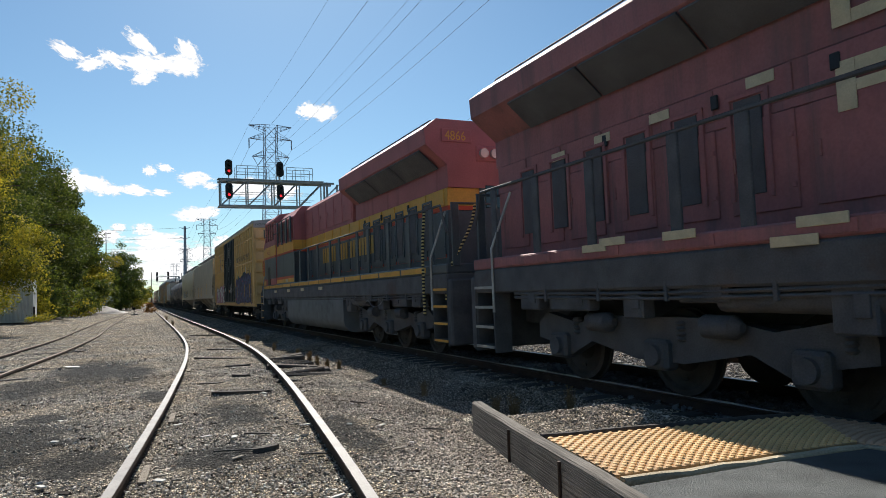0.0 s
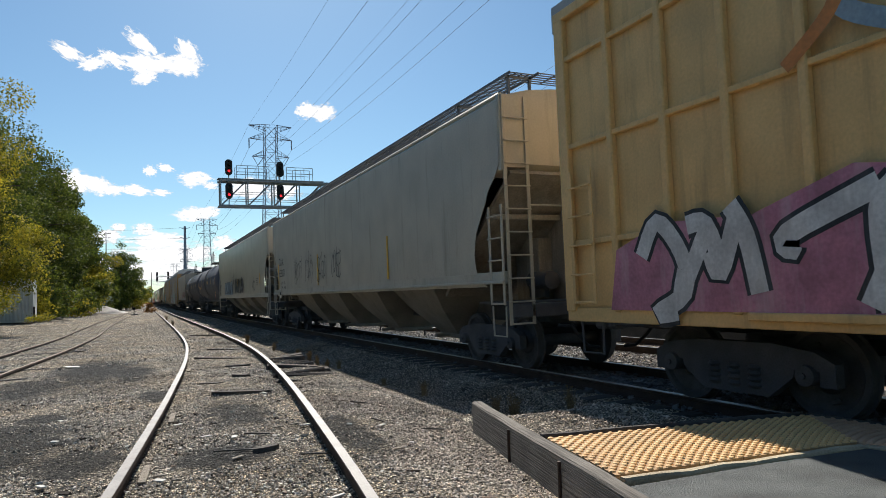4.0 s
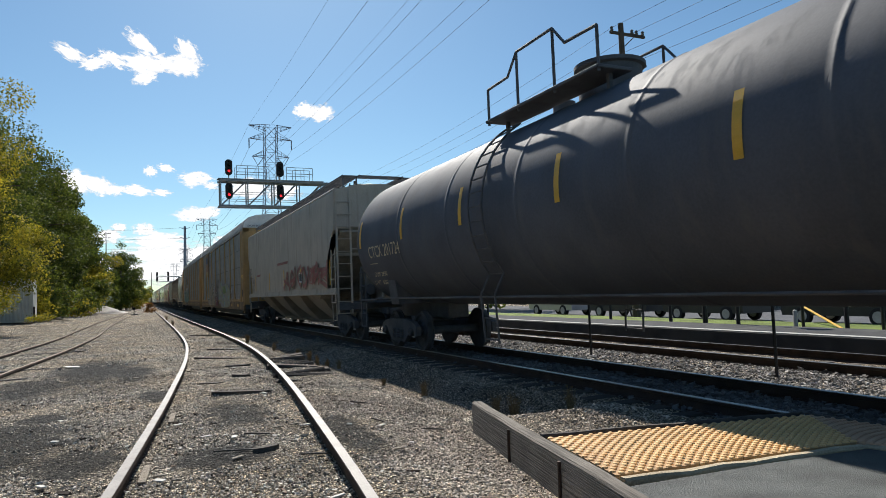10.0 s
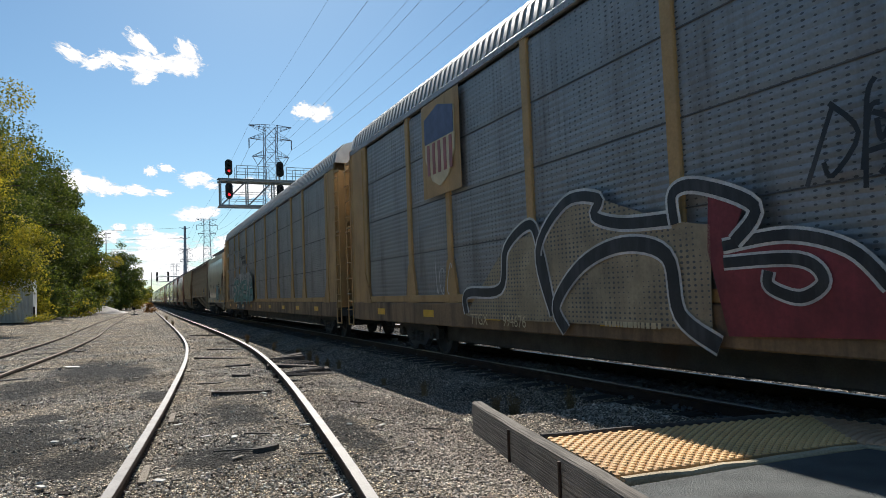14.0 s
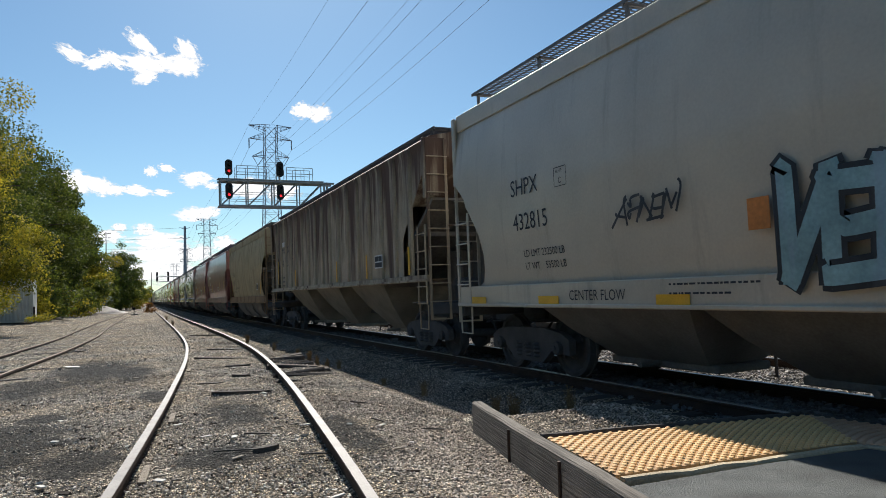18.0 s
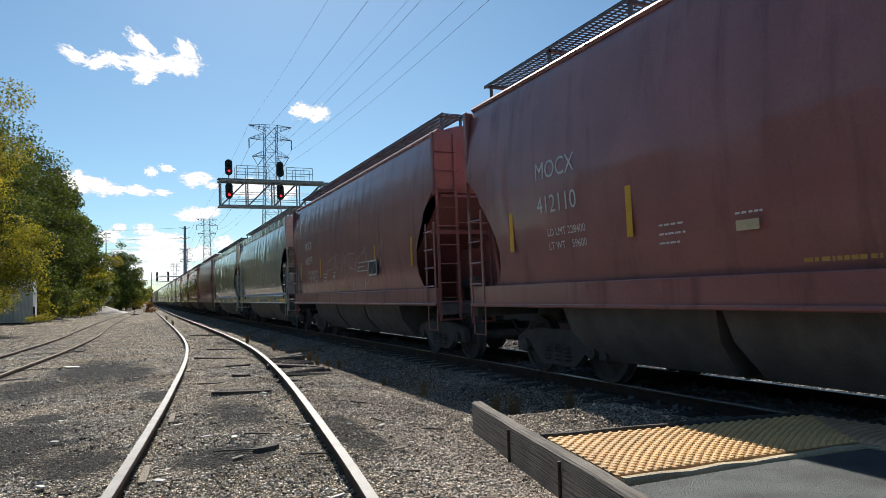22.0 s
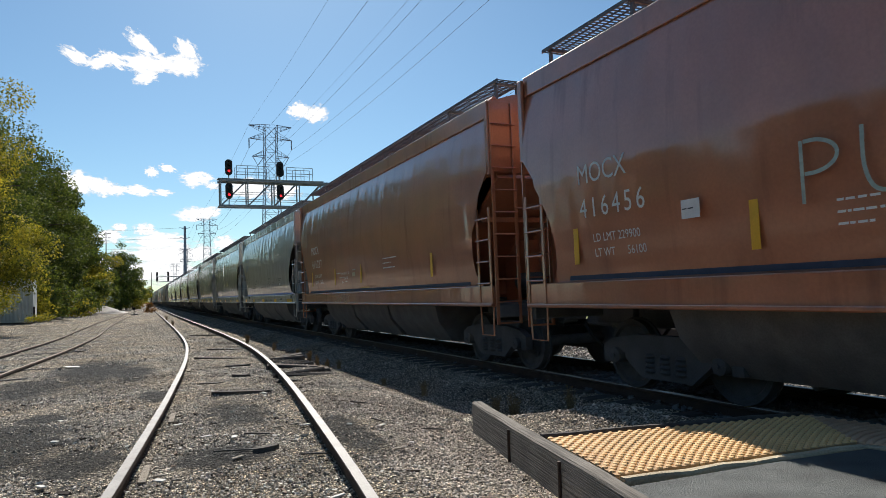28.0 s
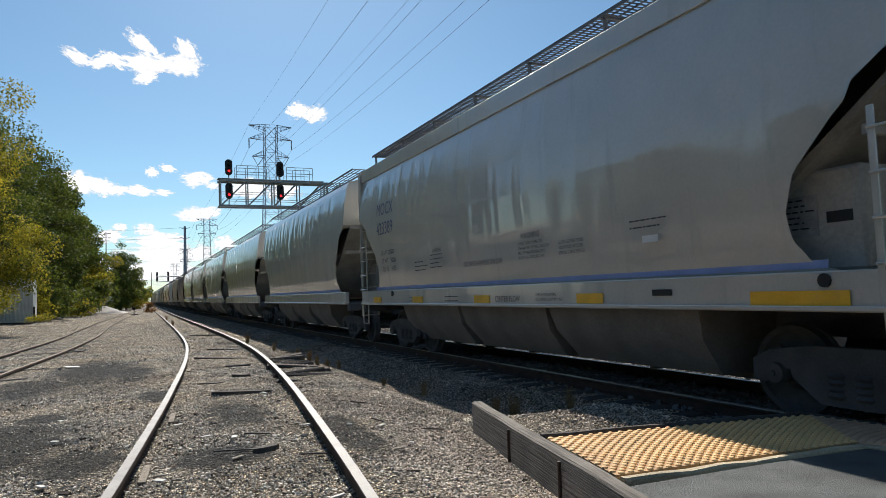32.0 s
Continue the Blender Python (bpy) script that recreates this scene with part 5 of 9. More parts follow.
# ---- locomotives ----
def locomotive(name, label, y0, y1, turned, red, lower, band, stripe, number, stripe2=None):
    L, mid = y1 - y0, (y0 + y1) / 2
    loco = empty(name, label, "locomotive", pose(TRACK, mid, 0, 0, 0, 180 if turned else 0), "locomotives of the train")
    CARS.append((loco, mid, turned))
    stripe2 = stripe2 or band

    def P(nm, m, mat, lb="", at=None, key=None, parent=None):
        k = (key, mat.name) if key else None
        if k is None or k not in SHARED:
            m = m() if callable(m) else m
        return part(nm, m, mat, parent or loco, lb, at, k)

    rear = -10.5 if turned else -9.65
    P("frame", M().span((-1.5, -10.6, 1.32), (1.5, 10.4, 1.72), 0.03).span((-0.5, -10.9, 0.75), (0.5, 10.7, 1.35), 0.03), m_steel_dark)
    P("walkway", M().span((-1.5, -10.6, 1.72), (1.5, 10.3, 1.9), 0.02), lower)
    for s in (-1, 1):
        for k in range(13):
            P("sill_stripe", lambda: M().box((0, 0, 0), (0.012, 1.36, 0.115), 0.003), stripe2, at=pose(s * 1.505, -8.9 + k * 1.48, 1.81), key="sillstripe")
        for y, z in ((-7.2, 1.86), (-6.84, 1.92), (-5.73, 1.9), (-4.08, 1.88), (-4.36, 1.72), (-1.0, 1.6), (1.6, 1.6), (4.0, 1.6), (6.7, 1.6)):
            if not turned and z > 1.7:
                continue
            P("sill_plate", lambda: M().box((0, 0, 0), (0.02, 0.48, 0.1), 0.004), m_creamlet, at=pose(s * 1.518, y, z), key="sillplate")
    P("fuel_tank", M().prism([(-1.47, 0.62), (-1.43, 0.47), (-1.33, 0.35), (-1.18, 0.28), (1.18, 0.28), (1.33, 0.35), (1.43, 0.47), (1.47, 0.62), (1.47, 1.26), (1.44, 1.36), (1.35, 1.42), (-1.35, 1.42), (-1.44, 1.36), (-1.47, 1.26)], "y", -3.4, 4.5), m_tankgrey if not turned else m_steel_dark, "grey fuel tank")
    for s in (-1, 1):
        P("air_tank", M().lathe([(-5.4, 0.0), (-5.35, 0.14), (-3.6, 0.15), (-3.5, 0)], "y", (s * 1.3, 0, 1.2), 12), m_steel_dark)
        P("sill_pipe", M().tube([(s * 1.42, -9.0, 1.42), (s * 1.42, -4.0, 1.44), (s * 1.4, 0.0, 1.44), (s * 1.42, 8.8, 1.42)], 0.03, 6), m_steel_dark)
    for s in (-1, 1):
        for k, (y, w, h, z) in enumerate(((-8.9, 0.5, 0.3, 1.2), (-7.9, 0.9, 0.22, 1.16), (-6.6, 0.35, 0.34, 1.14), (-5.5, 0.7, 0.2, 1.26), (-3.9, 0.4, 0.42, 1.1), (5.0, 0.5, 0.36, 1.12), (6.2, 0.8, 0.22, 1.18), (7.6, 0.4, 0.3, 1.2), (8.6, 0.6, 0.24, 1.16))):
            P("equipment_box", M().box((s * 1.36, y, z), (0.2, w, h), 0.02).box((s * 1.47, y + w * 0.2, z + h * 0.1), (0.02, w * 0.35, h * 0.5), 0.006), m_steel_dark)
        for z, r in ((1.3, 0.022), (1.36, 0.016), (1.24, 0.02)):
            P("brake_pipe", M().tube([(s * 1.46, -9.3, z), (s * 1.47, -6.2, z - 0.03), (s * 1.46, -3.6, z), (s * 1.47, 4.6, z), (s * 1.46, 9.4, z)], r, 5), m_steel_dark)
        for y in (-8.4, -7.2, -6.0, -4.6, 5.6, 6.9, 8.1):
            P("pipe_bracket", lambda: M().box((0, 0, 1.3), (0.05, 0.05, 0.24), 0.006), m_steel_dark, at=pose(s * 1.48, y, 0), key="pipebracket")
    # hood in coloured bands
    P("lower_hood", M().span((-0.98, rear, 1.9), (0.98, 3.2, 3.06), 0.02), lower)
    P("hood_stripe", M().span((-0.985, rear - 0.005, 3.06), (0.985, 3.2, 3.15), 0.0), stripe)
    P("hood_band", M().span((-0.98, rear, 3.15), (0.98, 3.2, 3.53), 0.01), band)
    P("upper_hood", M().prism([(-0.98, 3.53), (0.98, 3.53), (0.98, 4.62), (0.86, 4.76), (-0.86, 4.76), (-0.98, 4.62)], "y", -3.0, 3.2), red)
    P("raised_hood", M().prism([(-0.99, 4.4), (0.99, 4.4), (0.99, 4.78), (0.86, 4.92), (-0.86, 4.92), (-0.99, 4.78)], "y", -3.0, -2.05), red)
    P("radiator_hood", M().prism([(-0.98, 3.53), (0.98, 3.53), (0.98, 4.0), (1.46, 4.4), (1.48, 4.74), (1.2, 4.96), (-1.2, 4.96), (-1.48, 4.74), (-1.46, 4.4), (-0.98, 4.0)], "y", rear - 0.05, -3.3), red, "overhanging radiator housing")
    for s in (-1, 1):
        for k in range(3):
            P("radiator_grille", lambda: M().prism([(-1.01, 4.0), (-1.44, 4.36), (-1.455, 4.33), (-1.02, 3.97)], "y", -0.9, 0.9), m_grille, at=pose(0, -8.4 + k * 1.85, 0, 0, 0, 0 if s < 0 else 180), key="grille")
        P("roof_rail", M().tube([(s * 1.15, rear + 0.3, 4.97), (s * 1.15, rear + 0.35, 5.02), (s * 1.15, -3.6, 5.02), (s * 1.15, -3.5, 4.97)], 0.015, 5), m_steel_dark)
        for k in range(13):
            y = rear + 0.55 + k * 0.98
            P("hood_door", lambda: M().box((0, 0, 2.56), (0.03, 0.8, 0.98), 0.008).box((-0.018, 0.33, 2.6), (0.02, 0.03, 0.16), 0.004).box((-0.018, -0.36, 2.3), (0.02, 0.05, 0.05), 0.004).box((-0.018, -0.36, 2.8), (0.02, 0.05, 0.05), 0.004), lower, at=pose(s * 0.985, y, 0, 0, 0, 0 if s < 0 else 180), key="hdoor")
            P("upper_door", lambda: M().box((0, 0, 3.34), (0.03, 0.8, 0.34), 0.006), band, at=pose(s * 0.985, y, 0), key="udoor")
            if not turned:
                P("low_stripe", lambda: M().box((0, 0, 2.105), (0.022, 0.86, 0.07)), stripe, at=pose(s * 0.985, y, 0), key="lowstripe")
        for k in range(6):
            P("louvre", lambda: M().box((0, 0, 2.78), (0.03, 0.34, 1.02), 0.006), m_grille, at=pose(s * 1.0, rear + 1.02 + k * 0.86, 0), key="louvre")
            P("louvre_frame", lambda: M().box((0, 0.24, 2.78), (0.05, 0.06, 1.12), 0.006).box((0, -0.24, 2.78), (0.05, 0.06, 1.12), 0.006).box((0, 0, 3.33), (0.05, 0.54, 0.05), 0.006), lower, at=pose(s * 0.995, rear + 1.02 + k * 0.86, 0), key="louvreframe")
        for k in range(6):
            P("vent_panel", lambda: M().box((0, 0, 4.1), (0.03, 0.86, 0.92), 0.01).box((-0.018, 0.3, 4.1), (0.02, 0.04, 0.12), 0.004), red, at=pose(s * 0.985, -2.45 + k * 0.98, 0, 0, 0, 0 if s < 0 else 180), key="vpanel")
        for y in (-7.5, -5.6, -4.2):
            P("door_latch", lambda: M().box((0, 0, 0), (0.03, 0.1, 0.16), 0.01), m_sigblack, at=pose(s * 1.005, y, 3.36), key="dlatch")
    P("blower_house", M().prism([(-1.42, 3.53), (1.42, 3.53), (1.42, 4.45), (1.1, 4.82), (-1.1, 4.82), (-1.42, 4.45)], "y", 3.2, 6.55), red)
    P("blower_base", M().span((-1.46, 3.2, 1.9), (1.46, 6.55, 3.08), 0.02), lower)
    P("blower_stripe", M().span((-1.465, 3.19, 3.08), (1.465, 6.55, 3.16)), stripe)
    P("blower_band", M().span((-1.46, 3.2, 3.16), (1.46, 6.55, 3.53), 0.01), band)
    for s in (-1, 1):
        for y in (3.85, 4.75, 5.65, 6.25):
            w = 0.62 if y < 6 else 0.4
            g = P("intake_grille", M().box((s * 1.425, y, 4.02), (0.02, w, 0.72), 0.004), m_sigblack)
            P("grille_frame", M().box((s * 1.435, y - w / 2, 4.02), (0.04, 0.04, 0.78), 0.006).box((s * 1.435, y + w / 2, 4.02), (0.04, 0.04, 0.78), 0.006), red, parent=g)
            for k in range(8):
                P("slat", lambda: M().box((0, 0, 0), (0.03, w - 0.05, 0.045), 0.008), m_grilleslat, at=pose(s * 1.44, y, 3.71 + k * 0.088, 0, s * 25, 0), key=("islat", w), parent=g)
        for y in (3.5, 4.3, 5.2, 6.1):
            P("deck_stanchion", lambda: M().box((0, 0, 3.98), (0.045, 0.14, 1.0), 0.01), m_locoblack if not turned else m_steel_dark, at=pose(s * 1.5, y, 0), key="deckstan")
        for z in (4.06, 4.47):
            P("deck_rail", M().tube([(s * 1.5, 3.4, z - 0.25), (s * 1.5, 3.5, z), (s * 1.5, 6.9, z), (s * 1.5, 7.0, z - 0.2)], 0.02, 6), m_steel_dark)
        P("deck_edge", M().span((s * 1.42 - 0.02, 3.2, 3.53), (s * 1.52 + 0.02, 6.55, 3.56)), red)
        if not turned:
            P("low_stripe", M().span((s * 1.466 - 0.008, 3.2, 2.08), (s * 1.466 + 0.008, 8.4, 2.18)), stripe)
            P("low_stripe", M().span((s * 1.465 - 0.008, 3.2, 1.93), (s * 1.465 + 0.008, 8.4, 2.08)), band)
            P("notice", M().box((s * 1.475, 6.75, 2.62), (0.01, 0.12, 0.14)), m_white)
            P("notice", M().box((s * 1.478, 4.45, 2.0), (0.01, 0.42, 0.12)), m_creamlet)
    P("exhaust_stack", M().box((0, -2.5, 4.96), (0.5, 0.8, 0.14), 0.02), m_steel_dark)
    for k in range(2):
        P("roof_fan", M().lathe([(4.74, 0.45), (4.84, 0.46), (4.87, 0.4)], "z", (0, 0.2 + 1.5 * k, 0), 16), m_steel_dark)
    P("antenna_box", M().box((0, 6.2, 4.9), (0.9, 0.5, 0.18), 0.03), m_steel_dark)
    # cab: walls up to the windows, posts, panes and roof
    cab = P("cab", M().span((-1.5, 6.55, 1.9), (1.5, 9.0, 3.86), 0.02).span((-1.5, 6.55, 3.86), (1.5, 6.85, 4.6), 0.01), red, "crew cab")
    P("cab_roof", M().prism([(-1.51, 4.62), (1.51, 4.62), (1.5, 4.72), (1.3, 4.9), (0.7, 5.0), (-0.7, 5.0), (-1.3, 4.9), (-1.5, 4.72)], "y", 6.53, 9.08), red, parent=cab)
    for s in (-1, 1):
        P("lower_cab_panel", M().box((s * 1.505, 7.78, 2.62), (0.012, 2.44, 0.9)), lower, parent=cab)
        P("cab_band", M().box((s * 1.506, 7.78, 3.38), (0.014, 2.44, 0.44)), band, parent=cab)
        P("cab_stripe", M().box((s * 1.507, 7.78, 3.12), (0.016, 2.44, 0.085)), stripe, parent=cab)
        for y in (6.9, 7.42, 7.95, 8.5, 8.93):
            P("window_post", M().box((s * 1.47, y, 4.24), (0.07, 0.09, 0.78), 0.01), red, parent=cab)
        for y0w, y1w in ((6.95, 7.37), (7.47, 7.9), (8.0, 8.45), (8.55, 8.88)):
            P("side_window", M().span((s * 1.47 - 0.006, y0w, 3.87), (s * 1.47 + 0.006, y1w, 4.61)), m_cabglass, "clear side window", parent=cab)
        P("windshield_post", M().box((s * 0.05, 8.95, 4.24), (0.08, 0.07, 0.78), 0.01), red, parent=cab)
        P("windshield", M().span((0.1 if s > 0 else -1.4, 8.94, 3.87), (1.4 if s > 0 else -0.1, 8.952, 4.61)), m_cabglass, parent=cab)
        P("mirror", M().box((s * 1.6, 8.7, 4.25), (0.05, 0.03, 0.4), 0.01).box((s * 1.55, 8.7, 4.1), (0.1, 0.02, 0.02)), m_steel_dark, parent=cab)
        P("cab_step_recess", M().box((s * 1.51, 8.15, 2.3), (0.012, 0.55, 0.8), 0.01), m_sigblack, parent=cab)
    def slab(z0, z1, z0b, z1b, out, mat, nm, lb="", par=None):
        """A layer of the tapered nose; z0b and z1b are its heights at the tip."""
        w0, w1 = 1.5 + out, 1.33 + out
        vs = [(-w0, 9.0, z0), (w0, 9.0, z0), (w0, 9.0, z1), (-w0, 9.0, z1), (-w1, 10.5 + out, z0b), (w1, 10.5 + out, z0b), (w1, 10.5 + out, z1b), (-w1, 10.5 + out, z1b)]
        return P(nm, M().add(vs, [(0, 3, 2, 1), (4, 5, 6, 7), (0, 4, 7, 3), (1, 2, 6, 5), (3, 7, 6, 2), (0, 1, 5, 4)]) or M(), mat, lb, parent=par)
    nose = slab(1.9, 4.05, 1.9, 3.72, 0.0, red, "nose", "short wide nose")
    slab(2.2, 3.08, 2.2, 3.12, 0.006, lower, "nose_panel", par=nose)
    slab(3.08, 3.17, 3.12, 3.22, 0.009, stripe, "nose_stripe", par=nose)
    slab(3.17, 3.58, 3.22, 3.6, 0.006, band, "nose_band", par=nose)
    slab(1.92, 2.12, 1.92, 2.12, 0.006, band, "nose_band", par=nose)
    slab(2.12, 2.2, 2.12, 2.2, 0.009, stripe, "nose_stripe", par=nose)
    for s in (-1, 1):
        P("emblem", M().prism([(10.12 + 0.33 * math.cos(a), 2.74 + 0.40 * math.sin(a)) for a in [math.pi / 8 + k * math.pi / 4 for k in range(8)]], "x", s * 1.4 - 0.006, s * 1.4 + 0.006), stripe, "eight-sided red emblem", parent=nose)
        P("emblem_rim", M().tube([(s * 1.41, 10.12 + 0.33 * math.cos(a), 2.74 + 0.40 * math.sin(a)) for a in [math.pi / 8 + k * math.pi / 4 for k in range(9)]], 0.016, 5), band, parent=nose)
        for k in range(4):
            P("emblem_bar", M().span((s * 1.41 - 0.004, 9.98, 2.5 + k * 0.13), (s * 1.41 + 0.004, 10.26, 2.55 + k * 0.13)), band, parent=nose)
    # rear end details
    for s in (-1, 1):
        P("headlight", M().lathe([(-0.08, 0.0), (-0.08, 0.1), (0.05, 0.11)], "y", (s * 0.13, rear - 0.07, 4.27), 14), m_lens, "round headlight")
        P("number_board", M().box((s * 0.75, rear - 0.06, 4.62), (0.7, 0.04, 0.28), 0.01), red)
    P("light_box", M().box((0, rear - 0.03, 4.27), (0.62, 0.1, 0.36), 0.03), red)
    P("rear_door", M().box((0.1, rear - 0.02, 2.8), (0.66, 0.05, 1.7), 0.02), lower)
    P("rear_door_window", M().box((0.1, rear - 0.04, 3.35), (0.42, 0.04, 0.5), 0.02), m_glassdark)
    P("rear_pilot", M().span((-1.5, -10.75, 0.35), (1.5, -10.55, 1.6), 0.03), m_steel_dark)
    P("front_pilot", M().span((-1.5, 10.35, 0.3), (1.5, 10.6, 1.6), 0.03), m_steel_dark)
    for s in (-1, 1):
        for e in (-1, 1):
            yb = e * (10.05 if e > 0 else 10.25)
            for k in range(4):
                st = P("step", lambda: M().box((0, 0, 0), (0.3, 0.62, 0.04), 0.008), m_steel_dark, at=pose(s * 1.35, yb, 0.42 + k * 0.33), key="step")
                P("step_edge", lambda: M().box((0, 0, 0), (0.02, 0.62, 0.045)), m_locoyel if not turned else m_galv, at=pose(s * 1.51, yb, 0.42 + k * 0.33), key="stepedge")
            P("step_side", lambda: M().box((0, 0.33, 0.98), (0.32, 0.03, 1.3), 0.005).box((0, -0.33, 0.98), (0.32, 0.03, 1.3), 0.005), m_steel_dark, at=pose(s * 1.35, yb, 0), key="stepside")
            P("grab_rail", lambda: M().tube([(0, 0, 1.0), (0, 0, 2.05), (-0.2, 0.35, 2.95)], 0.022, 6), m_galv, "pale grab rail", at=pose(s * 1.52, yb - e * 0.36, 0, 0, 0, 0 if s > 0 else 180), key="grab")
        for y in (-9.85, -8.6, -7.3, -5.8, -4.87, -3.1, -2.07, -0.5, 0.8, 2.1, 3.1):
            P("stanchion", lambda: M().box((0, 0, 2.44), (0.04, 0.17, 1.18), 0.01), m_locoblack if not turned else m_steel_dark, at=pose(s * 1.46, y, 0), key="stan")
        P("handrail", M().tube([(s * 1.46, -10.55, 2.5), (s * 1.46, -10.3, 3.05), (s * 1.46, 3.1, 3.05), (s * 1.44, 3.2, 3.05)], 0.026, 6), m_steel_dark)
        P("end_stanchion", M().box((s * 0.75, -10.62, 2.45), (0.16, 0.05, 1.2), 0.01), m_locoblack)
        P("end_stanchion", M().box((s * 1.3, -10.62, 2.45), (0.16, 0.05, 1.2), 0.01), m_locoblack)
        P("end_handrail", M().tube([(s * 0.4, -10.62, 3.06), (s * 1.38, -10.62, 3.06)], 0.024, 6), m_steel_dark)
    if not turned:
        P("safety_chain", M().tube(catmull([(-1.55, -4.9, 1.15), (-1.57, -5.4, 1.02), (-1.56, -5.9, 1.2), (-1.57, -6.4, 1.05), (-1.56, -6.9, 1.12), (-1.55, -7.1, 1.3)], 8), 0.009, 5), m_tankgrey, "slack hanging chain")
    # trucks
    for e in (-1, 1):
        tr = P("bogie", M().box((0, 0, 0.75), (1.6, 4.3, 0.3), 0.05).box((0, 0, 1.02), (0.9, 1.0, 0.3), 0.05), m_steel_dark, "dark three-axle bogie", pose(0, e * 6.5, 0))
        for s in (-1, 1):
            fr = [(-2.6, 0.62), (-2.6, 0.85), (-2.35, 1.0), (-1.6, 0.86), (-0.9, 0.98), (0.9, 0.98), (1.6, 0.86), (2.35, 1.0), (2.6, 0.85), (2.6, 0.62), (2.2, 0.55), (1.8, 0.4), (1.3, 0.62), (0.4, 0.45), (-0.4, 0.45), (-1.3, 0.62), (-1.8, 0.4), (-2.2, 0.55)]
            P("side_frame", M().prism(fr, "x", s * 1.08 - 0.08, s * 1.08 + 0.08), m_steel_dark, parent=tr)
            for a in (-2.0, 0.0, 2.0):
                P("axle_box", lambda: M().box((0, 0, 0), (0.22, 0.4, 0.36), 0.04).lathe([(-0.16, 0.0), (-0.16, 0.12), (0.1, 0.15)], "x", n=14), m_steel_dark, at=pose(s * 1.15, a, 0.533, 0, 0, 0 if s < 0 else 180), key="axbox", parent=tr)
                P("spring", lambda: M().lathe([(0.0 + 0.03 * i, 0.09 if i % 2 else 0.065) for i in range(9)], "z", n=10), m_steel_dark, at=pose(s * 1.12, a + 0.36, 0.7), key="lspring", parent=tr)
            P("brake_cylinder", M().lathe([(-0.2, 0.0), (-0.18, 0.13), (0.2, 0.13), (0.3, 0.05)], "y", (s * 1.25, 1.0, 0.9), 12), m_steel_dark, parent=tr)
            P("brake_cylinder", M().lathe([(-0.2, 0.0), (-0.18, 0.13), (0.2, 0.13), (0.3, 0.05)], "y", (s * 1.25, -1.0, 0.9), 12), m_steel_dark, parent=tr)
        for a in (-2.0, 0.0, 2.0):
            w = part("wheelset", lambda: wheelset_mesh(0.533), m_wheel, tr, "steel wheelset", pose(0, a, 0.533), "bigwheel")
            WHEELS.append((w, a, 0.533, mid + (e * 6.5 + a) * (-1 if turned else 1), 0.533 * (-1 if turned else 1)))
    for y in (-L / 2, L / 2):
        coupler(loco, y)
    if not turned:
        P("safety_rope", M().tube(catmull([(-1.5, -9.6, 3.0), (-1.56, -9.62, 2.4), (-1.58, -9.62, 1.6), (-1.57, -9.62, 0.9)], 8), 0.03, 7), m_rope, "black and yellow striped rope")
        P("safety_rope", M().tube(catmull([(-0.85, -10.62, 3.05), (-1.0, -10.66, 2.6), (-1.35, -10.6, 1.95), (-1.45, -10.5, 1.7), (-1.46, -10.45, 1.2)], 8), 0.03, 7), m_rope, "black and yellow striped rope")
    return loco


def rope_mat():
    mt = surface("striped_rope", (0.02, 0.02, 0.02), 0.8)
    N, Lk = mt.node_tree.nodes, mt.node_tree.links
    tc = N.new("ShaderNodeTexCoord")
    wv = N.new("ShaderNodeTexWave")
    wv.bands_direction, wv.inputs["Scale"].default_value = "Z", 4.5
    Lk.new(tc.outputs["Object"], wv.inputs["Vector"])
    rp = N.new("ShaderNodeValToRGB")
    rp.color_ramp.interpolation = "CONSTANT"
    rp.color_ramp.elements[0].color, rp.color_ramp.elements[1].color = (0.02, 0.02, 0.02, 1), (0.6, 0.47, 0.2, 1)
    rp.color_ramp.elements[1].position = 0.5
    Lk.new(wv.outputs["Fac"], rp.inputs["Fac"])
    Lk.new(rp.outputs["Color"], N["Principled BSDF"].inputs["Base Color"])
    return mt


def glass_mat():
    mt = surface("clear_cab_glass", (0.75, 0.85, 0.85), 0.03)
    bs = mt.node_tree.nodes["Principled BSDF"]
    bs.inputs["Transmission Weight"].default_value, bs.inputs["IOR"].default_value = 1.0, 1.1
    return mt


m_rope = rope_mat()
m_goldlet = surface("gold_stencil", (0.52, 0.31, 0.07), 0.6, 0, 0.15, 5, 60, 0.0)
m_cabglass = glass_mat()
m_grilleslat = surface("olive_grille_slat", (0.17, 0.15, 0.10), 0.7, 0, 0.2, 3, 40, 0.02)
cp = locomotive("locomotive", "dirty dark red diesel locomotive coupled at the front", -11.5, 10.8, True, m_cpred, m_cpred, m_cpred, m_cpred, None)
for y, z in ((8.6, 3.36), (7.55, 3.4), (6.45, 3.42), (5.0, 3.44)):
    part("door_plate", lambda: M().box((0, 0, 0), (0.012, 0.34, 0.12), 0.003), m_creamlet, cp, "small cream plate", at=pose(1.012, -y, z), key="doorplate")
for k, z in enumerate((3.66, 2.88)):
    part("lettering_block", M().span((1.005, -4.2, z), (1.012, -4.02, z + 0.46)), m_creamlet, cp, "large cream lettering shape")
    part("lettering_block", M().span((1.005, -4.015, z + (0 if k == 0 else 0.16)), (1.012, -3.45, z + (0.12 if k == 0 else 0.26))), m_creamlet, cp)
    part("lettering_block", M().span((1.005, -4.015, z + 0.34), (1.012, -3.45, z + 0.46)), m_creamlet, cp)
kcs = locomotive("locomotive", "red, yellow and black diesel locomotive with dark handrails", 10.8, 33.1, False, m_locored, m_locoblack, m_locoyel, m_locoorange, "4866", m_locoyel)
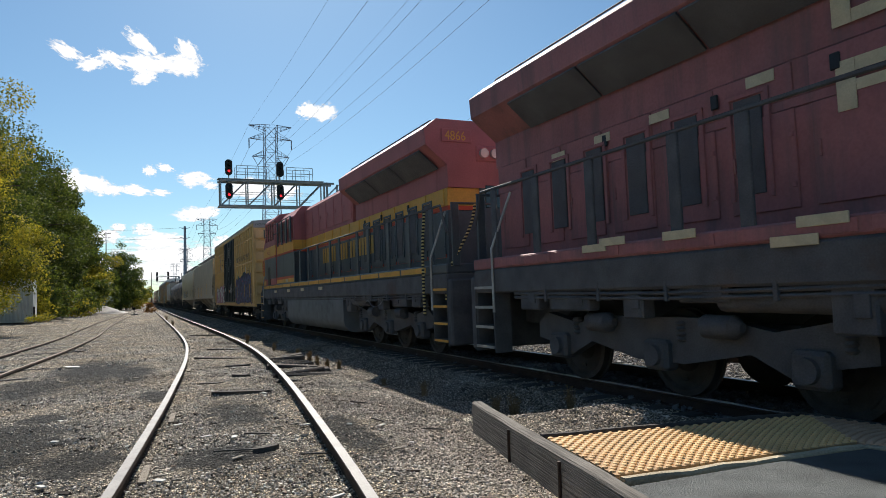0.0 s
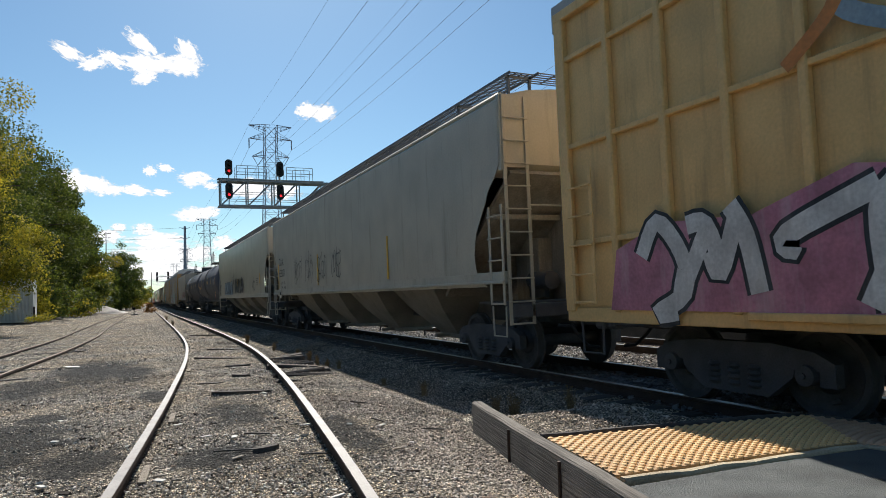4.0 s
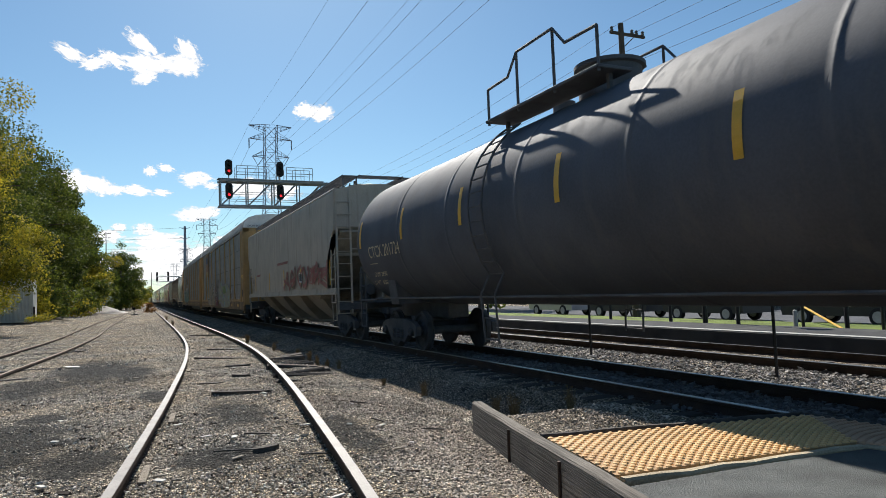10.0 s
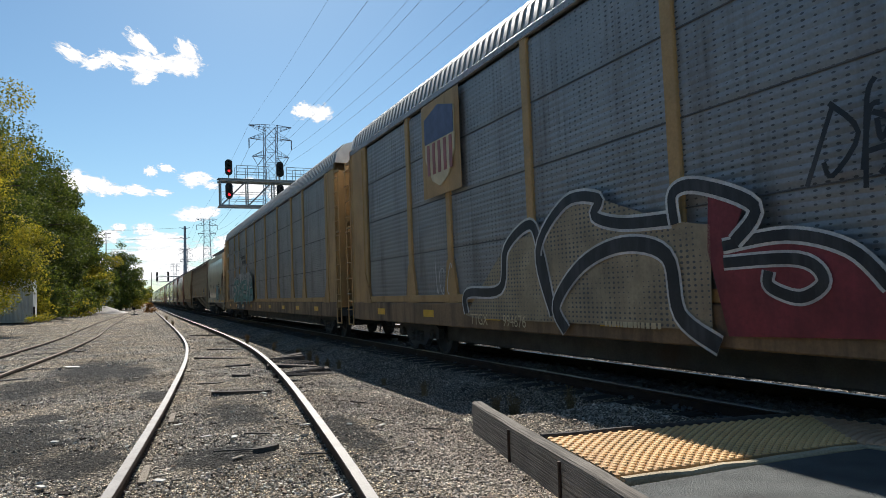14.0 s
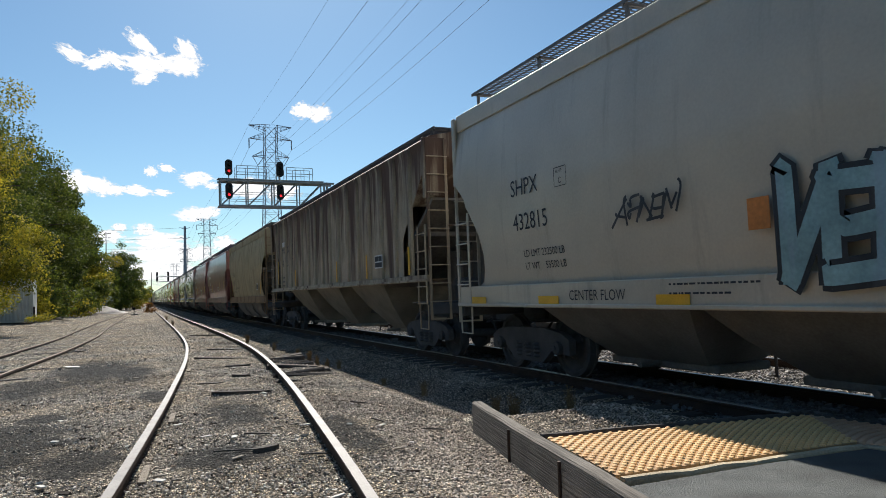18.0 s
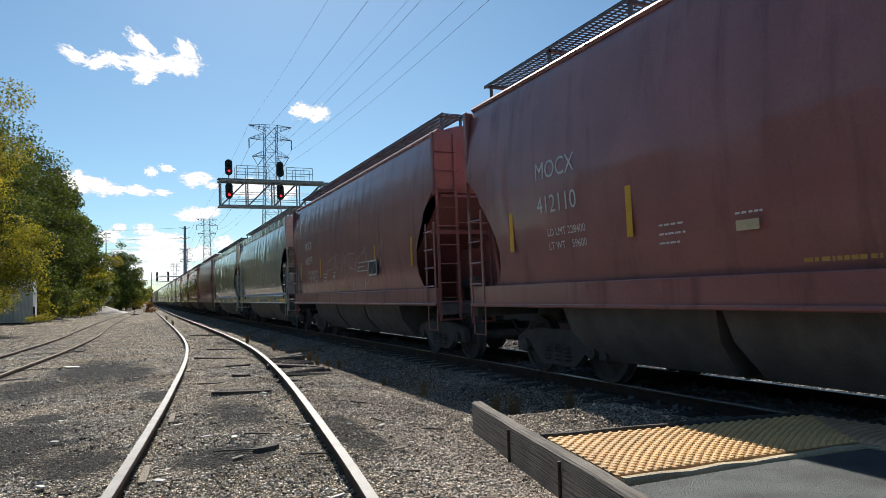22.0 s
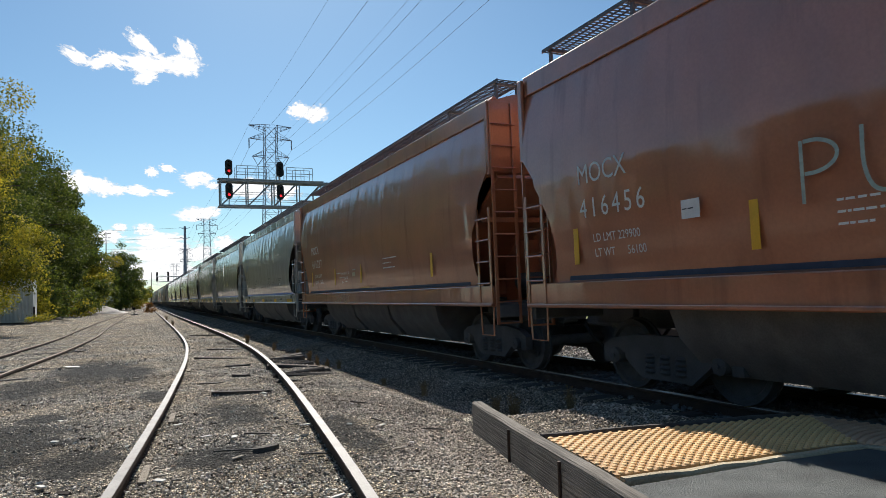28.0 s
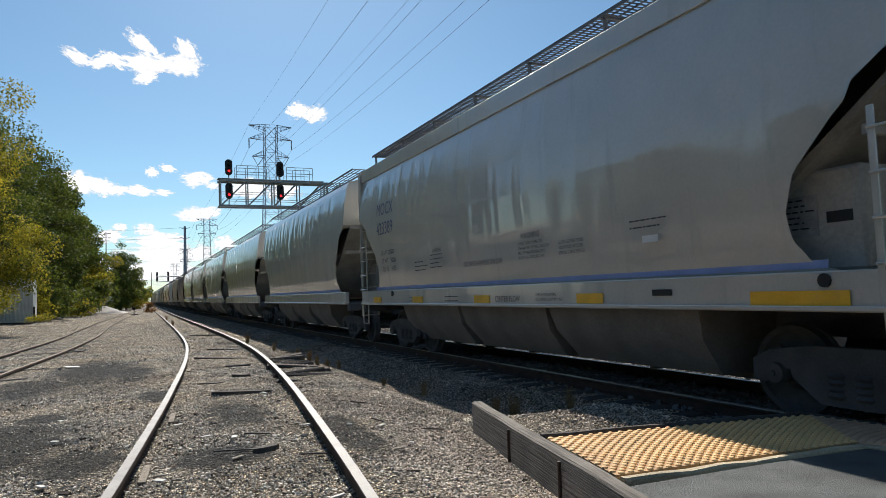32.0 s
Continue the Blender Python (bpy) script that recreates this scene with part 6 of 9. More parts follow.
for k, x in enumerate((-1.05, 0.45)):
    TEXTS.append((kcs, "4866", ("end", x + 0.02, -9.735, 4.52), 0, 0, 0.28, m_locoyel, "", 1.0, 0))
text(kcs, "4866", -1.525, 8.45, 3.26, 0.34, m_locoorange, "red cab number")
_u = 0.0
for w in (6, 4, 8):
    for k in range(w):
        part("lettering_block", M().span((-1.024, 0, 0), (-1.018, 0.2, 0.5)), m_goldlet, kcs, "gold lettering shapes", at=pose(0, 0.3 - _u, 2.47), key="kletter")
        _u += 0.285
    _u += 0.2
# ---- spray paint on the cars ----
def tag_paint(name, c, other=None):
    return surface(name, c, 0.5, 0, 0.3, 2.5, 25, 0.0, other, 0.4 if other else 0.0, 0.6)


gf_darkteal = tag_paint("graffiti_dark_teal", (0.015, 0.05, 0.055), (0.02, 0.10, 0.10, 1))
gf_black = tag_paint("graffiti_black", (0.024, 0.026, 0.03), (0.11, 0.115, 0.12, 1))
gf_smoke = tag_paint("graffiti_smoke_grey", (0.12, 0.125, 0.13), (0.26, 0.26, 0.26, 1))
gf_white = tag_paint("graffiti_white", (0.62, 0.62, 0.60), (0.42, 0.41, 0.38, 1))
gf_chalk = tag_paint("graffiti_thin_white", (0.56, 0.55, 0.53))
gf_red = tag_paint("graffiti_red", (0.22, 0.035, 0.045), (0.14, 0.03, 0.04, 1))
gf_pinkred = tag_paint("graffiti_faded_red", (0.34, 0.11, 0.10), (0.40, 0.24, 0.20, 1))
gf_placard = tag_paint("placard_red", (0.42, 0.03, 0.03))
gf_mint = tag_paint("graffiti_mint", (0.38, 0.46, 0.40))
m_board = surface("printed_board", (0.30, 0.30, 0.30), 0.7, 0, 0.3, 6, 60, 0.0)
gf_rackwhite = tag_paint("graffiti_white_on_screen", (0.52, 0.52, 0.50), (0.36, 0.36, 0.35, 1))
gf_rackteal = tag_paint("graffiti_teal_on_screen", (0.07, 0.27, 0.25), (0.18, 0.38, 0.35, 1))
gf_olive = tag_paint("graffiti_olive_yellow", (0.33, 0.345, 0.22), (0.40, 0.42, 0.40, 1))
gf_leafy = tag_paint("graffiti_leaf_green", (0.16, 0.26, 0.04), (0.10, 0.18, 0.04, 1))
gf_violet = tag_paint("graffiti_dull_violet", (0.26, 0.25, 0.31), (0.20, 0.20, 0.22, 1))
gf_aqua = tag_paint("graffiti_aqua", (0.24, 0.40, 0.42), (0.30, 0.36, 0.50, 1))
gf_sky = tag_paint("graffiti_pale_blue", (0.27, 0.36, 0.42), (0.17, 0.24, 0.30, 1))
gf_navy = tag_paint("graffiti_slate_blue", (0.035, 0.05, 0.075))
gf_tan = tag_paint("graffiti_tan", (0.36, 0.29, 0.19), (0.28, 0.22, 0.15, 1))
gf_indigo = tag_paint("graffiti_indigo", (0.040, 0.036, 0.10), (0.055, 0.045, 0.11, 1))
gf_peri = tag_paint("graffiti_periwinkle", (0.10, 0.10, 0.25), (0.07, 0.06, 0.17, 1))
gf_teal2 = tag_paint("graffiti_blue_teal", (0.08, 0.17, 0.26), (0.05, 0.10, 0.2, 1))
gf_pink = tag_paint("graffiti_pink", (0.46, 0.19, 0.26), (0.55, 0.42, 0.44, 1))
gf_hot = tag_paint("graffiti_hot_pink", (0.55, 0.06, 0.16))
gf_leaf = tag_paint("graffiti_green", (0.05, 0.20, 0.10), (0.03, 0.12, 0.07, 1))
gf_orange = tag_paint("graffiti_orange", (0.60, 0.22, 0.05))
for q in (gf_rackwhite, gf_rackteal, gf_tan, gf_olive):
    perforate(q, 0.085, 0.06, 0.26)


def ribbon(m, pts, w, x, closed=False):
    """A flat brush line of width w through (y, z) points."""
    n = len(pts)
    row = []
    for i in range(n):
        a, b = pts[max(0, i - 1)], pts[min(n - 1, i + 1)]
        dy, dz = b[0] - a[0], b[1] - a[1]
        k = math.hypot(dy, dz) or 1.0
        ny, nz = -dz / k * w / 2, dy / k * w / 2
        row.append(((pts[i][0] + ny, pts[i][1] + nz), (pts[i][0] - ny, pts[i][1] - nz)))
    o = len(m.v)
    for p, q in row:
        e = x - 0.00004 * len(m.v)
        m.v += [(e, p[0], p[1]), (e, q[0], q[1])]
    for i in range(n - 1):
        m.f.append((o + 2 * i, o + 2 * i + 1, o + 2 * i + 3, o + 2 * i + 2))
    return m


def brush(car, x, pts, w, mat, rim=None, rim_w=0.1, smooth=True, name="graffiti", label=""):
    cur = [p[1:] for p in catmull([(0, *p) for p in pts], 6)] if smooth else pts
    if rim:
        part(name, ribbon(M(), cur, w + rim_w, x), rim, car)
    part(name, ribbon(M(), cur, w, x - 0.004), mat, car, label)


def loop(cy, cz, ry, rz, a0=0, a1=360, n=14):
    return [(cy + ry * math.cos(math.radians(a0 + (a1 - a0) * i / n)), cz + rz * math.sin(math.radians(a0 + (a1 - a0) * i / n))) for i in range(n + 1)]


STROKES = {
    "K": [[(0.15, 0), (0.15, 1)], [(0.95, 1), (0.3, 0.5), (0.95, 0)]],
    "N": [[(0.12, 0), (0.12, 1)], [(0.12, 1), (0.85, 0)], [(0.85, 0), (0.85, 1)]],
    "I": [[(0.5, 0), (0.5, 1)]],
    "F": [[(0.15, 0), (0.15, 1)], [(0.05, 0.93), (0.98, 0.93)], [(0.1, 0.5), (0.8, 0.5)]],
    "E": [[(0.15, 0), (0.15, 1)], [(0.05, 0.93), (0.98, 0.93)], [(0.1, 0.5), (0.8, 0.5)], [(0.05, 0.07), (0.98, 0.07)]],
    "8": [loop(0.5, 0.73, 0.3, 0.24), loop(0.5, 0.25, 0.36, 0.25)],
    "O": [loop(0.5, 0.5, 0.36, 0.48)],
    "C": [loop(0.52, 0.5, 0.4, 0.48, 50, 310)],
    "U": [[(0.12, 1), (0.12, 0.4), (0.3, 0.05), (0.7, 0.05), (0.88, 0.4), (0.88, 1.05)]],
    "S": [loop(0.5, 0.74, 0.36, 0.24, 20, 250, 9) + loop(0.5, 0.26, 0.4, 0.26, 80, -160, 9)],
    "A": [[(0.02, 0), (0.42, 1)], [(0.42, 1), (0.98, 0)], [(0.2, 0.36), (0.85, 0.36)]],
    "R": [[(0.15, 0), (0.15, 1)], loop(0.4, 0.73, 0.42, 0.25, 110, -110, 9), [(0.4, 0.5), (0.95, 0)]],
    "M": [[(0.08, 0), (0.18, 1)], [(0.18, 1), (0.5, 0.35)], [(0.5, 0.35), (0.82, 1)], [(0.82, 1), (0.94, 0)]],
    "D": [[(0.15, 0), (0.15, 1)], loop(0.2, 0.5, 0.7, 0.48, 88, -88, 10)],
    "B": [[(0.15, 0), (0.15, 1)], loop(0.3, 0.75, 0.5, 0.24, 100, -100, 8), loop(0.3, 0.26, 0.58, 0.26, 100, -100, 8)],
    "P": [[(0.15, 0), (0.15, 1)], loop(0.3, 0.72, 0.55, 0.26, 100, -100, 8)],
    "Z": [[(0.05, 0.95), (0.95, 0.95)], [(0.92, 0.95), (0.08, 0.06)], [(0.05, 0.06), (0.95, 0.06)]],
}


def glyphs(car, x, y, z0, z1, word, step, thick, fill, rim=None, rim_w=0.08, lean=0.0, seed=0, fat=1.0, wild=0.0):
    """Painted letter shapes beginning at y and running towards the front; rims lie under all fills; wild bends them past reading."""
    rr = random.Random(seed)
    for layer in ((0, 1) if rim else (1,)):
        rr.seed(seed)
        for i, ch in enumerate(word):
            m = M()
            dz, tw = rr.uniform(-0.06, 0.1) * (z1 - z0), rr.uniform(0.88, 1.12)
            flip = wild and rr.random() < 0.5
            for j, st in enumerate(STROKES[ch]):
                if wild:
                    st = [((1 - u if flip else u) * 1.15 + rr.uniform(-wild, wild), v + rr.uniform(-wild, wild)) for u, v in st[::3 if len(st) > 5 else 1]]
                    st = st + [(st[-1][0] + rr.uniform(-2 * wild, 2 * wild), st[-1][1] + rr.uniform(0, 2 * wild))]
                    st = [q[1:] for q in catmull([(0, *q) for q in st], 4)]
                elif len(st) > 4:
                    st = [q[1:] for q in catmull([(0, *q) for q in st], 4)]
                pts = [(y - i * step - u * step * fat * tw - lean * v, z0 + v * (z1 - z0) + dz) for u, v in st]
                ribbon(m, pts, thick if layer else thick + rim_w, x - 0.004 * layer - 0.0006 * j - 0.0004 * (i % 2))
            part("graffiti", m, fill if layer else rim, car)


def scrawl(car, x, y0, y1, z0, z1, mat, seed, n=5, w=0.022):
    """A quick sprayed tag: thin bent strokes past reading, from y0 to y1."""
    rr = random.Random(seed)
    word = "".join(rr.choice("AESRMNKOCUBPD") for _ in range(n))
    glyphs(car, x - 0.002, max(y0, y1), z0, z1, word, abs(y0 - y1) / n, w * 0.75, mat, None, 0, 0.08, seed, 1.1, wild=0.16)


# ---- boxcar ----
def boxcar(y0, y1):
    L, mid = y1 - y0, (y0 + y1) / 2
    car = empty("boxcar", "faded yellow high boxcar with dark doors and purple graffiti", "railway car", pose(TRACK, mid, 0))
    CARS.append((car, mid))
    E = 9.25
    part("body", M().span((-1.5, -E, 1.05), (1.5, E, 5.12), 0.02), m_boxy, car)
    part("roof", M().prism([(-1.57, 5.12), (1.57, 5.12), (1.57, 5.26), (0.0, 5.42), (-1.57, 5.26)], "y", -E - 0.03, E + 0.03), m_roofw, car, "pale metal roof")
    for i in range(16):
        part("roof_rib", lambda: M().prism([(-1.55, 5.27), (0, 5.43), (1.55, 5.27), (1.55, 5.3), (0, 5.46), (-1.55, 5.3)], "y", -0.04, 0.04), m_roofw, car, at=pose(0, -E + 0.6 + i * 1.155, 0), key="broofrib")
    posts = [-9.18, -8.34, -7.5, -6.67, -5.85, -5.0, -4.1, -3.1, -2.1, 3.05, 3.9, 4.75, 5.6, 6.45, 7.3, 8.2, 9.15]
    for s in (-1, 1):
        for y in posts:
            w = 0.2 if abs(abs(y) - 9.17) < 0.05 else 0.1
            part("side_post", lambda: M().box((0, 0, 3.08), (0.09, w, 4.06), 0.015), m_boxy, car, at=pose(s * 1.54, y, 0), key=("bpost", w))
        for z in (1.95, 3.25, 4.45):
            for a, b in ((-9.1, -2.1), (3.05, 9.1)):
                part("side_rail", lambda: M().box((0, 0, 0), (0.075, b - a, 0.07), 0.01), m_boxy, car, at=pose(s * 1.53, (a + b) / 2, z), key=("brail", a))
        part("top_chord", M().box((s * 1.54, 0, 5.07), (0.1, 2 * E, 0.14), 0.015), m_boxy, car)
        part("side_sill", M().span((s * 1.5 - 0.06, -E, 0.92), (s * 1.5 + 0.06, E, 1.1), 0.01), m_boxy, car)
        part("door_track", M().span((s * 1.58 - 0.04, -3.2, 1.0), (s * 1.58 + 0.04, 6.3, 1.08), 0.01), m_boxy, car)
        for k in range(2):
            a = -1.95 + k * 2.45
            d = part("plug_door", M().span((s * 1.56 - 0.05, a, 1.12), (s * 1.56 + 0.05, a + 2.4, 4.98), 0.02), m_boxdoor, car, "dark sliding door with lock rods")
            for j in range(5):
                part("panel", lambda: M().box((0, 0, 0), (0.05, 2.2, 0.6), 0.02), m_boxdoor, d, at=pose(s * 1.61, a + 1.2, 1.52 + j * 0.74), key="bdoorpanel")
            for j in (0.5, 1.2, 1.9):
                part("lock_rod", lambda: M().tube([(0, 0, 1.2), (0, 0, 4.9)], 0.03, 6), m_boxdoor, d, at=pose(s * 1.66, a + j, 0), key="brod")
            part("door_crank", M().lathe([(-0.03, 0.2), (0.03, 0.2)], "x", (s * 1.66, a + 0.9, 2.0), 12), m_boxdoor, d)
        for e in (-1, 1):
            ladder("ladder", car, m_boxy, pose(s * 1.6, e * (E - 0.45), 0, 0, 0, 0 if s < 0 else 180), 1.15, 2.9)
            part("stirrup", lambda: M().tube([(0, -0.22, 1.1), (0, -0.2, 0.62), (0, 0.2, 0.62), (0, 0.22, 1.1)], 0.016, 6), m_steel_dark, car, at=pose(s * 1.5, e * (E - 0.45), -0.1), key="stirrup")
    for e in (-1, 1):
        part("end_panel", M().box((0, e * (E + 0.01), 3.08), (3.05, 0.05, 4.06), 0.01), m_boxy, car)
        for k in range(6):
            part("end_rib", lambda: M().prism([(-0.06, -0.24), (0.1, -0.2), (0.12, -0.12), (0.0, 0.25), (-0.06, 0.25)], "x", -1.46, 1.46), m_boxy, car, at=pose(0, e * (E + 0.05), 1.7 + k * 0.57, 0, 0, 0 if e > 0 else 180), key="endrib")
        part("end_header", M().box((0, e * (E + 0.06), 5.08), (3.08, 0.06, 0.34), 0.01), m_roofw, car, "white header panel")
        bogie(car, e * 7.0, True, mid)
        coupler(car, e * L / 2)
    part("underframe", M().box((0, 0, 0.9), (0.6, 2 * E, 0.3), 0.02).box((0, 0, 1.02), (2.9, 2 * E, 0.06)), m_steel_dark, car)
    part("brake_wheel", None, m_steel_dark, car, at=pose(-0.5, -E - 0.3, 2.2), key="bwheel")
    part("end_platform", M().box((0, -E - 0.3, 1.15), (1.6, 0.4, 0.05), 0.01), m_steel_dark, car)
    TEXTS.append((car, "EXCESS HEIGHT CAR", ("end", -1.45, -E - 0.1, 5.02), 0, 0, 0.14, m_black, "", 1.0, 0))
    text(car, "RAIL CAR POOLING EXPERTS", -1.60, -3.15, 3.42, 0.42, m_black)
    text(car, "XGH61C", -1.60, -5.3, 3.0, 0.2, m_black)
    rect(car, "notice", -1.51, -6.4, -6.0, 2.75, 3.05, m_white)
    bars(car, -1.6, -7.4, 3.0, 3, 0.5, 0.05, 0.04, m_black)
    # painted letters over an indigo ground
    top = [(-2.25, 1.5), (-2.35, 1.95), (-2.9, 2.5), (-3.3, 2.42), (-3.7, 2.5), (-4.2, 2.4), (-4.7, 2.55), (-5.3, 2.62), (-5.6, 2.45), (-6.1, 2.6), (-6.5, 2.72), (-7.1, 2.62), (-7.6, 2.7), (-8.2, 2.5), (-8.7, 1.9)]
    patch(car, "graffiti", -1.588, top + [(-8.8, 1.15), (-2.6, 1.08)], gf_indigo, 0.004, "dark purple and blue graffiti")
    patch(car, "graffiti", -1.583, blob(-2.9, -2.05, 1.0, 2.2, 14, 51), gf_leaf, 0.003)
    patch(car, "graffiti", -1.583, blob(-4.2, -3.5, 2.2, 2.68, 12, 53), gf_leaf, 0.003)
    patch(car, "graffiti", -1.583, blob(-6.6, -5.2, 2.2, 2.85, 12, 54), gf_darkteal, 0.003)
    glyphs(car, -1.594, -2.7, 1.86, 2.44, "DAPORBESA", 0.64, 0.15, gf_peri, gf_navy, 0.07, 0.02, 4, 1.0, wild=0.1)
    glyphs(car, -1.606, -2.72, 1.9, 2.4, "DAPORBESA", 0.64, 0.03, gf_teal2, None, 0, 0.02, 4, 1.0, wild=0.1)
    glyphs(car, -1.594, -2.75, 1.14, 1.76, "NEUDMKAERN", 0.58, 0.13, gf_peri, gf_navy, 0.07, 0.02, 5, 1.0, wild=0.1)
    glyphs(car, -1.606, -2.77, 1.18, 1.72, "NEUDMKAERN", 0.58, 0.025, gf_teal2, None, 0, 0.02, 5, 1.0, wild=0.1)
    for y, z in ((-2.95, 2.1), (-4.6, 2.42), (-5.55, 2.3), (-5.1, 1.6), (-4.75, 1.25), (-2.95, 1.3), (-6.6, 2.2)):
        patch(car, "graffiti", -1.603, blob(y - 0.1, y + 0.1, z - 0.07, z + 0.08, 9, int(-y * 10)), gf_hot, 0.003)
    patch(car, "graffiti", -1.588, [(8.3, 1.08), (8.15, 1.8), (7.4, 2.05), (6.2, 2.0), (5.2, 2.3), (4.4, 2.15), (3.6, 2.3), (3.0, 1.7), (2.95, 1.08)], gf_pink, 0.004, "pink and white graffiti")
    glyphs(car, -1.594, 8.1, 1.15, 1.95, "CMPAS", 1.02, 0.2, gf_white, gf_black, 0.09, 0.0, 8, wild=0.2)
    brush(car, -1.592, [(5.7, 4.45), (5.3, 4.05), (5.2, 3.6), (4.75, 3.3)], 0.16, gf_sky, name="emblem_stroke", label="faded blue and orange swoosh emblem")
    brush(car, -1.594, [(4.7, 4.4), (5.1, 4.0), (5.3, 3.6), (5.75, 3.25)], 0.13, gf_orange, name="emblem_stroke")
    bars(car, -1.6, 4.2, 4.0, 2, 0.55, 0.2, 0.12, m_black)
    for a in (-1.95, 0.5):
        for y, z, n, w in ((1.9, 4.5, 6, 0.9), (1.0, 3.7, 4, 0.7), (2.1, 3.3, 3, 0.6), (1.9, 2.3, 2, 0.4)):
            bars(car, -1.69, a + y, z, n, w, 0.06, 0.05, m_white)
        rect(car, "notice", -1.69, a + 1.15, a + 1.35, 1.8, 2.05, m_white)
        rect(car, "notice", -1.69, a + 1.5, a + 1.72, 1.72, 1.9, gf_orange)
        rect(car, "reflector", -1.69, a + 1.9, a + 2.0, 1.5, 2.1, m_yellow)
    scrawl(car, -1.69, -0.9, -1.7, 1.75, 2.2, gf_chalk, 41, 4, 0.04)
    upright_reflectors(car, "flat", (-3.3, -6.3, -8.1), 1.75, 0.7)
    for o in car.children:
        if o.name.startswith("reflector"):
            o.location.x = -1.61
    return car




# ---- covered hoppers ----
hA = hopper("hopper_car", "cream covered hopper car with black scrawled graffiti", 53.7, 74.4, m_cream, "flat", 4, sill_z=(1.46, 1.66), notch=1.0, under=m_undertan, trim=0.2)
marks(hA, "flat", 8.62, 2.62, "CAIX", "635071", m_black, 0.44, ("LD LMT  215200", "LT  WT     70800"), drop=0.75)
upright_reflectors(hA, "flat", (8.75, 2.2, -4.4), 2.2, 1.0)
for k in range(4):
    scrawl(hA, -1.6, 5.6 - k * 1.7, 4.5 - k * 1.7, 1.9, 2.6, gf_black, 80 + k, 4, 0.04)
part("jack_plate", M().box((-1.57, 8.35, 1.5), (0.04, 0.3, 0.34), 0.01), m_cream, hA)
part("jack_plate_hole", M().lathe([(-0.01, 0.0), (-0.01, 0.06), (0.01, 0.06)], "x", (-1.595, 8.35, 1.5), 10), m_sigblack, hA)
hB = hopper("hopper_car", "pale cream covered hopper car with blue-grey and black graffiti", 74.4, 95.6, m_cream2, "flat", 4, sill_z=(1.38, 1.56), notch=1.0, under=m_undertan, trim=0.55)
marks(hB, "flat", 9.4, 2.5, "TILX", "640403", m_black, 0.3, (), None, 0.4)
upright_reflectors(hB, "flat", (3.15, 0.2, -7.6), 2.3, 0.5)
patch(hB, "graffiti", -1.585, [(6.5, 1.6), (6.4, 2.4), (2.7, 2.42), (2.45, 1.75), (2.5, 1.6)], gf_navy, 0.003, "pale blue block-letter graffiti")
glyphs(hB, -1.59, 6.3, 1.74, 2.36, "KNIFE", 0.76, 0.21, gf_sky, gf_navy, 0.06, 0.05, 3, 0.86)
for k in range(7):
    rect(hB, "graffiti", -1.592, 2.55 + k * 0.56, 2.95 + k * 0.56, 1.6, 1.68, gf_sky, depth=0.003)
glyphs(hB, -1.59, 1.22, 1.74, 2.4, "8OCUS", 0.64, 0.25, gf_black, gf_white, 0.06, -0.05, 12, 0.9)
glyphs(hB, -1.603, 1.2, 1.76, 2.4, "8OCUS", 0.66, 0.025, gf_smoke, None, 0, -0.05, 12, 0.9)
for o in hB.children:
    if o.name.startswith("reflector"):
        o.location.x = -1.612
glyphs(hB, -1.6, -0.95, 1.78, 1.98, "NZK", 0.18, 0.03, gf_sky, None, 0, 0, 2, 0.8, wild=0.2)
glyphs(hB, -1.6, 2.3, 2.55, 2.8, "ORCM", 0.18, 0.03, gf_black, None, 0, 0, 2, 0.8, wild=0.2)
glyphs(hB, -1.6, 2.15, 2.2, 2.45, "NCEE", 0.16, 0.03, gf_black, None, 0, 0, 6, 0.8, wild=0.2)
glyphs(hB, -1.6, -5.3, 1.75, 2.2, "MK", 0.4, 0.05, gf_black, None, 0, 0.1, 7, 0.9, wild=0.2)
bars(hB, -1.6, -6.5, 2.3, 4, 0.7, 0.05, 0.04, m_black)

boxcar(33.1, 53.7)


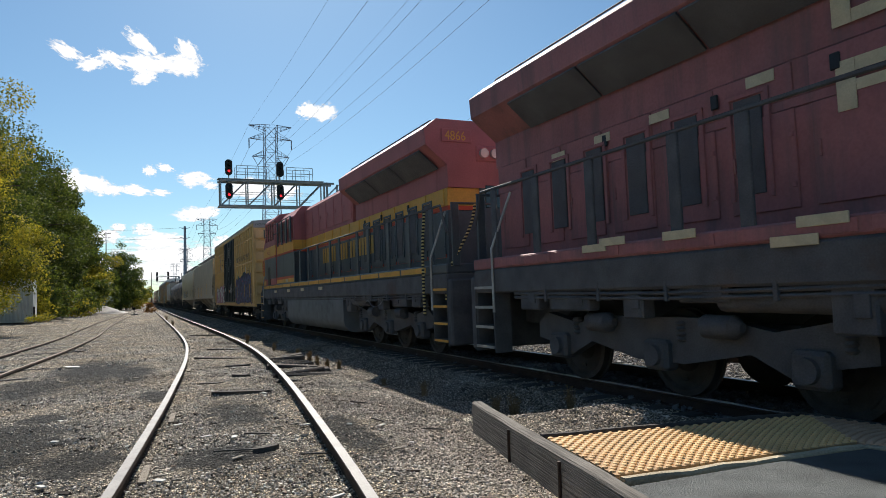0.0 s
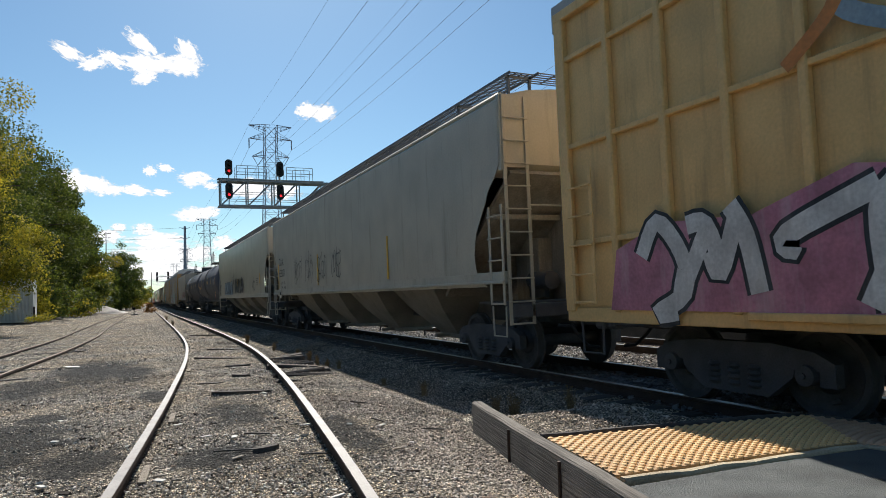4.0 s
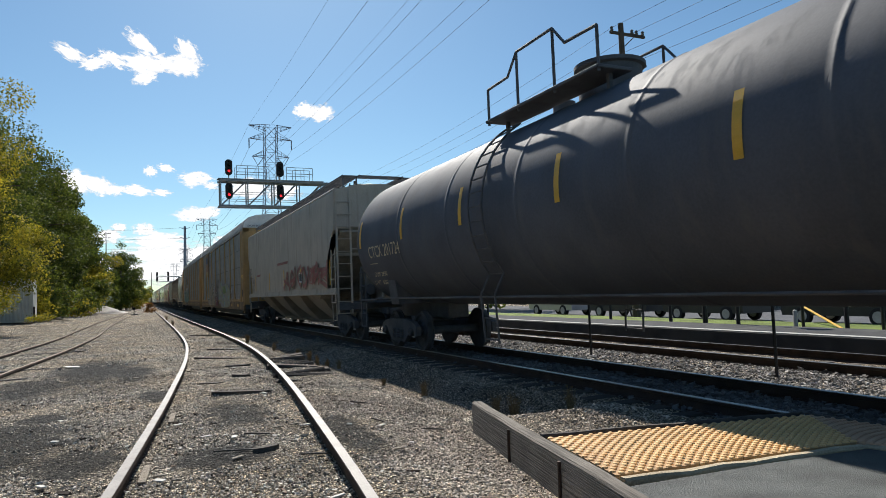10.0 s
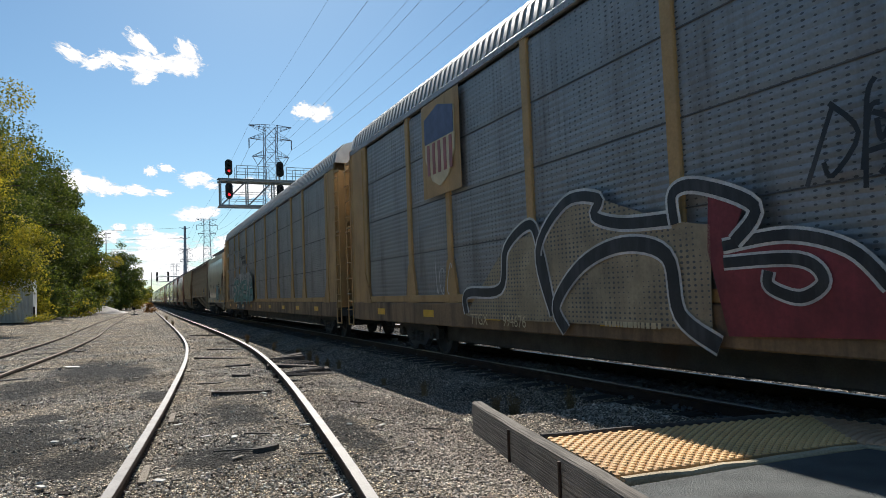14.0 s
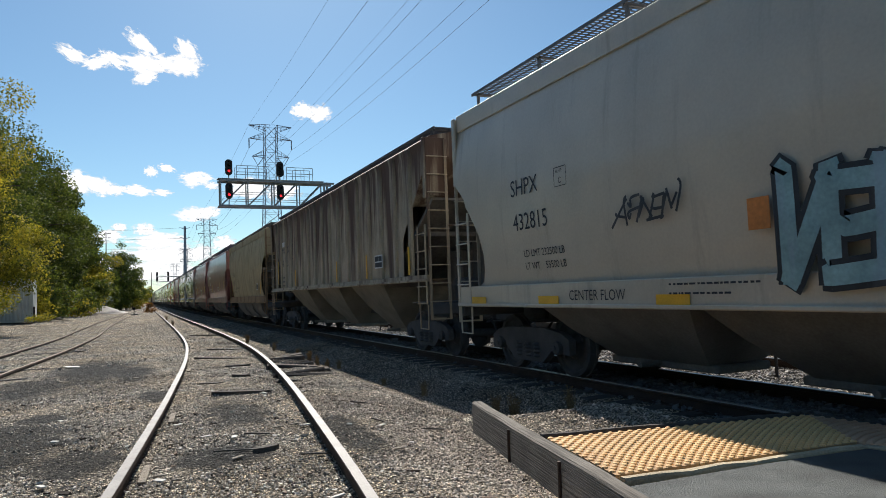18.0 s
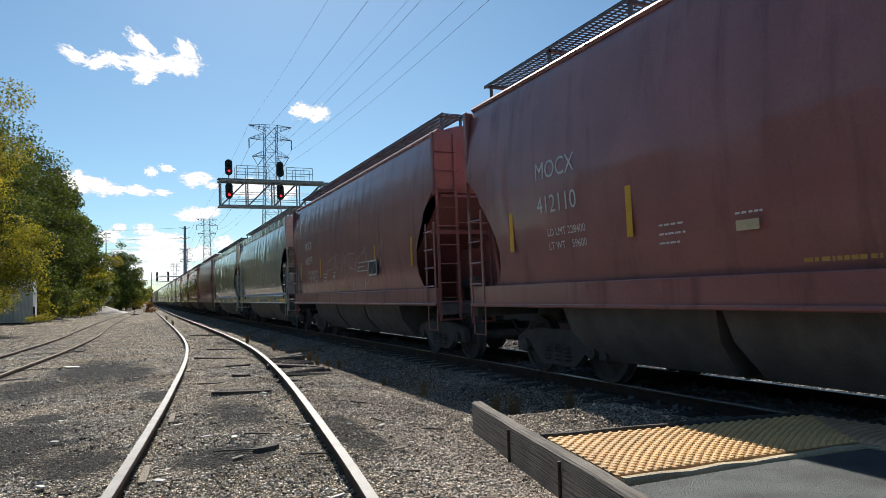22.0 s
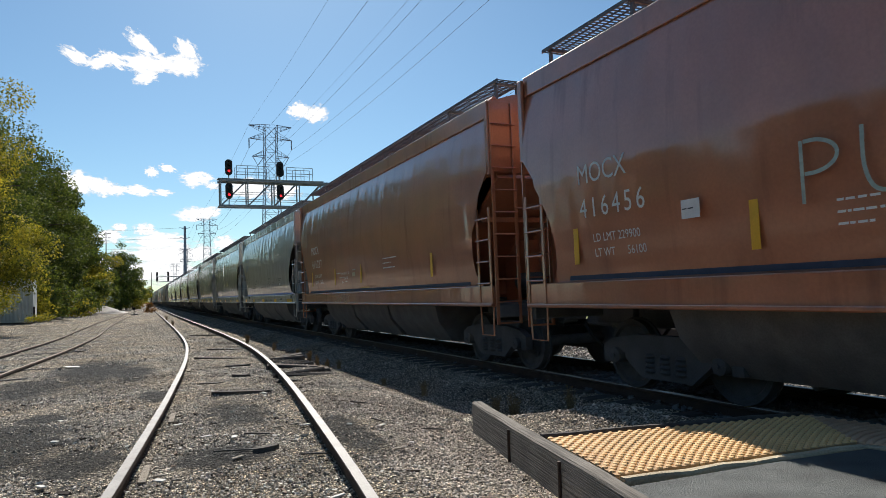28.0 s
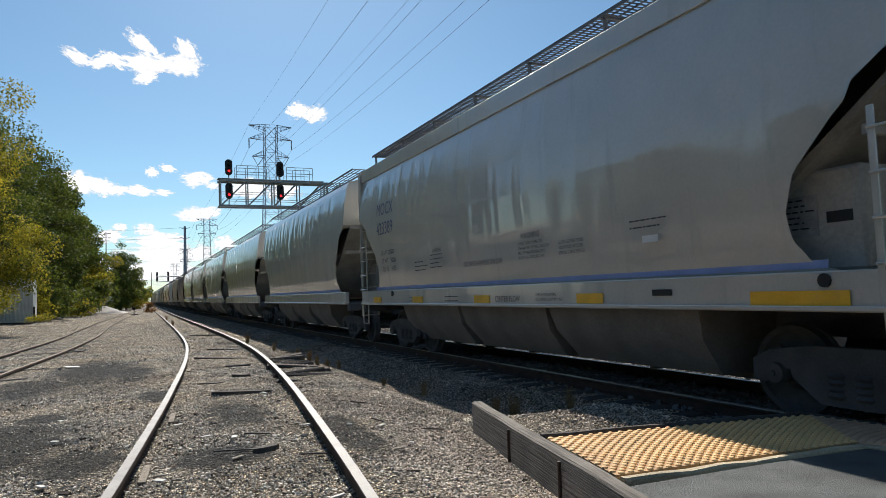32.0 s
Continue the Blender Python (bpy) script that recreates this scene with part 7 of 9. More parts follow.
# ---- tank cars ----
def tank_car(label, y0, y1, mat, initials, number, letter, rungs_at, deck_at, radius=1.645, axis=2.705):
    L, mid = y1 - y0, (y0 + y1) / 2
    car = empty("tank_car", label, "railway car", pose(TRACK, mid, 0), "tank cars of the train")
    CARS.append((car, mid))
    H = L / 2 - 0.75
    c = H - 0.72
    prof = []
    for k in range(15):
        a = k / 14 * math.pi / 2
        prof.append((-c - 0.72 * math.cos(a), radius * math.sin(a)))
    seams = [-c + 2 * c * k / 6 for k in range(1, 6)]
    body = [(p, r) for p, r in prof] + [(-c + 0.12, radius)]
    for sm in seams:
        body += [(sm - 0.09, radius), (sm - 0.03, radius), (sm - 0.015, radius + 0.008), (sm + 0.015, radius + 0.008), (sm + 0.03, radius), (sm + 0.09, radius)]
    body += [(c + 0.21, radius)] + [(-p + 0.33, r) for p, r in prof[::-1]]
    part("tank_shell", M().lathe(body, "y", (0, 0, axis), 48), mat, car, "long cylindrical shell with welded seams")
    for e in (-1, 1):
        part("stub_sill", M().box((0, e * (L / 2 - 1.9), 0.95), (0.55, 3.4, 0.42), 0.03).box((0, e * (L / 2 - 0.55), 1.06), (2.7, 0.12, 0.16), 0.02), m_steel_dark, car)
        part("saddle", M().prism([(-1.2, 1.1), (1.2, 1.1), (1.3, 1.75), (0.8, 1.5), (-0.8, 1.5), (-1.3, 1.75)], "y", e * (L / 2 - 2.6) - 0.25, e * (L / 2 - 2.6) + 0.25), m_steel_dark, car)
        bogie(car, e * (L / 2 - 2.35), True, mid)
        coupler(car, e * L / 2)
        part("head_shield", M().lathe([(0, 0.2), (0.02, radius * 0.55)], "y", (0, e * (H + 0.02) + (0.33 if e > 0 else 0), axis - 0.55), 24), mat, car)
        part("end_handrail", M().tube([(-1.35, e * (L / 2 - 0.5), 1.1), (-1.35, e * (L / 2 - 0.5), 2.1), (1.35, e * (L / 2 - 0.5), 2.1), (1.35, e * (L / 2 - 0.5), 1.1)], 0.022, 6), m_steel_dark, car)
        for s in (-1, 1):
            ladder("corner_ladder", car, m_steel_dark, pose(s * 1.4, e * (L / 2 - 0.75), 0, 0, 0, 0 if s < 0 else 180), 0.5, 2.1, 0.4, 0.36)
            part("platform", M().span((s * 0.7 if s > 0 else -1.45, e * (L / 2 - 1.9), 1.2), (s * 1.45 if s > 0 else -0.7, e * (L / 2 - 0.6), 1.24), 0.005), m_steel_dark, car)
    for s in (-1, 1):
        part("side_pipe", M().tube([(s * 1.46, -H + 1.2, 1.25), (s * 1.46, H - 1.2, 1.25)], 0.022, 6), m_steel_dark, car)
        R = radius + 0.09
        angs = [math.radians(a) for a in range(-38, 66, 8)]
        lad = None
        for w in (-0.24, 0.24):
            lad = part("ladder_stile", M().tube([(s * 1.5, w, 0.5), (s * 1.55, w, 1.3)] + [(s * R * math.cos(a), w, axis + R * math.sin(a)) for a in angs], 0.02, 5), m_steel_dark, car, at=pose(0, rungs_at, 0))
        for x, z in [(R * math.cos(a), axis + R * math.sin(a)) for a in angs] + [(1.51, 0.55), (1.51, 0.9)]:
            part("rung", lambda: M().tube([(0, -0.24, 0), (0, 0.24, 0)], 0.014, 5), m_steel_dark, lad, at=pose(s * x, 0, z), key="tankrung")
    top = axis + radius
    part("top_platform", M().box((-0.85, 0, top + 0.02), (0.6, 3.2, 0.05), 0.01).box((0.85, 0, top + 0.02), (0.6, 3.2, 0.05), 0.01).box((-0.8, 1.4, top - 0.12), (0.06, 0.06, 0.3)).box((-0.8, -1.4, top - 0.12), (0.06, 0.06, 0.3)).box((0.8, 1.4, top - 0.12), (0.06, 0.06, 0.3)).box((0.8, -1.4, top - 0.12), (0.06, 0.06, 0.3)), m_steel_dark, car, at=pose(0, deck_at, 0))
    part("valve_housing", M().lathe([(top - 0.1, 0.5), (top + 0.42, 0.5), (top + 0.44, 0.56), (top + 0.5, 0.56), (top + 0.54, 0.4), (top + 0.55, 0)], "z", (0, -0.45, 0), 24), m_steel_dark, car, "round manway housing", pose(0, deck_at, 0))
    part("valve", M().lathe([(top - 0.05, 0.2), (top + 0.25, 0.2), (top + 0.27, 0.0)], "z", (0, 0.8, 0), 14), m_steel_dark, car, at=pose(0, deck_at, 0))
    for s in (-1, 1):
        rl = M()
        for y in (-1.55, -0.5, 0.55, 1.55):
            rl.tube([(s * 1.1, y, top - 0.05), (s * 1.1, y, top + (0.95 if abs(y) < 1 else 0.6))], 0.024, 6)
        rl.tube([(s * 1.1, -1.55, top + 0.6), (s * 1.1, -0.8, top + 0.62), (s * 1.1, -0.5, top + 0.95), (s * 1.1, 0.55, top + 0.95), (s * 1.1, 0.85, top + 0.62), (s * 1.1, 1.55, top + 0.6)], 0.024, 6)
        part("handrail", rl, m_steel_dark, car, at=pose(0, deck_at, 0))
    for y in (7.7, 4.8, 1.9, -1.1, -4.1, -7.0):
        m = M()
        for k in range(6):
            a0, a1 = radians(-6 + k * 4), radians(-2 + k * 4)
            q = radius + 0.008
            m.poly([(-q * math.cos(a0), y - 0.06, axis + q * math.sin(a0)), (-q * math.cos(a0), y + 0.06, axis + q * math.sin(a0)), (-q * math.cos(a1), y + 0.06, axis + q * math.sin(a1)), (-q * math.cos(a1), y - 0.06, axis + q * math.sin(a1))])
        part("reflector", m, m_yellow, car)
    x = -radius - 0.012
    text(car, initials + " " + number, x + 0.02, H - (1.12 if letter is m_yellow else 1.29), axis - 0.46, 0.40, letter, tilt=-10)
    if letter is m_yellow:
        # the same marks on the dished head
        TEXTS.append((car, initials, ("head", -0.8, -8.145, 3.4, -12), 0, 0, 0.17, letter, "", 1.0, 0))
        TEXTS.append((car, number, ("head", -0.33, -8.24, 3.4, -2), 0, 0, 0.17, letter, "", 1.0, 0))
        for z, a, b in ((3.22, -0.5, 0.0), (3.11, -0.4, 0.05), (3.0, -0.45, -0.1), (2.9, -0.45, 0.1)):
            part("small_print", M().span((a, -8.292, z - 0.018), (b, -8.28, z + 0.018)), letter, car)["kind"] = "stuff"
    else:
        bars(car, x + 0.12, -H + 0.55, axis + 0.1, 4, 0.5, 0.07, 0.06, letter)
    bars(car, x + 0.05, H - 1.27, axis - 0.6, 1, 0.6, 0.035, 0.03, letter)
    if letter is m_yellow:
        bars(car, x + 0.1, H - 1.27, axis - 0.78, 2, 0.95, 0.045, 0.085, m_white)
        PY = 6.16 + way(9) - mid
        for a, b, c, d in ((-0.127, 0.127, 2.57, 2.58), (-0.127, 0.127, 2.305, 2.315), (-0.127, -0.117, 2.315, 2.57), (0.117, 0.127, 2.315, 2.57)):
            rect(car, "plate_border", x + 0.005, PY + a, PY + b, c, d, m_yellow, depth=0.004)
        text(car, "PLATE", x, PY + 0.07, 2.5, 0.05, m_yellow)
        text(car, "C", x, PY + 0.035, 2.4, 0.1, m_yellow)
    if letter is m_yellow:
        part("hazard_placard", M().prism([(-6.71, 1.8), (-6.53, 1.61), (-6.71, 1.42), (-6.89, 1.61)], "x", -1.545, -1.535), gf_placard, car, "red diamond placard with white number panel")
        rect(car, "number_panel", -1.547, -6.82, -6.6, 1.56, 1.66, m_white)
        rect(car, "placard_panel", x + 0.005, -6.75, -5.75, 2.42, 2.88, m_board, "pale printed notice panel")
        bars(car, x, -5.8, 2.84, 6, 0.95, 0.05, 0.025, m_black)
        rect(car, "notice", x + 0.006, -1.5, -0.85, 2.6, 2.86, m_yellow)
        text(car, "3475", -1.556, -6.605, 1.568, 0.105, m_black)
        text(car, "3", -1.55, -6.69, 1.46, 0.07, m_white)
        bars(car, -1.5, -6.0, 1.9, 2, 0.6, 0.1, 0.06, m_yellow)
    else:
        text(car, "LD LMT 209500", x + 0.08, H - 1.52, axis - 0.92, 0.15, letter, tilt=-16)
        text(car, "LT WT    53500", x + 0.1, H - 1.52, axis - 1.12, 0.15, letter, tilt=-18)
    return car


tank_car("black tank car with yellow lettering and reflectors", 95.6, 113.7, m_tank, "UTLX", "250063", m_yellow, 0.1, -0.6)
tank_car("dusty black tank car with white lettering", 113.7, 131.8, m_tank2, "CTCX", "201724", m_creamlet, 1.15, 0.1)

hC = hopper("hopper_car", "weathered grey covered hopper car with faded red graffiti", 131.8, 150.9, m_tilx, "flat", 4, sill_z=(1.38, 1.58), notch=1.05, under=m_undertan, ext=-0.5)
marks(hC, "flat", 8.2, 2.55, "TILX", "517623", m_black, 0.42)
upright_reflectors(hC, "flat", (8.6, 6.4, 2.6, -0.6, -3.6, -7.6), 2.05, 0.75)
glyphs(hC, -1.59, -0.8, 1.7, 2.3, "ASKOMRE", 0.92, 0.12, gf_pinkred, gf_tan, 0.05, 0.05, 31, 1.0, wild=0.2)
scrawl(hC, -1.6, -5.0, -7.0, 1.75, 2.2, gf_pinkred, 121, 4, 0.05)
bars(hC, -1.59, 5.9, 2.45, 1, 1.3, 0.2, 0.06, gf_pinkred)
bars(hC, -1.59, 0.6, 2.75, 1, 2.6, 0.24, 0.06, gf_pinkred)
scrawl(hC, -1.59, 7.2, 6.5, 1.7, 2.2, gf_black, 133, 3, 0.035)
rect(hC, "notice", -1.59, -3.9, -3.45, 1.85, 2.2, m_white)
rect(hC, "notice", -1.595, -3.85, -3.5, 1.9, 2.15, m_black)


# ---- autoracks ----
def autorack(label, y0, y1, seed, shield):
    L, mid = y1 - y0, (y0 + y1) / 2
    car = empty("autorack_car", label, "railway car", pose(TRACK, mid, 0), "autorack cars of the train")
    CARS.append((car, mid))
    E = L / 2 - 0.85
    posts = [-9.15, -7.2, -4.4, -1.5, 1.5, 4.4, 7.2, 9.15]
    part("deck", M().span((-1.5, -E, 0.75), (1.5, E, 1.0), 0.02).box((0, 0, 0.75), (0.8, L - 1.6, 0.4), 0.03), m_steel_dark, car)
    part("underframe", M().span((-0.85, -L / 2 + 5.0, 0.32), (0.85, L / 2 - 5.0, 0.74), 0.03), m_steel_dark, car)
    roof = [(-1.58, 5.2), (-1.5, 5.55), (-1.25, 5.82), (-0.8, 5.97), (0, 6.03), (0.8, 5.97), (1.25, 5.82), (1.5, 5.55), (1.58, 5.2)]
    part("roof", M().prism(roof, "y", -E, E), m_roofw, car, "ribbed white metal roof")
    rib = M().prism([(x * 1.012, z + 0.025) for x, z in roof] + [(x * 0.99, z - 0.02) for x, z in roof[::-1]], "y", -0.05, 0.05)
    for i in range(120):
        part("roof_rib", rib, m_roofw, car, at=pose(0, -E + 0.2 + i * (2 * E - 0.4) / 119, 0), key="rackroofrib")
    ys = [-E + 1.2] + posts + [E - 1.2]
    for s in (-1, 1):
        part("side_sill", M().span((s * 1.56 - 0.06, -E, 0.72), (s * 1.56 + 0.06, E, 1.16), 0.02), m_racksill, car, "worn yellow side sill")
        part("top_chord", M().span((s * 1.57 - 0.04, -E, 5.1), (s * 1.57 + 0.04, E, 5.22), 0.01), m_rackp, car)
        for i, y in enumerate(posts):
            part("side_post", lambda: M().box((0, 0, 3.13), (0.09, 0.19, 3.95), 0.015).prism([(-0.32, 1.12), (0.32, 1.12), (0.12, 1.95), (-0.12, 1.95)], "x", -0.05, 0.03), m_racky, car, at=pose(s * 1.55, y, 0, 0, 0, 0 if s < 0 else 180), key="rackpost")
        for a, b in zip(ys, ys[1:]):
            w = b - a - 0.16
            def panel():
                m = M()
                n = 4
                h = (5.08 - 1.2) / n
                prof = []
                for k in range(n):
                    z0 = 1.2 + k * h
                    for j in range(10):
                        zz, step = z0 + 0.03 + j * (h - 0.06) / 10, (h - 0.06) / 10
                        prof += [(0.0, zz), (-0.009, zz + 0.03), (-0.009, zz + step - 0.035), (0.0, zz + step - 0.006)]
                prof += [(0.03, 5.08), (0.03, 1.2)]
                m.prism(prof, "y", -w / 2, w / 2)
                return m
            scr = part("side_screen", panel, m_rackp, car, at=pose(s * 1.545, (a + b) / 2, 0, 0, 0, 0 if s < 0 else 180), key=("screen", round(w, 2)))
            for k in range(1, 4):
                part("seam_bar", lambda: M().box((-0.008, 0, 0), (0.016, w, 0.016)), m_grille, scr, at=pose(0, 0, 1.2 + k * 0.97), key=("seam", round(w, 2)))
            part("lower_rail", lambda: M().box((-0.03, 0, 1.24), (0.06, w, 0.14), 0.01), m_racky, scr, key=("screenrail", round(w, 2)))
    for e in (-1, 1):
        part("end_frame", M().span((-1.6, e * E - 0.1, 1.0), (-1.25, e * E + 0.1, 5.25), 0.02).span((1.25, e * E - 0.1, 1.0), (1.6, e * E + 0.1, 5.25), 0.02).span((-1.6, e * E - 0.1, 5.0), (1.6, e * E + 0.1, 5.25), 0.02), m_racky, car)
        for s in (-1, 1):
            d = part("end_door", M().prism([(s * 0.02, e * (E + 0.1)), (s * 1.3, e * (E + 0.02)), (s * 1.3, e * (E - 0.03)), (s * 0.02, e * (E + 0.04))], "z", 1.02, 5.0), m_racky, car, "yellow folding end door")
            for k in range(4):
                part("door_rib", lambda: M().box((0, 0, 0), (1.2, 0.05, 0.08), 0.01), m_racky, d, at=pose(s * 0.66, e * (E + 0.09), 1.5 + k), key="rdoorrib")
            part("corner_panel", M().span((s * 1.56 - 0.03, e * E - 1.2 if e > 0 else e * E, 1.1), (s * 1.56 + 0.03, e * E if e > 0 else e * E + 1.2, 5.15), 0.01), m_racky, car)
            part("panel_fold", lambda: M().box((0, 0, 3.1), (0.05, 0.12, 3.9), 0.02).prism([(-0.1, 1.15), (0.5, 1.15), (0.06, 1.9), (-0.06, 1.9)], "x", -0.03, 0.03), m_racky, car, at=pose(s * 1.59, e * (E - 0.95), 0, 0, 0, 0 if e < 0 else 180), key="panelfold")
            ladder("ladder", car, m_racky, pose(s * 1.62, e * (E + 0.28), 0, 0, 0, 0 if s < 0 else 180), 0.55, 5.0, 0.42, 0.42)
            for z in (1.2, 3.2, 4.95):
                part("ladder_bracket", lambda: M().box((0, 0, 0), (0.06, 0.5, 0.06)), m_racky, car, at=pose(s * 1.58, e * (E + 0.2), z), key="rbracket")
        part("roof_end", M().prism(roof + [(1.58, 5.0), (-1.58, 5.0)], "y", e * E - 0.02, e * (E + 0.06)), m_white, car, "white end panel of the roof")
        part("draft_sill", M().box((0, e * (L / 2 - 0.9), 0.9), (0.6, 1.6, 0.35), 0.03), m_steel_dark, car)
        bogie(car, e * (L / 2 - 3.9), True, mid)
        coupler(car, e * L / 2)
    reflectors(car, -1.63, (-11, -8.2, -5.6, -2.6, 0, 2.6, 5.6, 8.2, 11), 0.95, 0.5, 0.14)
    return car


r1 = autorack("autorack car with grey corrugated screens and yellow posts", 150.9, 179.0, 1, False)
TEXTS.append((r1, "EXCESS HEIGHT CAR", ("end", -1.35, -13.32, 5.3), 0, 0, 0.15, m_black, "", 1.0, 0))
gx = -1.66
patch(r1, "graffiti", gx, [(-1.45, 1.5), (-1.6, 1.95), (-2.3, 2.45), (-2.6, 2.5), (-3.4, 2.2), (-3.75, 2.3), (-5.4, 2.35), (-6.6, 2.2), (-7.6, 1.9), (-7.7, 0.95), (-6.2, 0.8), (-2.9, 0.76), (-2.2, 1.1), (-1.9, 1.3)], gf_olive, 0.003, "olive, violet and pale blue graffiti letters")
patch(r1, "graffiti", gx - 0.004, [(-3.8, 2.12), (-5.3, 2.2), (-5.5, 1.75), (-4.3, 1.68), (-3.7, 1.8)], gf_leafy, 0.003)
for y0, z0, r in ((-1.55, 1.85, 0.22), (-1.5, 1.4, 0.25), (-2.4, 2.5, 0.2), (-3.2, 2.35, 0.22), (-4.3, 1.5, 0.32), (-4.6, 1.05, 0.3), (-6.0, 1.9, 0.3), (-6.9, 1.4, 0.35), (-1.9, 1.1, 0.2)):
    patch(r1, "graffiti", gx - 0.006, blob(y0 - r, y0 + r, z0 - r * 0.6, z0 + r * 0.6, 11, int(-y0 * 20), 0.4), gf_aqua, 0.003)
for st in ([(-1.7, 2.0), (-2.0, 1.75), (-2.4, 1.6), (-3.0, 1.2), (-3.3, 0.85)], [(-2.3, 2.4), (-2.6, 2.1), (-3.1, 1.95), (-3.8, 1.7), (-4.2, 1.75)], [(-2.6, 1.45), (-3.2, 1.45), (-3.9, 1.25), (-4.3, 1.35)], [(-2.0, 1.2), (-2.6, 1.05), (-3.6, 0.95), (-4.6, 0.85)], [(-3.5, 2.25), (-4.4, 2.3), (-5.5, 2.3)], [(-5.5, 2.2), (-5.7, 1.6), (-5.4, 1.0)], [(-6.2, 2.1), (-6.5, 1.5), (-7.2, 1.2)], [(-4.4, 1.6), (-5.0, 1.5), (-5.8, 1.4), (-6.4, 1.0)]):
    brush(r1, gx - 0.01, st, 0.12, gf_violet)
for st in ([(-2.2, 2.25), (-2.7, 1.85), (-3.3, 1.7)], [(-4.4, 2.0), (-4.7, 2.05), (-4.8, 1.9)]):
    brush(r1, gx - 0.014, st, 0.07, gf_mint)
rect(r1, "notice", -1.612, -13.08, -12.56, 2.4, 2.66, m_yellow, "yellow warning sign with black border")
text(r1, "THIS CAR", -1.618, -12.67, 2.55, 0.085, m_black)
text(r1, "EXCESS HEIGHT", -1.618, -12.6, 2.44, 0.085, m_black)
brush(r1, -1.612, [(-12.58, 3.55), (-13.06, 3.55), (-13.06, 3.05), (-12.58, 3.05), (-12.58, 3.55)], 0.018, m_black, smooth=False, name="table_border")
for y, n in ((-12.61, 0.14), (-12.8, 0.2)):
    bars(r1, -1.612, y, 3.5, 5, n, 0.06, 0.03, m_black)
patch(r1, "jack_recess", -1.612, loop(-12.78, 1.62, 0.13, 0.2), m_sigblack, 0.01, "dark worn recess at the corner")
for k in range(3):
    scrawl(r1, gx, -10.95 - k * 0.3, -11.25 - k * 0.3, 1.3, 1.7 - 0.1 * k, gf_chalk, 150 + k, 2, 0.016)
glyphs(r1, gx, -7.8, 1.65, 1.95, "SRS", 0.3, 0.03, gf_chalk, None, 0, 0.05, 3, wild=0.22)
glyphs(r1, gx, -8.0, 1.2, 1.5, "OACS", 0.28, 0.03, gf_chalk, None, 0, 0.05, 4, wild=0.22)
# a tall tan and red piece with black strokes edged in white
patch(r1, "graffiti", gx, [(6.5, 0.95), (5.1, 2.0), (4.0, 2.25), (3.1, 2.6), (2.7, 2.45), (1.6, 2.06), (1.0, 1.95), (1.05, 0.9), (6.1, 0.9)], gf_tan, 0.003, "tan graffiti letters edged in black and white")
patch(r1, "graffiti", gx, [(1.0, 2.25), (0.6, 2.06), (0.75, 1.76), (0.0, 1.75), (-0.5, 1.56), (-0.75, 1.3), (-0.75, 0.9), (0.85, 0.85), (1.05, 1.7)], gf_red, 0.003, "dark red graffiti letter")
brush(r1, gx - 0.006, [(6.45, 0.98), (6.4, 1.32), (5.24, 1.38), (5.0, 2.0), (4.3, 2.3), (4.05, 1.9), (3.8, 1.0)], 0.14, gf_black, gf_white, 0.07)
brush(r1, gx - 0.012, [(3.8, 1.0), (4.1, 1.9), (3.4, 2.5), (2.7, 2.45), (2.8, 2.25), (2.3, 2.1), (1.5, 2.06)], 0.13, gf_black, gf_white, 0.07)
brush(r1, gx - 0.018, [(3.5, 0.8), (3.7, 1.15), (3.1, 1.65), (2.3, 1.85), (1.6, 1.68), (1.45, 1.05), (0.95, 0.75)], 0.17, gf_black, gf_white, 0.06)
brush(r1, gx - 0.02, [(1.45, 2.0), (1.45, 2.33), (1.1, 2.36), (0.45, 2.06), (0.7, 1.75)], 0.12, gf_black, gf_white, 0.07)
brush(r1, gx - 0.012, [(0.85, 1.72), (0.15, 1.77), (-0.4, 1.61), (-0.7, 1.3)], 0.1, gf_black, gf_white, 0.06)
brush(r1, gx - 0.012, [(0.85, 1.56), (0.05, 1.55), (-0.17, 1.36), (0.05, 1.22), (0.35, 1.32), (0.35, 1.46)], 0.1, gf_black, gf_white, 0.05)
scrawl(r1, gx, 7.9, 7.0, 1.3, 1.9, gf_chalk, 155, 3, 0.03)
for k in range(3):
    scrawl(r1, gx, 0.0 - k * 0.5, -0.5 - k * 0.5, 2.1, 2.7, gf_black, 195 + k, 2, 0.06)
text(r1, "TTGX", -1.672, 6.3, 0.8, 0.26, m_creamlet)
text(r1, "994676", -1.672, 5.2, 0.8, 0.26, m_creamlet)
bars(r1, -1.672, 2.7, 0.95, 1, 1.2, 0.16, 0.1, m_creamlet)
rect(r1, "emblem_panel", -1.63, 6.5, 8.2, 3.2, 5.06, m_racky, "tan panel behind the shield")
part("shield", M().prism([(8.0, 4.75), (8.0, 3.95), (7.7, 3.5), (7.35, 3.36), (7.0, 3.5), (6.7, 3.95), (6.7, 4.75), (7.35, 4.92)], "x", -1.66, -1.636), m_creamlet, r1, "faded striped shield emblem")
part("shield_field", M().prism([(8.0, 4.75), (8.0, 4.25), (6.7, 4.25), (6.7, 4.75), (7.35, 4.92)], "x", -1.668, -1.661), m_blueletter, r1)
for k in range(5):
    part("shield_stripe", M().span((-1.668, 6.78 + k * 0.25, 3.62), (-1.661, 6.9 + k * 0.25, 4.22)), gf_pinkred, r1)
r2 = autorack("autorack car with grey perforated screens and white and teal graffiti", 179.0, 207.5, 2, True)
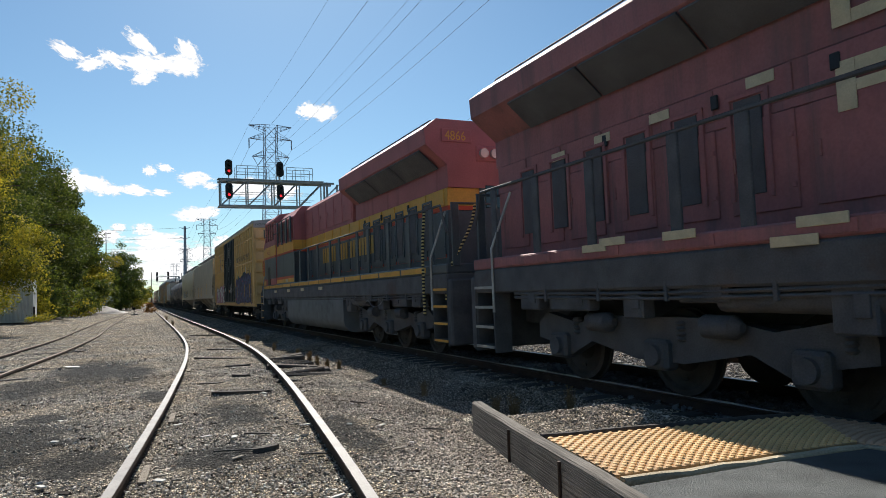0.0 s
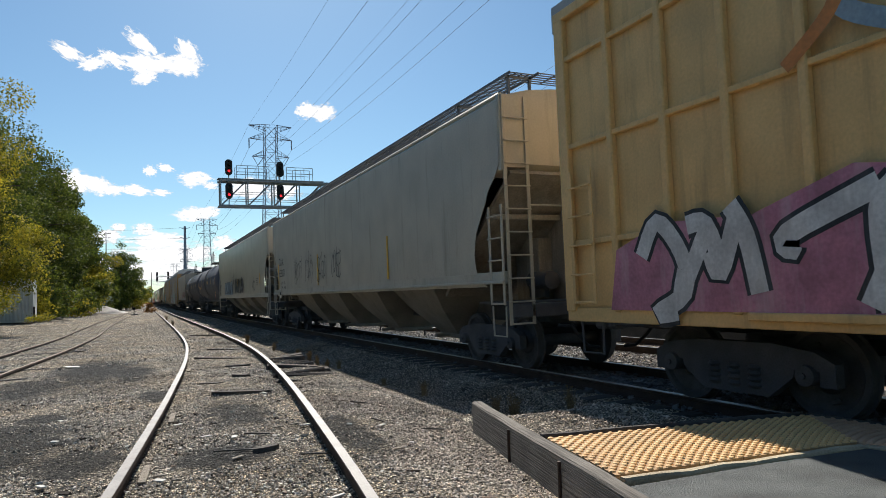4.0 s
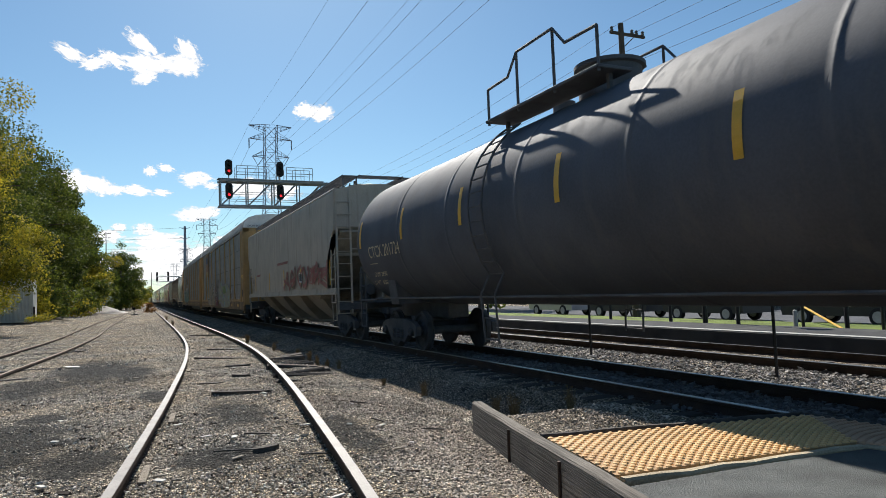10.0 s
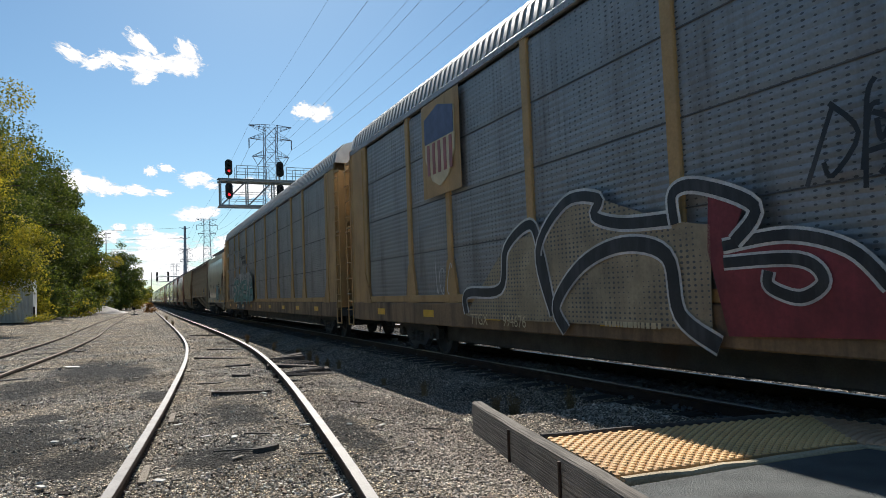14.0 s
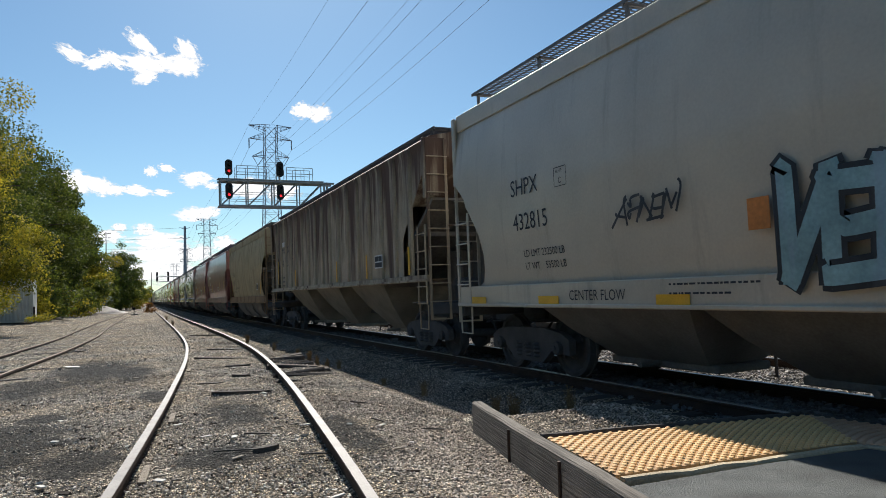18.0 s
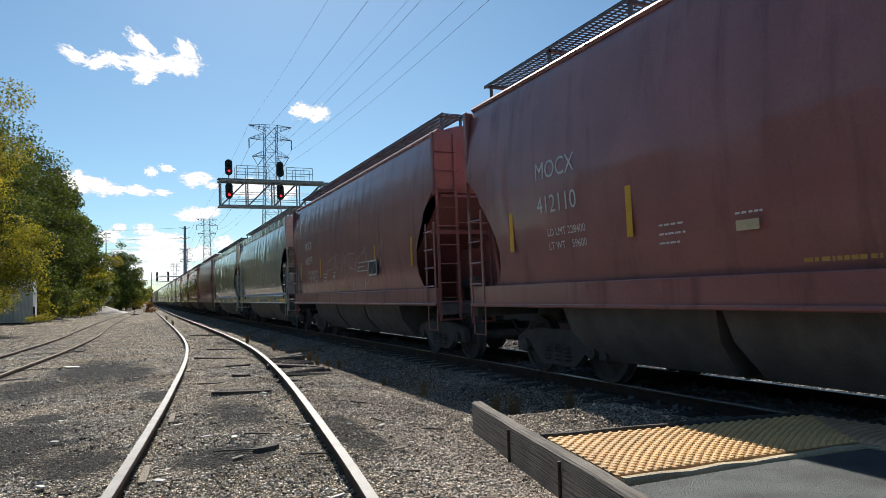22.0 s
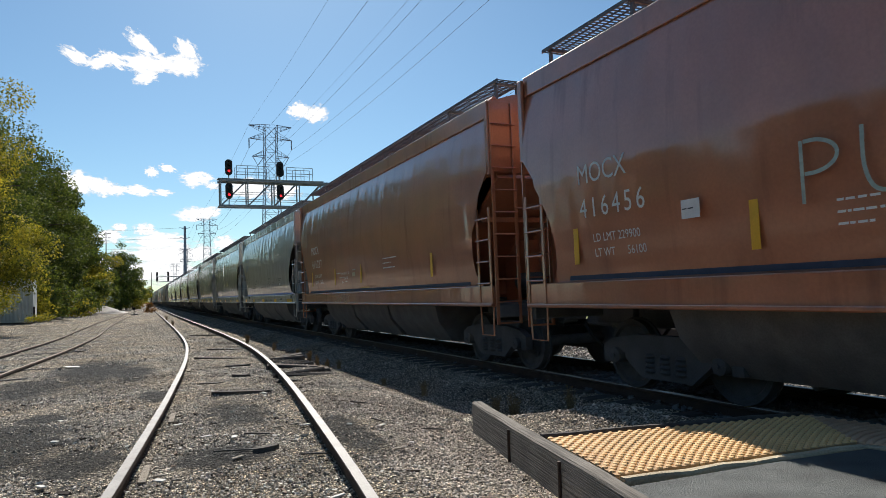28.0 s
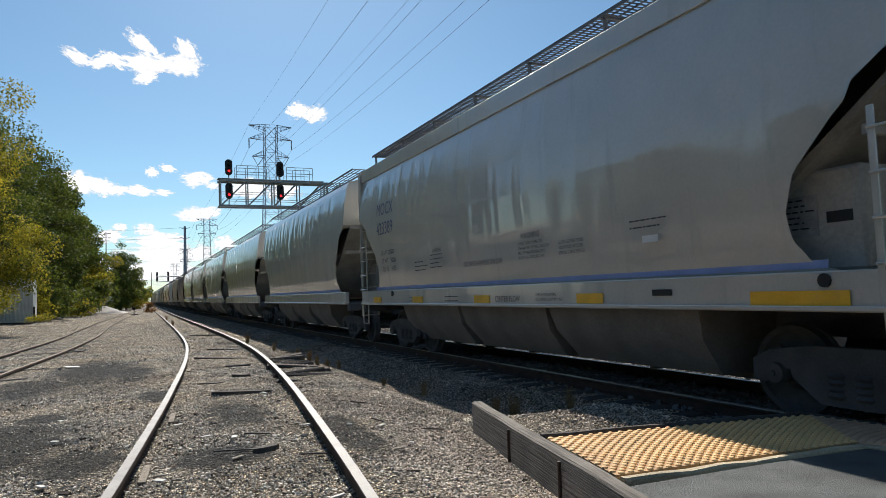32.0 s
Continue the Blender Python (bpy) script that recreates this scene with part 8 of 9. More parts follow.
patch(r2, "graffiti", gx, [(9.9, 2.0), (9.4, 2.3), (9.0, 2.3), (8.9, 2.5), (8.2, 2.6), (7.3, 2.45), (6.6, 2.7), (5.6, 2.75), (4.4, 2.6), (3.2, 2.75), (2.0, 2.4), (1.9, 1.2), (9.0, 1.12), (9.3, 1.5)], gf_rackwhite, 0.003, "white graffiti letters shaded teal")
patch(r2, "graffiti", gx - 0.004, [(8.7, 1.16), (8.8, 1.6), (7.8, 1.75), (6.8, 1.7), (5.4, 1.9), (4.0, 1.7), (2.4, 1.8), (2.1, 1.2)], gf_rackteal, 0.003)
glyphs(r2, gx - 0.008, 9.15, 1.22, 2.3, "SRKCENA", 1.02, 0.26, gf_rackteal, gf_darkteal, 0.13, 0.15, 17, 1.05, wild=0.1)
glyphs(r2, gx - 0.02, 9.05, 1.5, 2.42, "SRKCENA", 1.02, 0.07, gf_rackwhite, None, 0, 0.15, 17, 1.0, wild=0.1)
brush(r2, gx - 0.012, [(9.75, 2.05), (9.2, 2.2), (9.0, 1.85), (9.25, 1.45), (8.9, 1.2)], 0.1, gf_darkteal)
rect(r2, "name_panel", -1.60, 4.5, 7.0, 3.12, 4.05, m_rackpale, "pale panel with faded dark lettering shapes")
for k in range(7):
    rect(r2, "lettering_block", -1.606, 4.75 + k * 0.19, 4.87 + k * 0.19, 3.5, 3.68, m_sigblack)
for k in range(8):
    rect(r2, "lettering_block", -1.606, 4.5 + k * 0.17, 4.6 + k * 0.17, 3.22, 3.4, m_sigblack)
for k in range(4):
    rect(r2, "emblem_bar", -1.606, 5.95, 6.8, 3.62 + k * 0.1, 3.66 + k * 0.1, m_sigblack)
text(r2, "160895", -1.638, 5.93, 0.8, 0.3, m_white)
scrawl(r2, gx, 11.9, 10.2, 1.5, 1.85, gf_navy, 196, 5, 0.05)
scrawl(r2, gx, 12.0, 11.3, 3.9, 4.3, gf_chalk, 197, 2, 0.03)
text(r2, "TTGX", -1.638, 7.75, 0.8, 0.3, m_white)
rect(r2, "black_patch", -1.624, 4.7, 8.0, 0.74, 1.14, m_black)
for i, yp in enumerate((12.0, 9.15, 7.2, 4.4)):
    for e in (-1, 1):
        for z in (2.15, 3.1, 4.1):
            part("repair_spot", M().prism(blob(yp + e * 0.2 - 0.08, yp + e * 0.2 + 0.08, z - 0.13, z + 0.13, 9, i * 3 + e + int(z)), "x", -1.612, -1.6), m_galv, r2)

# ---- the short hoppers ----
def seams(car, style, ys, mat):
    """Vertical welds down the side sheet."""
    zs = [1.75 + 0.25 * k for k in range(11)]
    for y in ys:
        m = M()
        for za, zb in zip(zs, zs[1:]):
            xa, xb = side_x(style, za) - 0.004, side_x(style, zb) - 0.004
            m.poly([(xa, y + 0.012, za), (xa, y - 0.012, za), (xb, y - 0.012, zb), (xb, y + 0.012, zb)])
        part("weld_seam", m, mat, car)



hD = hopper("hopper_car", "pale two-bay covered hopper car with blue and orange graffiti", 207.5, 220.1, m_cream2, "curved", 2, stripe=None, bay_bot=0.55, notch=0.95)
marks(hD, "curved", 3.85, 2.78, "SHPX", "432815", m_black, 0.36, ("LD LMT 232500 LB", "LT WT    53500 LB"), gap=0.52)
text(hD, "CENTER FLOW", -1.56, 2.5, 1.2, 0.19, m_black)
glyphs(hD, -1.6, -0.8, 1.3, 2.2, "NEMU", 0.47, 0.17, gf_aqua, gf_black, 0.1, 0.0, 6, 0.95, wild=0.05)
glyphs(hD, -1.6, -3.02, 1.72, 2.04, "RUEC", 0.16, 0.045, gf_black, None, 0, 0.02, 8, 0.9, wild=0.2)
glyphs(hD, -1.585, -2.78, 1.2, 1.42, "YPPS"[1:], 0.2, 0.03, gf_black, None, 0, 0.02, 9, 0.9, wild=0.2)
rect(hD, "notice", -1.605, -3.06, -2.45, 1.76, 2.1, m_black, "black data panel")
for y0, y1, z0, z1 in ((-2.72, -2.5, 1.93, 2.06), (-3.02, -2.78, 1.93, 2.06), (-3.02, -2.5, 1.8, 1.88)):
    brush(hD, -1.612, [(y0, z0), (y1, z0), (y1, z1), (y0, z1), (y0, z0)], 0.012, m_white, smooth=False, name="panel_line")
bars(hD, -1.605, -2.12, 2.56, 3, 1.3, 0.09, 0.05, m_black)
part("hazard_placard", M().prism([(-3.87, 2.12), (-3.62, 1.88), (-3.87, 1.64), (-4.12, 1.88)], "x", -1.606, -1.6), m_yellow, hD, "yellow diamond placard with black number")
text(hD, "1495", -1.612, -3.7, 1.83, 0.15, m_black)
rect(hD, "notice", -1.605, -0.72, -0.48, 1.85, 2.15, gf_orange, "small orange sticker")
text(hD, "LIFT HERE", -1.585, -4.12, 1.42, 0.085, m_black)
part("reflector", M().box((-1.56, -4.25, 1.17), (0.006, 1.0, 0.14)), m_yellow, hD)
part("jack_hole", M().lathe([(-0.01, 0.0), (-0.01, 0.08), (0.01, 0.08)], "x", (-1.57, -4.31, 1.32), 12), m_sigblack, hD)
text(hD, "PLATE", -1.6, 2.62, 2.95, 0.06, m_black)
text(hD, "C", -1.6, 2.57, 2.8, 0.12, m_black)
brush(hD, -1.598, [(2.66, 3.02), (2.66, 2.76), (2.38, 2.76), (2.38, 3.02), (2.66, 3.02)], 0.012, m_black, smooth=False, name="plate_border")
scrawl(hD, -1.6, 1.45, 0.45, 2.12, 2.38, gf_black, 215, 5, 0.045)
reflectors(hD, -1.56, (5.1, 3.0, 0.6, -2.4, -4.9), 1.19, 0.5, 0.14)
bars(hD, -1.6, 0.6, 1.38, 2, 1.2, 0.05, 0.05, m_black)
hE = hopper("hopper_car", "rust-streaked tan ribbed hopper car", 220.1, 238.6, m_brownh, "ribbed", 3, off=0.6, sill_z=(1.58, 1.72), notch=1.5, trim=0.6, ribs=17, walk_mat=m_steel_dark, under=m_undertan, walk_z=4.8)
upright_reflectors(hE, "ribbed", (4.6, -1.0, -3.8, -6.7), 2.05, 0.6)
upright_reflectors(hE, "ribbed", (7.85,), 2.35, 0.95)
for o in hE.children:
    if o.name.startswith("reflector"):
        o.location.x = -1.56
rect(hE, "notice", -1.545, -4.98, -4.42, 1.98, 2.3, m_white)
rect(hE, "notice", -1.552, -4.94, -4.72, 2.15, 2.27, m_black)
rect(hE, "notice", -1.552, -4.69, -4.46, 2.15, 2.27, m_black)
rect(hE, "notice", -1.552, -4.94, -4.46, 2.01, 2.12, m_black)
text(hE, "MO", -1.47, 7.48, 3.09, 0.40, m_black)
text(hE, "CX", -1.47, 6.63, 3.08, 0.40, m_black)
text(hE, "48", -1.47, 7.43, 2.57, 0.40, m_black)
text(hE, "21", -1.47, 6.56, 2.56, 0.40, m_black)
text(hE, "67", -1.47, 5.71, 2.56, 0.40, m_black)
bars(hE, -1.47, 7.40, 2.15, 3, 0.5, 0.1, 0.06, m_black)
rect(hE, "notice", -1.462, 6.99, 7.43, 3.38, 3.57, m_white, "small white emblem panel")
hF = hopper("hopper_car", "ochre tan covered hopper car with rust streaks", 237.4, 253.2, m_ptex, "curved", 3, sill=m_ptexsill, stripe=None, notch=1.2, trim=2.0, bay_bot=0.66, walk_mat=m_steel_dark, walk_z=4.84)
marks(hF, "curved", 5.75, 2.62, "PTEX", "21339", m_black, 0.42, ("LD LMT  227200 LBS   103300 KG", "LT WT    58800 LBS    26700 KG"), gap=0.48, drop=0.72)
upright_reflectors(hF, "curved", (6.25, -4.0), 2.0, 0.9)
text(hF, "PLATE", -1.6, 3.56, 2.58, 0.09, m_black)
text(hF, "C", -1.6, 3.53, 2.4, 0.15, m_black)
brush(hF, -1.598, [(3.6, 2.72), (3.6, 2.35), (3.3, 2.35), (3.3, 2.72), (3.6, 2.72)], 0.015, m_black, smooth=False, name="plate_border")
rect(hF, "notice", -1.585, -3.55, -3.2, 1.75, 2.05, m_white)
rect(hF, "notice", -1.592, -3.52, -3.39, 1.88, 2.02, m_black)
rect(hF, "notice", -1.592, -3.36, -3.23, 1.88, 2.02, m_black)
rect(hF, "notice", -1.592, -3.52, -3.23, 1.78, 1.86, m_black)
seams(hF, "curved", [-3.9 + 1.2 * k for k in range(9)], m_ptexseam)


def potash(label, y0, y1, mat, number, ink, grey):
    car = hopper("hopper_car", label, y0, y1, mat, "curved", 3, stripe=m_blue_stripe if grey else (m_darkstripe if mat is m_orangeh else None), notch=0.72 if mat is m_orangeh else (1.28 if grey else 1.0), under=None if grey else m_steel_dark, bay_bot=0.88, ext=0.75 if mat is m_orangeh else 0.35)
    if mat is m_orangeh:
        SPACED.add(number)
    my, mz, gap, drop = (6.1, 3.22, 0.46, 0.95) if grey else ((5.1, 2.92, 0.49, 0.82) if mat is m_redh else (6.15, 2.7, 0.44, 0.76))
    marks(car, "curved", my, mz, "MOCX", number, ink, 0.42 if grey else 0.36, ("LD LMT 227800", "LT  WT    58200", "CU  FT      4275") if grey else (("LD LMT 229900", "LT WT      56100") if mat is m_orangeh else ("LD LMT 228400", "LT WT    59600")), m_black if grey else ink, gap=gap, drop=drop)
    if grey:
        x = -1.56
        for e in (-1, 1):
            shroud = part("end_shroud", lambda: M().span((-1.22, 4.45, 1.44), (1.22, 5.42, 2.36), 0.03), m_slopegrey, car, at=pose(0, 0, 0, 0, 0, 0 if e > 0 else 180), key="endshroud")
            part("shroud_slot", lambda: M().box((0, 0, 0), (0.012, 0.24, 0.1), 0.003), m_sigblack, shroud, at=pose(-1.224 if e > 0 else 1.224, 5.2, 1.92), key="shroudslot")
        rect(car, "notice", -1.224, -5.0, -4.58, 1.76, 2.14, m_board, "pale printed notice panel")
        bars(car, -1.23, -4.6, 2.11, 6, 0.38, 0.035, 0.018, m_black)
        text(car, "WARNING", x - 0.03, 2.85, 2.14, 0.1, m_black)
        bars(car, x - 0.03, 2.95, 2.1, 4, 0.75, 0.04, 0.04, m_black)
        bars(car, x - 0.03, 3.75, 2.0, 3, 0.7, 0.04, 0.045, m_black)
        text(car, "DO NOT HAMMER ON CAR", x - 0.02, 1.5, 1.79, 0.125, m_black)
        text(car, "WARNING", x - 0.03, -0.45, 2.12, 0.125, m_black)
        text(car, "DO NOT APPLY VIBRATOR\nTO ANY PART OF THE CAR BODY\nEXCEPT VIBRATOR BRACKETS\nUSE ON LOADED CAR ONLY", x - 0.03, -0.38, 2.03, 0.062, m_black)
        text(car, "CLOSE HOPPER SLIDES\nAND ROOF HATCHES\nBEFORE CAR IS MOVED", x - 0.03, -1.44, 1.97, 0.064, m_black)
        text(car, "CENTER FLOW", x, 0.46, 1.18, 0.13, m_black)
        text(car, "OPEN HATCH BEFORE\nUNLOADING COMPARTMENT", x, -0.76, 1.26, 0.058, m_black)
        bars(car, x, 4.2, 1.28, 2, 0.7, 0.04, 0.04, m_black)
        bars(car, x, 2.4, 1.28, 2, 0.8, 0.04, 0.04, m_black)
        bars(car, x - 0.03, -2.9, 2.12, 2, 0.65, 0.04, 0.04, m_black)
        rect(car, "notice", x - 0.025, -3.35, -3.1, 1.85, 1.93, m_white)
        reflectors(car, x, (6.3, 3.75, 0.92, -2.03), 1.22, 0.55, 0.13)
        part("reflector", lambda: M().box((0, 0, 0), (0.006, 0.97, 0.13)), m_yellow, car, at=pose(x, -4.98, 1.21), key="longrefl")
        part("sill_slot", lambda: M().box((0, 0, 0), (0.012, 0.3, 0.07), 0.003), m_sigblack, car, at=pose(x, -3.33, 1.28), key="sillslot")
        for e in (-1, 1):
            part("jack_hole", lambda: M().lathe([(-0.01, 0.0), (-0.01, 0.06), (0.01, 0.06)], "x", n=12), m_sigblack, car, at=pose(x, e * 5.25, 1.36), key="jackhole")
    else:
        upright_reflectors(car, "curved", (5.85, 3.15, -2.2, -4.6) if mat is m_redh else (6.3, 3.5, 1.0, -3.6), 2.25 if mat is m_redh else 1.98, 0.62)
        if number != "416287":
            bars(car, -1.59, 2.65, 2.03, 3, 0.4, 0.05, 0.05, ink)
        bars(car, -1.6, -0.9, 2.2, 3, 0.9, 0.06, 0.05, ink)
        rect(car, "notice", -1.585, 1.36, 1.62, 1.86, 1.96, m_creamlet)
        bars(car, -1.59, 1.62, 2.04, 1, 0.4, 0.05, 0.05, ink)
        bars(car, -1.56, 0.95, 1.56, 1, 0.9, 0.09, 0.05, m_goldlet)
    return car


seams(hA, "flat", [-8.0 + 2.3 * k for k in range(8)], m_cream)
p1 = potash("dark red covered hopper car with white marks", 253.2, 268.0, m_redh, "412110", m_white, False)
p2 = potash("dark red covered hopper car with white outline graffiti", 268.0, 282.4, m_redh, "412179", m_white, False)
glyphs(p2, -1.605, 2.4, 1.65, 2.45, "FMRPN", 0.95, 0.012, gf_chalk, None, 0, 0.1, 233, 1.1, wild=0.13)
for k in range(4):
    rect(p2, "paint_drip", -1.6, 1.5 - k * 1.0, 1.512 - k * 1.0, 1.5, 1.72, gf_chalk, depth=0.002)
scrawl(p2, -1.605, 4.5, 3.3, 1.8, 2.15, gf_chalk, 240, 5, 0.03)
rect(p2, "notice", -1.6, -2.4, -1.8, 1.82, 2.2, m_white)
rect(p2, "notice", -1.606, -2.36, -1.84, 1.86, 2.16, m_boxdoor)
p3 = potash("light grey covered hopper car with blue stripe", 282.4, 296.9, m_greyh, "423386", m_blueletter, True)
p4 = potash("light grey covered hopper car with blue stripe", 296.9, 311.8, m_greyh, "423391", m_blueletter, True)
p5 = potash("dark red covered hopper car with pale bubble graffiti", 311.8, 326.5, m_redh, "412180", m_white, False)
glyphs(p5, -1.6, 4.6, 1.55, 2.15, "ASOEBCU", 0.83, 0.2, gf_red, gf_chalk, 0.06, 0.0, 25, wild=0.18)
p6 = potash("orange-brown covered hopper car with chalky scrawl", 326.5, 340.9, m_orangeh, "416456", m_white, False)
glyphs(p6, -1.605, 3.0, 2.0, 2.55, "PUC", 0.55, 0.035, gf_mint, None, 0, 0.0, 5, 0.8)
rect(p6, "notice", -1.6, 4.1, 4.35, 2.05, 2.25, m_white)
bars(p6, -1.606, 4.33, 2.16, 1, 0.2, 0.03, 0.02, m_black)
scrawl(p6, -1.605, 1.0, -1.5, 1.9, 2.3, gf_mint, 262, 4, 0.04)
p7 = potash("orange-brown covered hopper car", 340.9, 355.9, m_orangeh, "416287", m_white, False)
bars(p7, -1.6, 3.1, 2.0, 1, 0.42, 0.06, 0.05, m_white)
text(p7, "Enamel 5503A-RAL 8023", -1.6, 2.64, 1.93, 0.105, m_white, wide=0.85)
bars(p7, -1.6, 2.82, 1.87, 1, 0.45, 0.06, 0.05, m_white)
text(p7, "Epoxy 37200", -1.6, 2.36, 1.80, 0.1, m_white, wide=0.85)
text(p7, "07-16", -1.6, 2.56, 1.69, 0.1, m_white, wide=0.85)
bars(p7, -1.6, 2.22, 1.75, 1, 0.25, 0.06, 0.05, m_white)
scrawl(p7, -1.575, 3.5, 1.9, 1.18, 1.34, gf_tan, 271, 8, 0.016)
p8 = potash("light grey covered hopper car with blue stripe", 355.9, 370.9, m_greyh, "423082", m_blueletter, True)
p9 = potash("light grey covered hopper car with blue stripe", 370.9, 385.8, m_greyh, "423394", m_blueletter, True)
pA = potash("light grey covered hopper car with blue stripe", 385.8, 401.0, m_greyh, "423389", m_blueletter, True)
y = 401.0
for k in range(5):
    hopper("hopper_car", "light grey covered hopper car far down the line", y, y + 15.0, m_greyh, "curved", 3, stripe=m_blue_stripe, near=False, bay_bot=0.66)
    y += 15.0
for k in range(17):
    mt, lb = ((m_brownh, "rusty brown covered hopper car far down the line"), (m_redh, "dark red covered hopper car far down the line"), (m_tilx, "weathered grey covered hopper car far down the line"), (m_ptex, "tan covered hopper car far down the line"))[(k * 3 + k // 4) % 4]
    hopper("hopper_car", lb, y, y + 15.6, mt, "curved", 3, near=False, bay_bot=0.66)
    y += 15.6
# ---- signal gantry over the tracks ----
gan = empty("signal_gantry", "grey steel cantilever signal bridge with red signals", "railway signal", pose(0, 58, 0))
mast = M()
for x in (15.4, 16.6):
    for y in (-0.5, 0.5):
        mast.box((x, y, 5.6), (0.16, 0.16, 11.6), 0.02)
for k in range(9):
    z = 0.5 + k * 1.2
    for y in (-0.5, 0.5):
        mast.tube([(15.4, y, z), (16.6, y, z + 1.2)], 0.035, 5)
part("mast", mast, m_gantry, gan)
for z, nm in ((11.3, "upper_beam"), (9.15, "lower_beam")):
    for yy in (-0.55, 0.55):
        part(nm, M().box((11.1, yy, z), (9.9, 0.16, 0.17), 0.02), m_gantry, gan)
for i in range(5):
    x = 6.3 + i * 2.2
    for yy in (-0.55, 0.55):
        part("brace", M().tube([(x, yy, 9.15), (x + 2.1, yy, 11.3)], 0.055, 5), m_gantry, gan)
        part("upright", M().box((x, yy, 10.2), (0.1, 0.1, 2.1)), m_gantry, gan)
part("walkway", M().box((10.6, 0, 11.46), (9.0, 1.1, 0.06)), m_gantry, gan)
for a, b in ((7.6, 10.3), (11.8, 14.1)):
    for yy in (-0.6, 0.6):
        for k in range(4):
            part("railing_post", M().tube([(a + (b - a) * k / 3, yy, 11.4), (a + (b - a) * k / 3, yy, 12.6)], 0.025, 5), m_gantry, gan)
        for z in (12.05, 12.6):
            part("railing", M().tube([(a, yy, z), (b, yy, z)], 0.025, 5), m_gantry, gan)
for yy in (-0.6, 0.6):
    for z in (9.7, 10.3):
        part("lower_railing", M().tube([(6.3, yy, z), (14.2, yy, z)], 0.022, 5), m_gantry, gan)
glow = bpy.data.materials.new("red_signal_light")
glow.use_nodes = True
glow.node_tree.nodes["Principled BSDF"].inputs["Base Color"].default_value = (0.5, 0.01, 0.02, 1)
glow.node_tree.nodes["Principled BSDF"].inputs["Emission Color"].default_value = (1.0, 0.03, 0.04, 1)
glow.node_tree.nodes["Principled BSDF"].inputs["Emission Strength"].default_value = 1.1
for x in (6.95, 11.22):
    for z, lit in ((12.38, x < 8), (10.38, True)):
        h = part("signal_head", M().prism([(x + 0.3 * math.cos(a), z + (0.38 if math.sin(a) > 0 else -0.38) + 0.3 * math.sin(a)) for a in [k * math.pi / 10 for k in range(20)]], "y", -0.75, -0.62), m_sigblack, gan, "black signal head with red light")
        for k in (-1, 0, 1):
            on = lit and k == -1 + (0 if z > 11 else 0)
            part("lens", M().lathe([(-0.78, 0.0), (-0.78, 0.11), (-0.74, 0.12)], "y", (x, 0, z + k * 0.34), 14), glow if on else m_sigblack, h)
            part("hood", M().lathe([(-1.0, 0.14), (-0.74, 0.14), (-0.74, 0.125), (-1.0, 0.125), (-1.0, 0.14)], "y", (x, 0, z + k * 0.34), 14, False), m_sigblack, h)
        part("signal_arm", M().tube([(x, -0.6, z - 0.66), (x, -0.6, z - 1.25)], 0.05, 6), m_gantry, gan)
gan2 = empty("signal_gantry", "small far signal bridge over the tracks", "railway signal", pose(0, 300, 0))
part("beam", M().box((11, 0, 11.3), (9, 0.3, 0.3)).box((11, 0, 9.2), (9, 0.3, 0.3)), m_gantry, gan2)
part("mast", M().box((15.5, 0, 5.5), (0.8, 0.5, 11.5)), m_gantry, gan2)
for x in (6.9, 11.2):
    for z in (12.4, 10.3):
        part("signal_head", M().box((x, -0.5, z), (0.8, 0.2, 1.8), 0.1), m_sigblack, gan2)


# ---- power line ----
def tower(x, y, h, label):
    th = empty("transmission_tower", label, "power pylon", pose(x, y, 0), "lattice towers of the power line")
    m = M()
    def leg(z):
        t = z / h
        return 3.2 * (1 - t) + 0.0 if t < 0.4 else max(1.35, 3.2 * 0.6 - (t - 0.4) * 1.6)
    lev = [h * k / 14 for k in range(15)]
    cs = [(-1, -1), (1, -1), (1, 1), (-1, 1)]
    for a, b in zip(lev, lev[1:]):
        ra, rb = leg(a), leg(b)
        for k in range(4):
            c, d = cs[k], cs[(k + 1) % 4]
            m.tube([(c[0] * ra, c[1] * ra, a), (c[0] * rb, c[1] * rb, b)], 0.075, 4)
            m.tube([(c[0] * ra, c[1] * ra, a), (d[0] * rb, d[1] * rb, b)], 0.04, 4)
            m.tube([(d[0] * ra, d[1] * ra, a), (c[0] * rb, c[1] * rb, b)], 0.04, 4)
            m.tube([(c[0] * rb, c[1] * rb, b), (d[0] * rb, d[1] * rb, b)], 0.04, 4)
    part("lattice", m, m_towersteel, th)
    for z, w in ((h, 4.8), (h - 3.0, 4.7), (h - 7.0, 4.1)):
        for s in (-1, 1):
            a = M()
            for yy in (-1.2, 1.2):
                a.tube([(s * 1.2, yy, z), (s * w, 0, z)], 0.08, 4)
                a.tube([(s * 1.2, yy, z + (1.5 if z < h else -1.4)), (s * w, 0, z)], 0.045, 4)
                for k in (0.35, 0.68):
                    a.tube([(s * (1.2 + (w - 1.2) * k), yy * (1 - k), z), (s * (1.2 + (w - 1.2) * k), yy * (1 - k), z + (1.5 if z < h else -1.4) * (1 - k))], 0.045, 4)
            part("crossarm", a, m_towersteel, th)
    for s in (-1, 1):
        part("insulator", M().tube([(s * 4.7, 0, h - 3.0), (s * 4.7, 0, h - 5.2)], 0.13, 6), m_towersteel, th)
        part("insulator", M().tube([(s * 4.0, 0, h - 7), (s * 2.9, 0, h - 9), (s * 1.6, 0, h - 7.2)], 0.1, 5), m_towersteel, th)
    return th


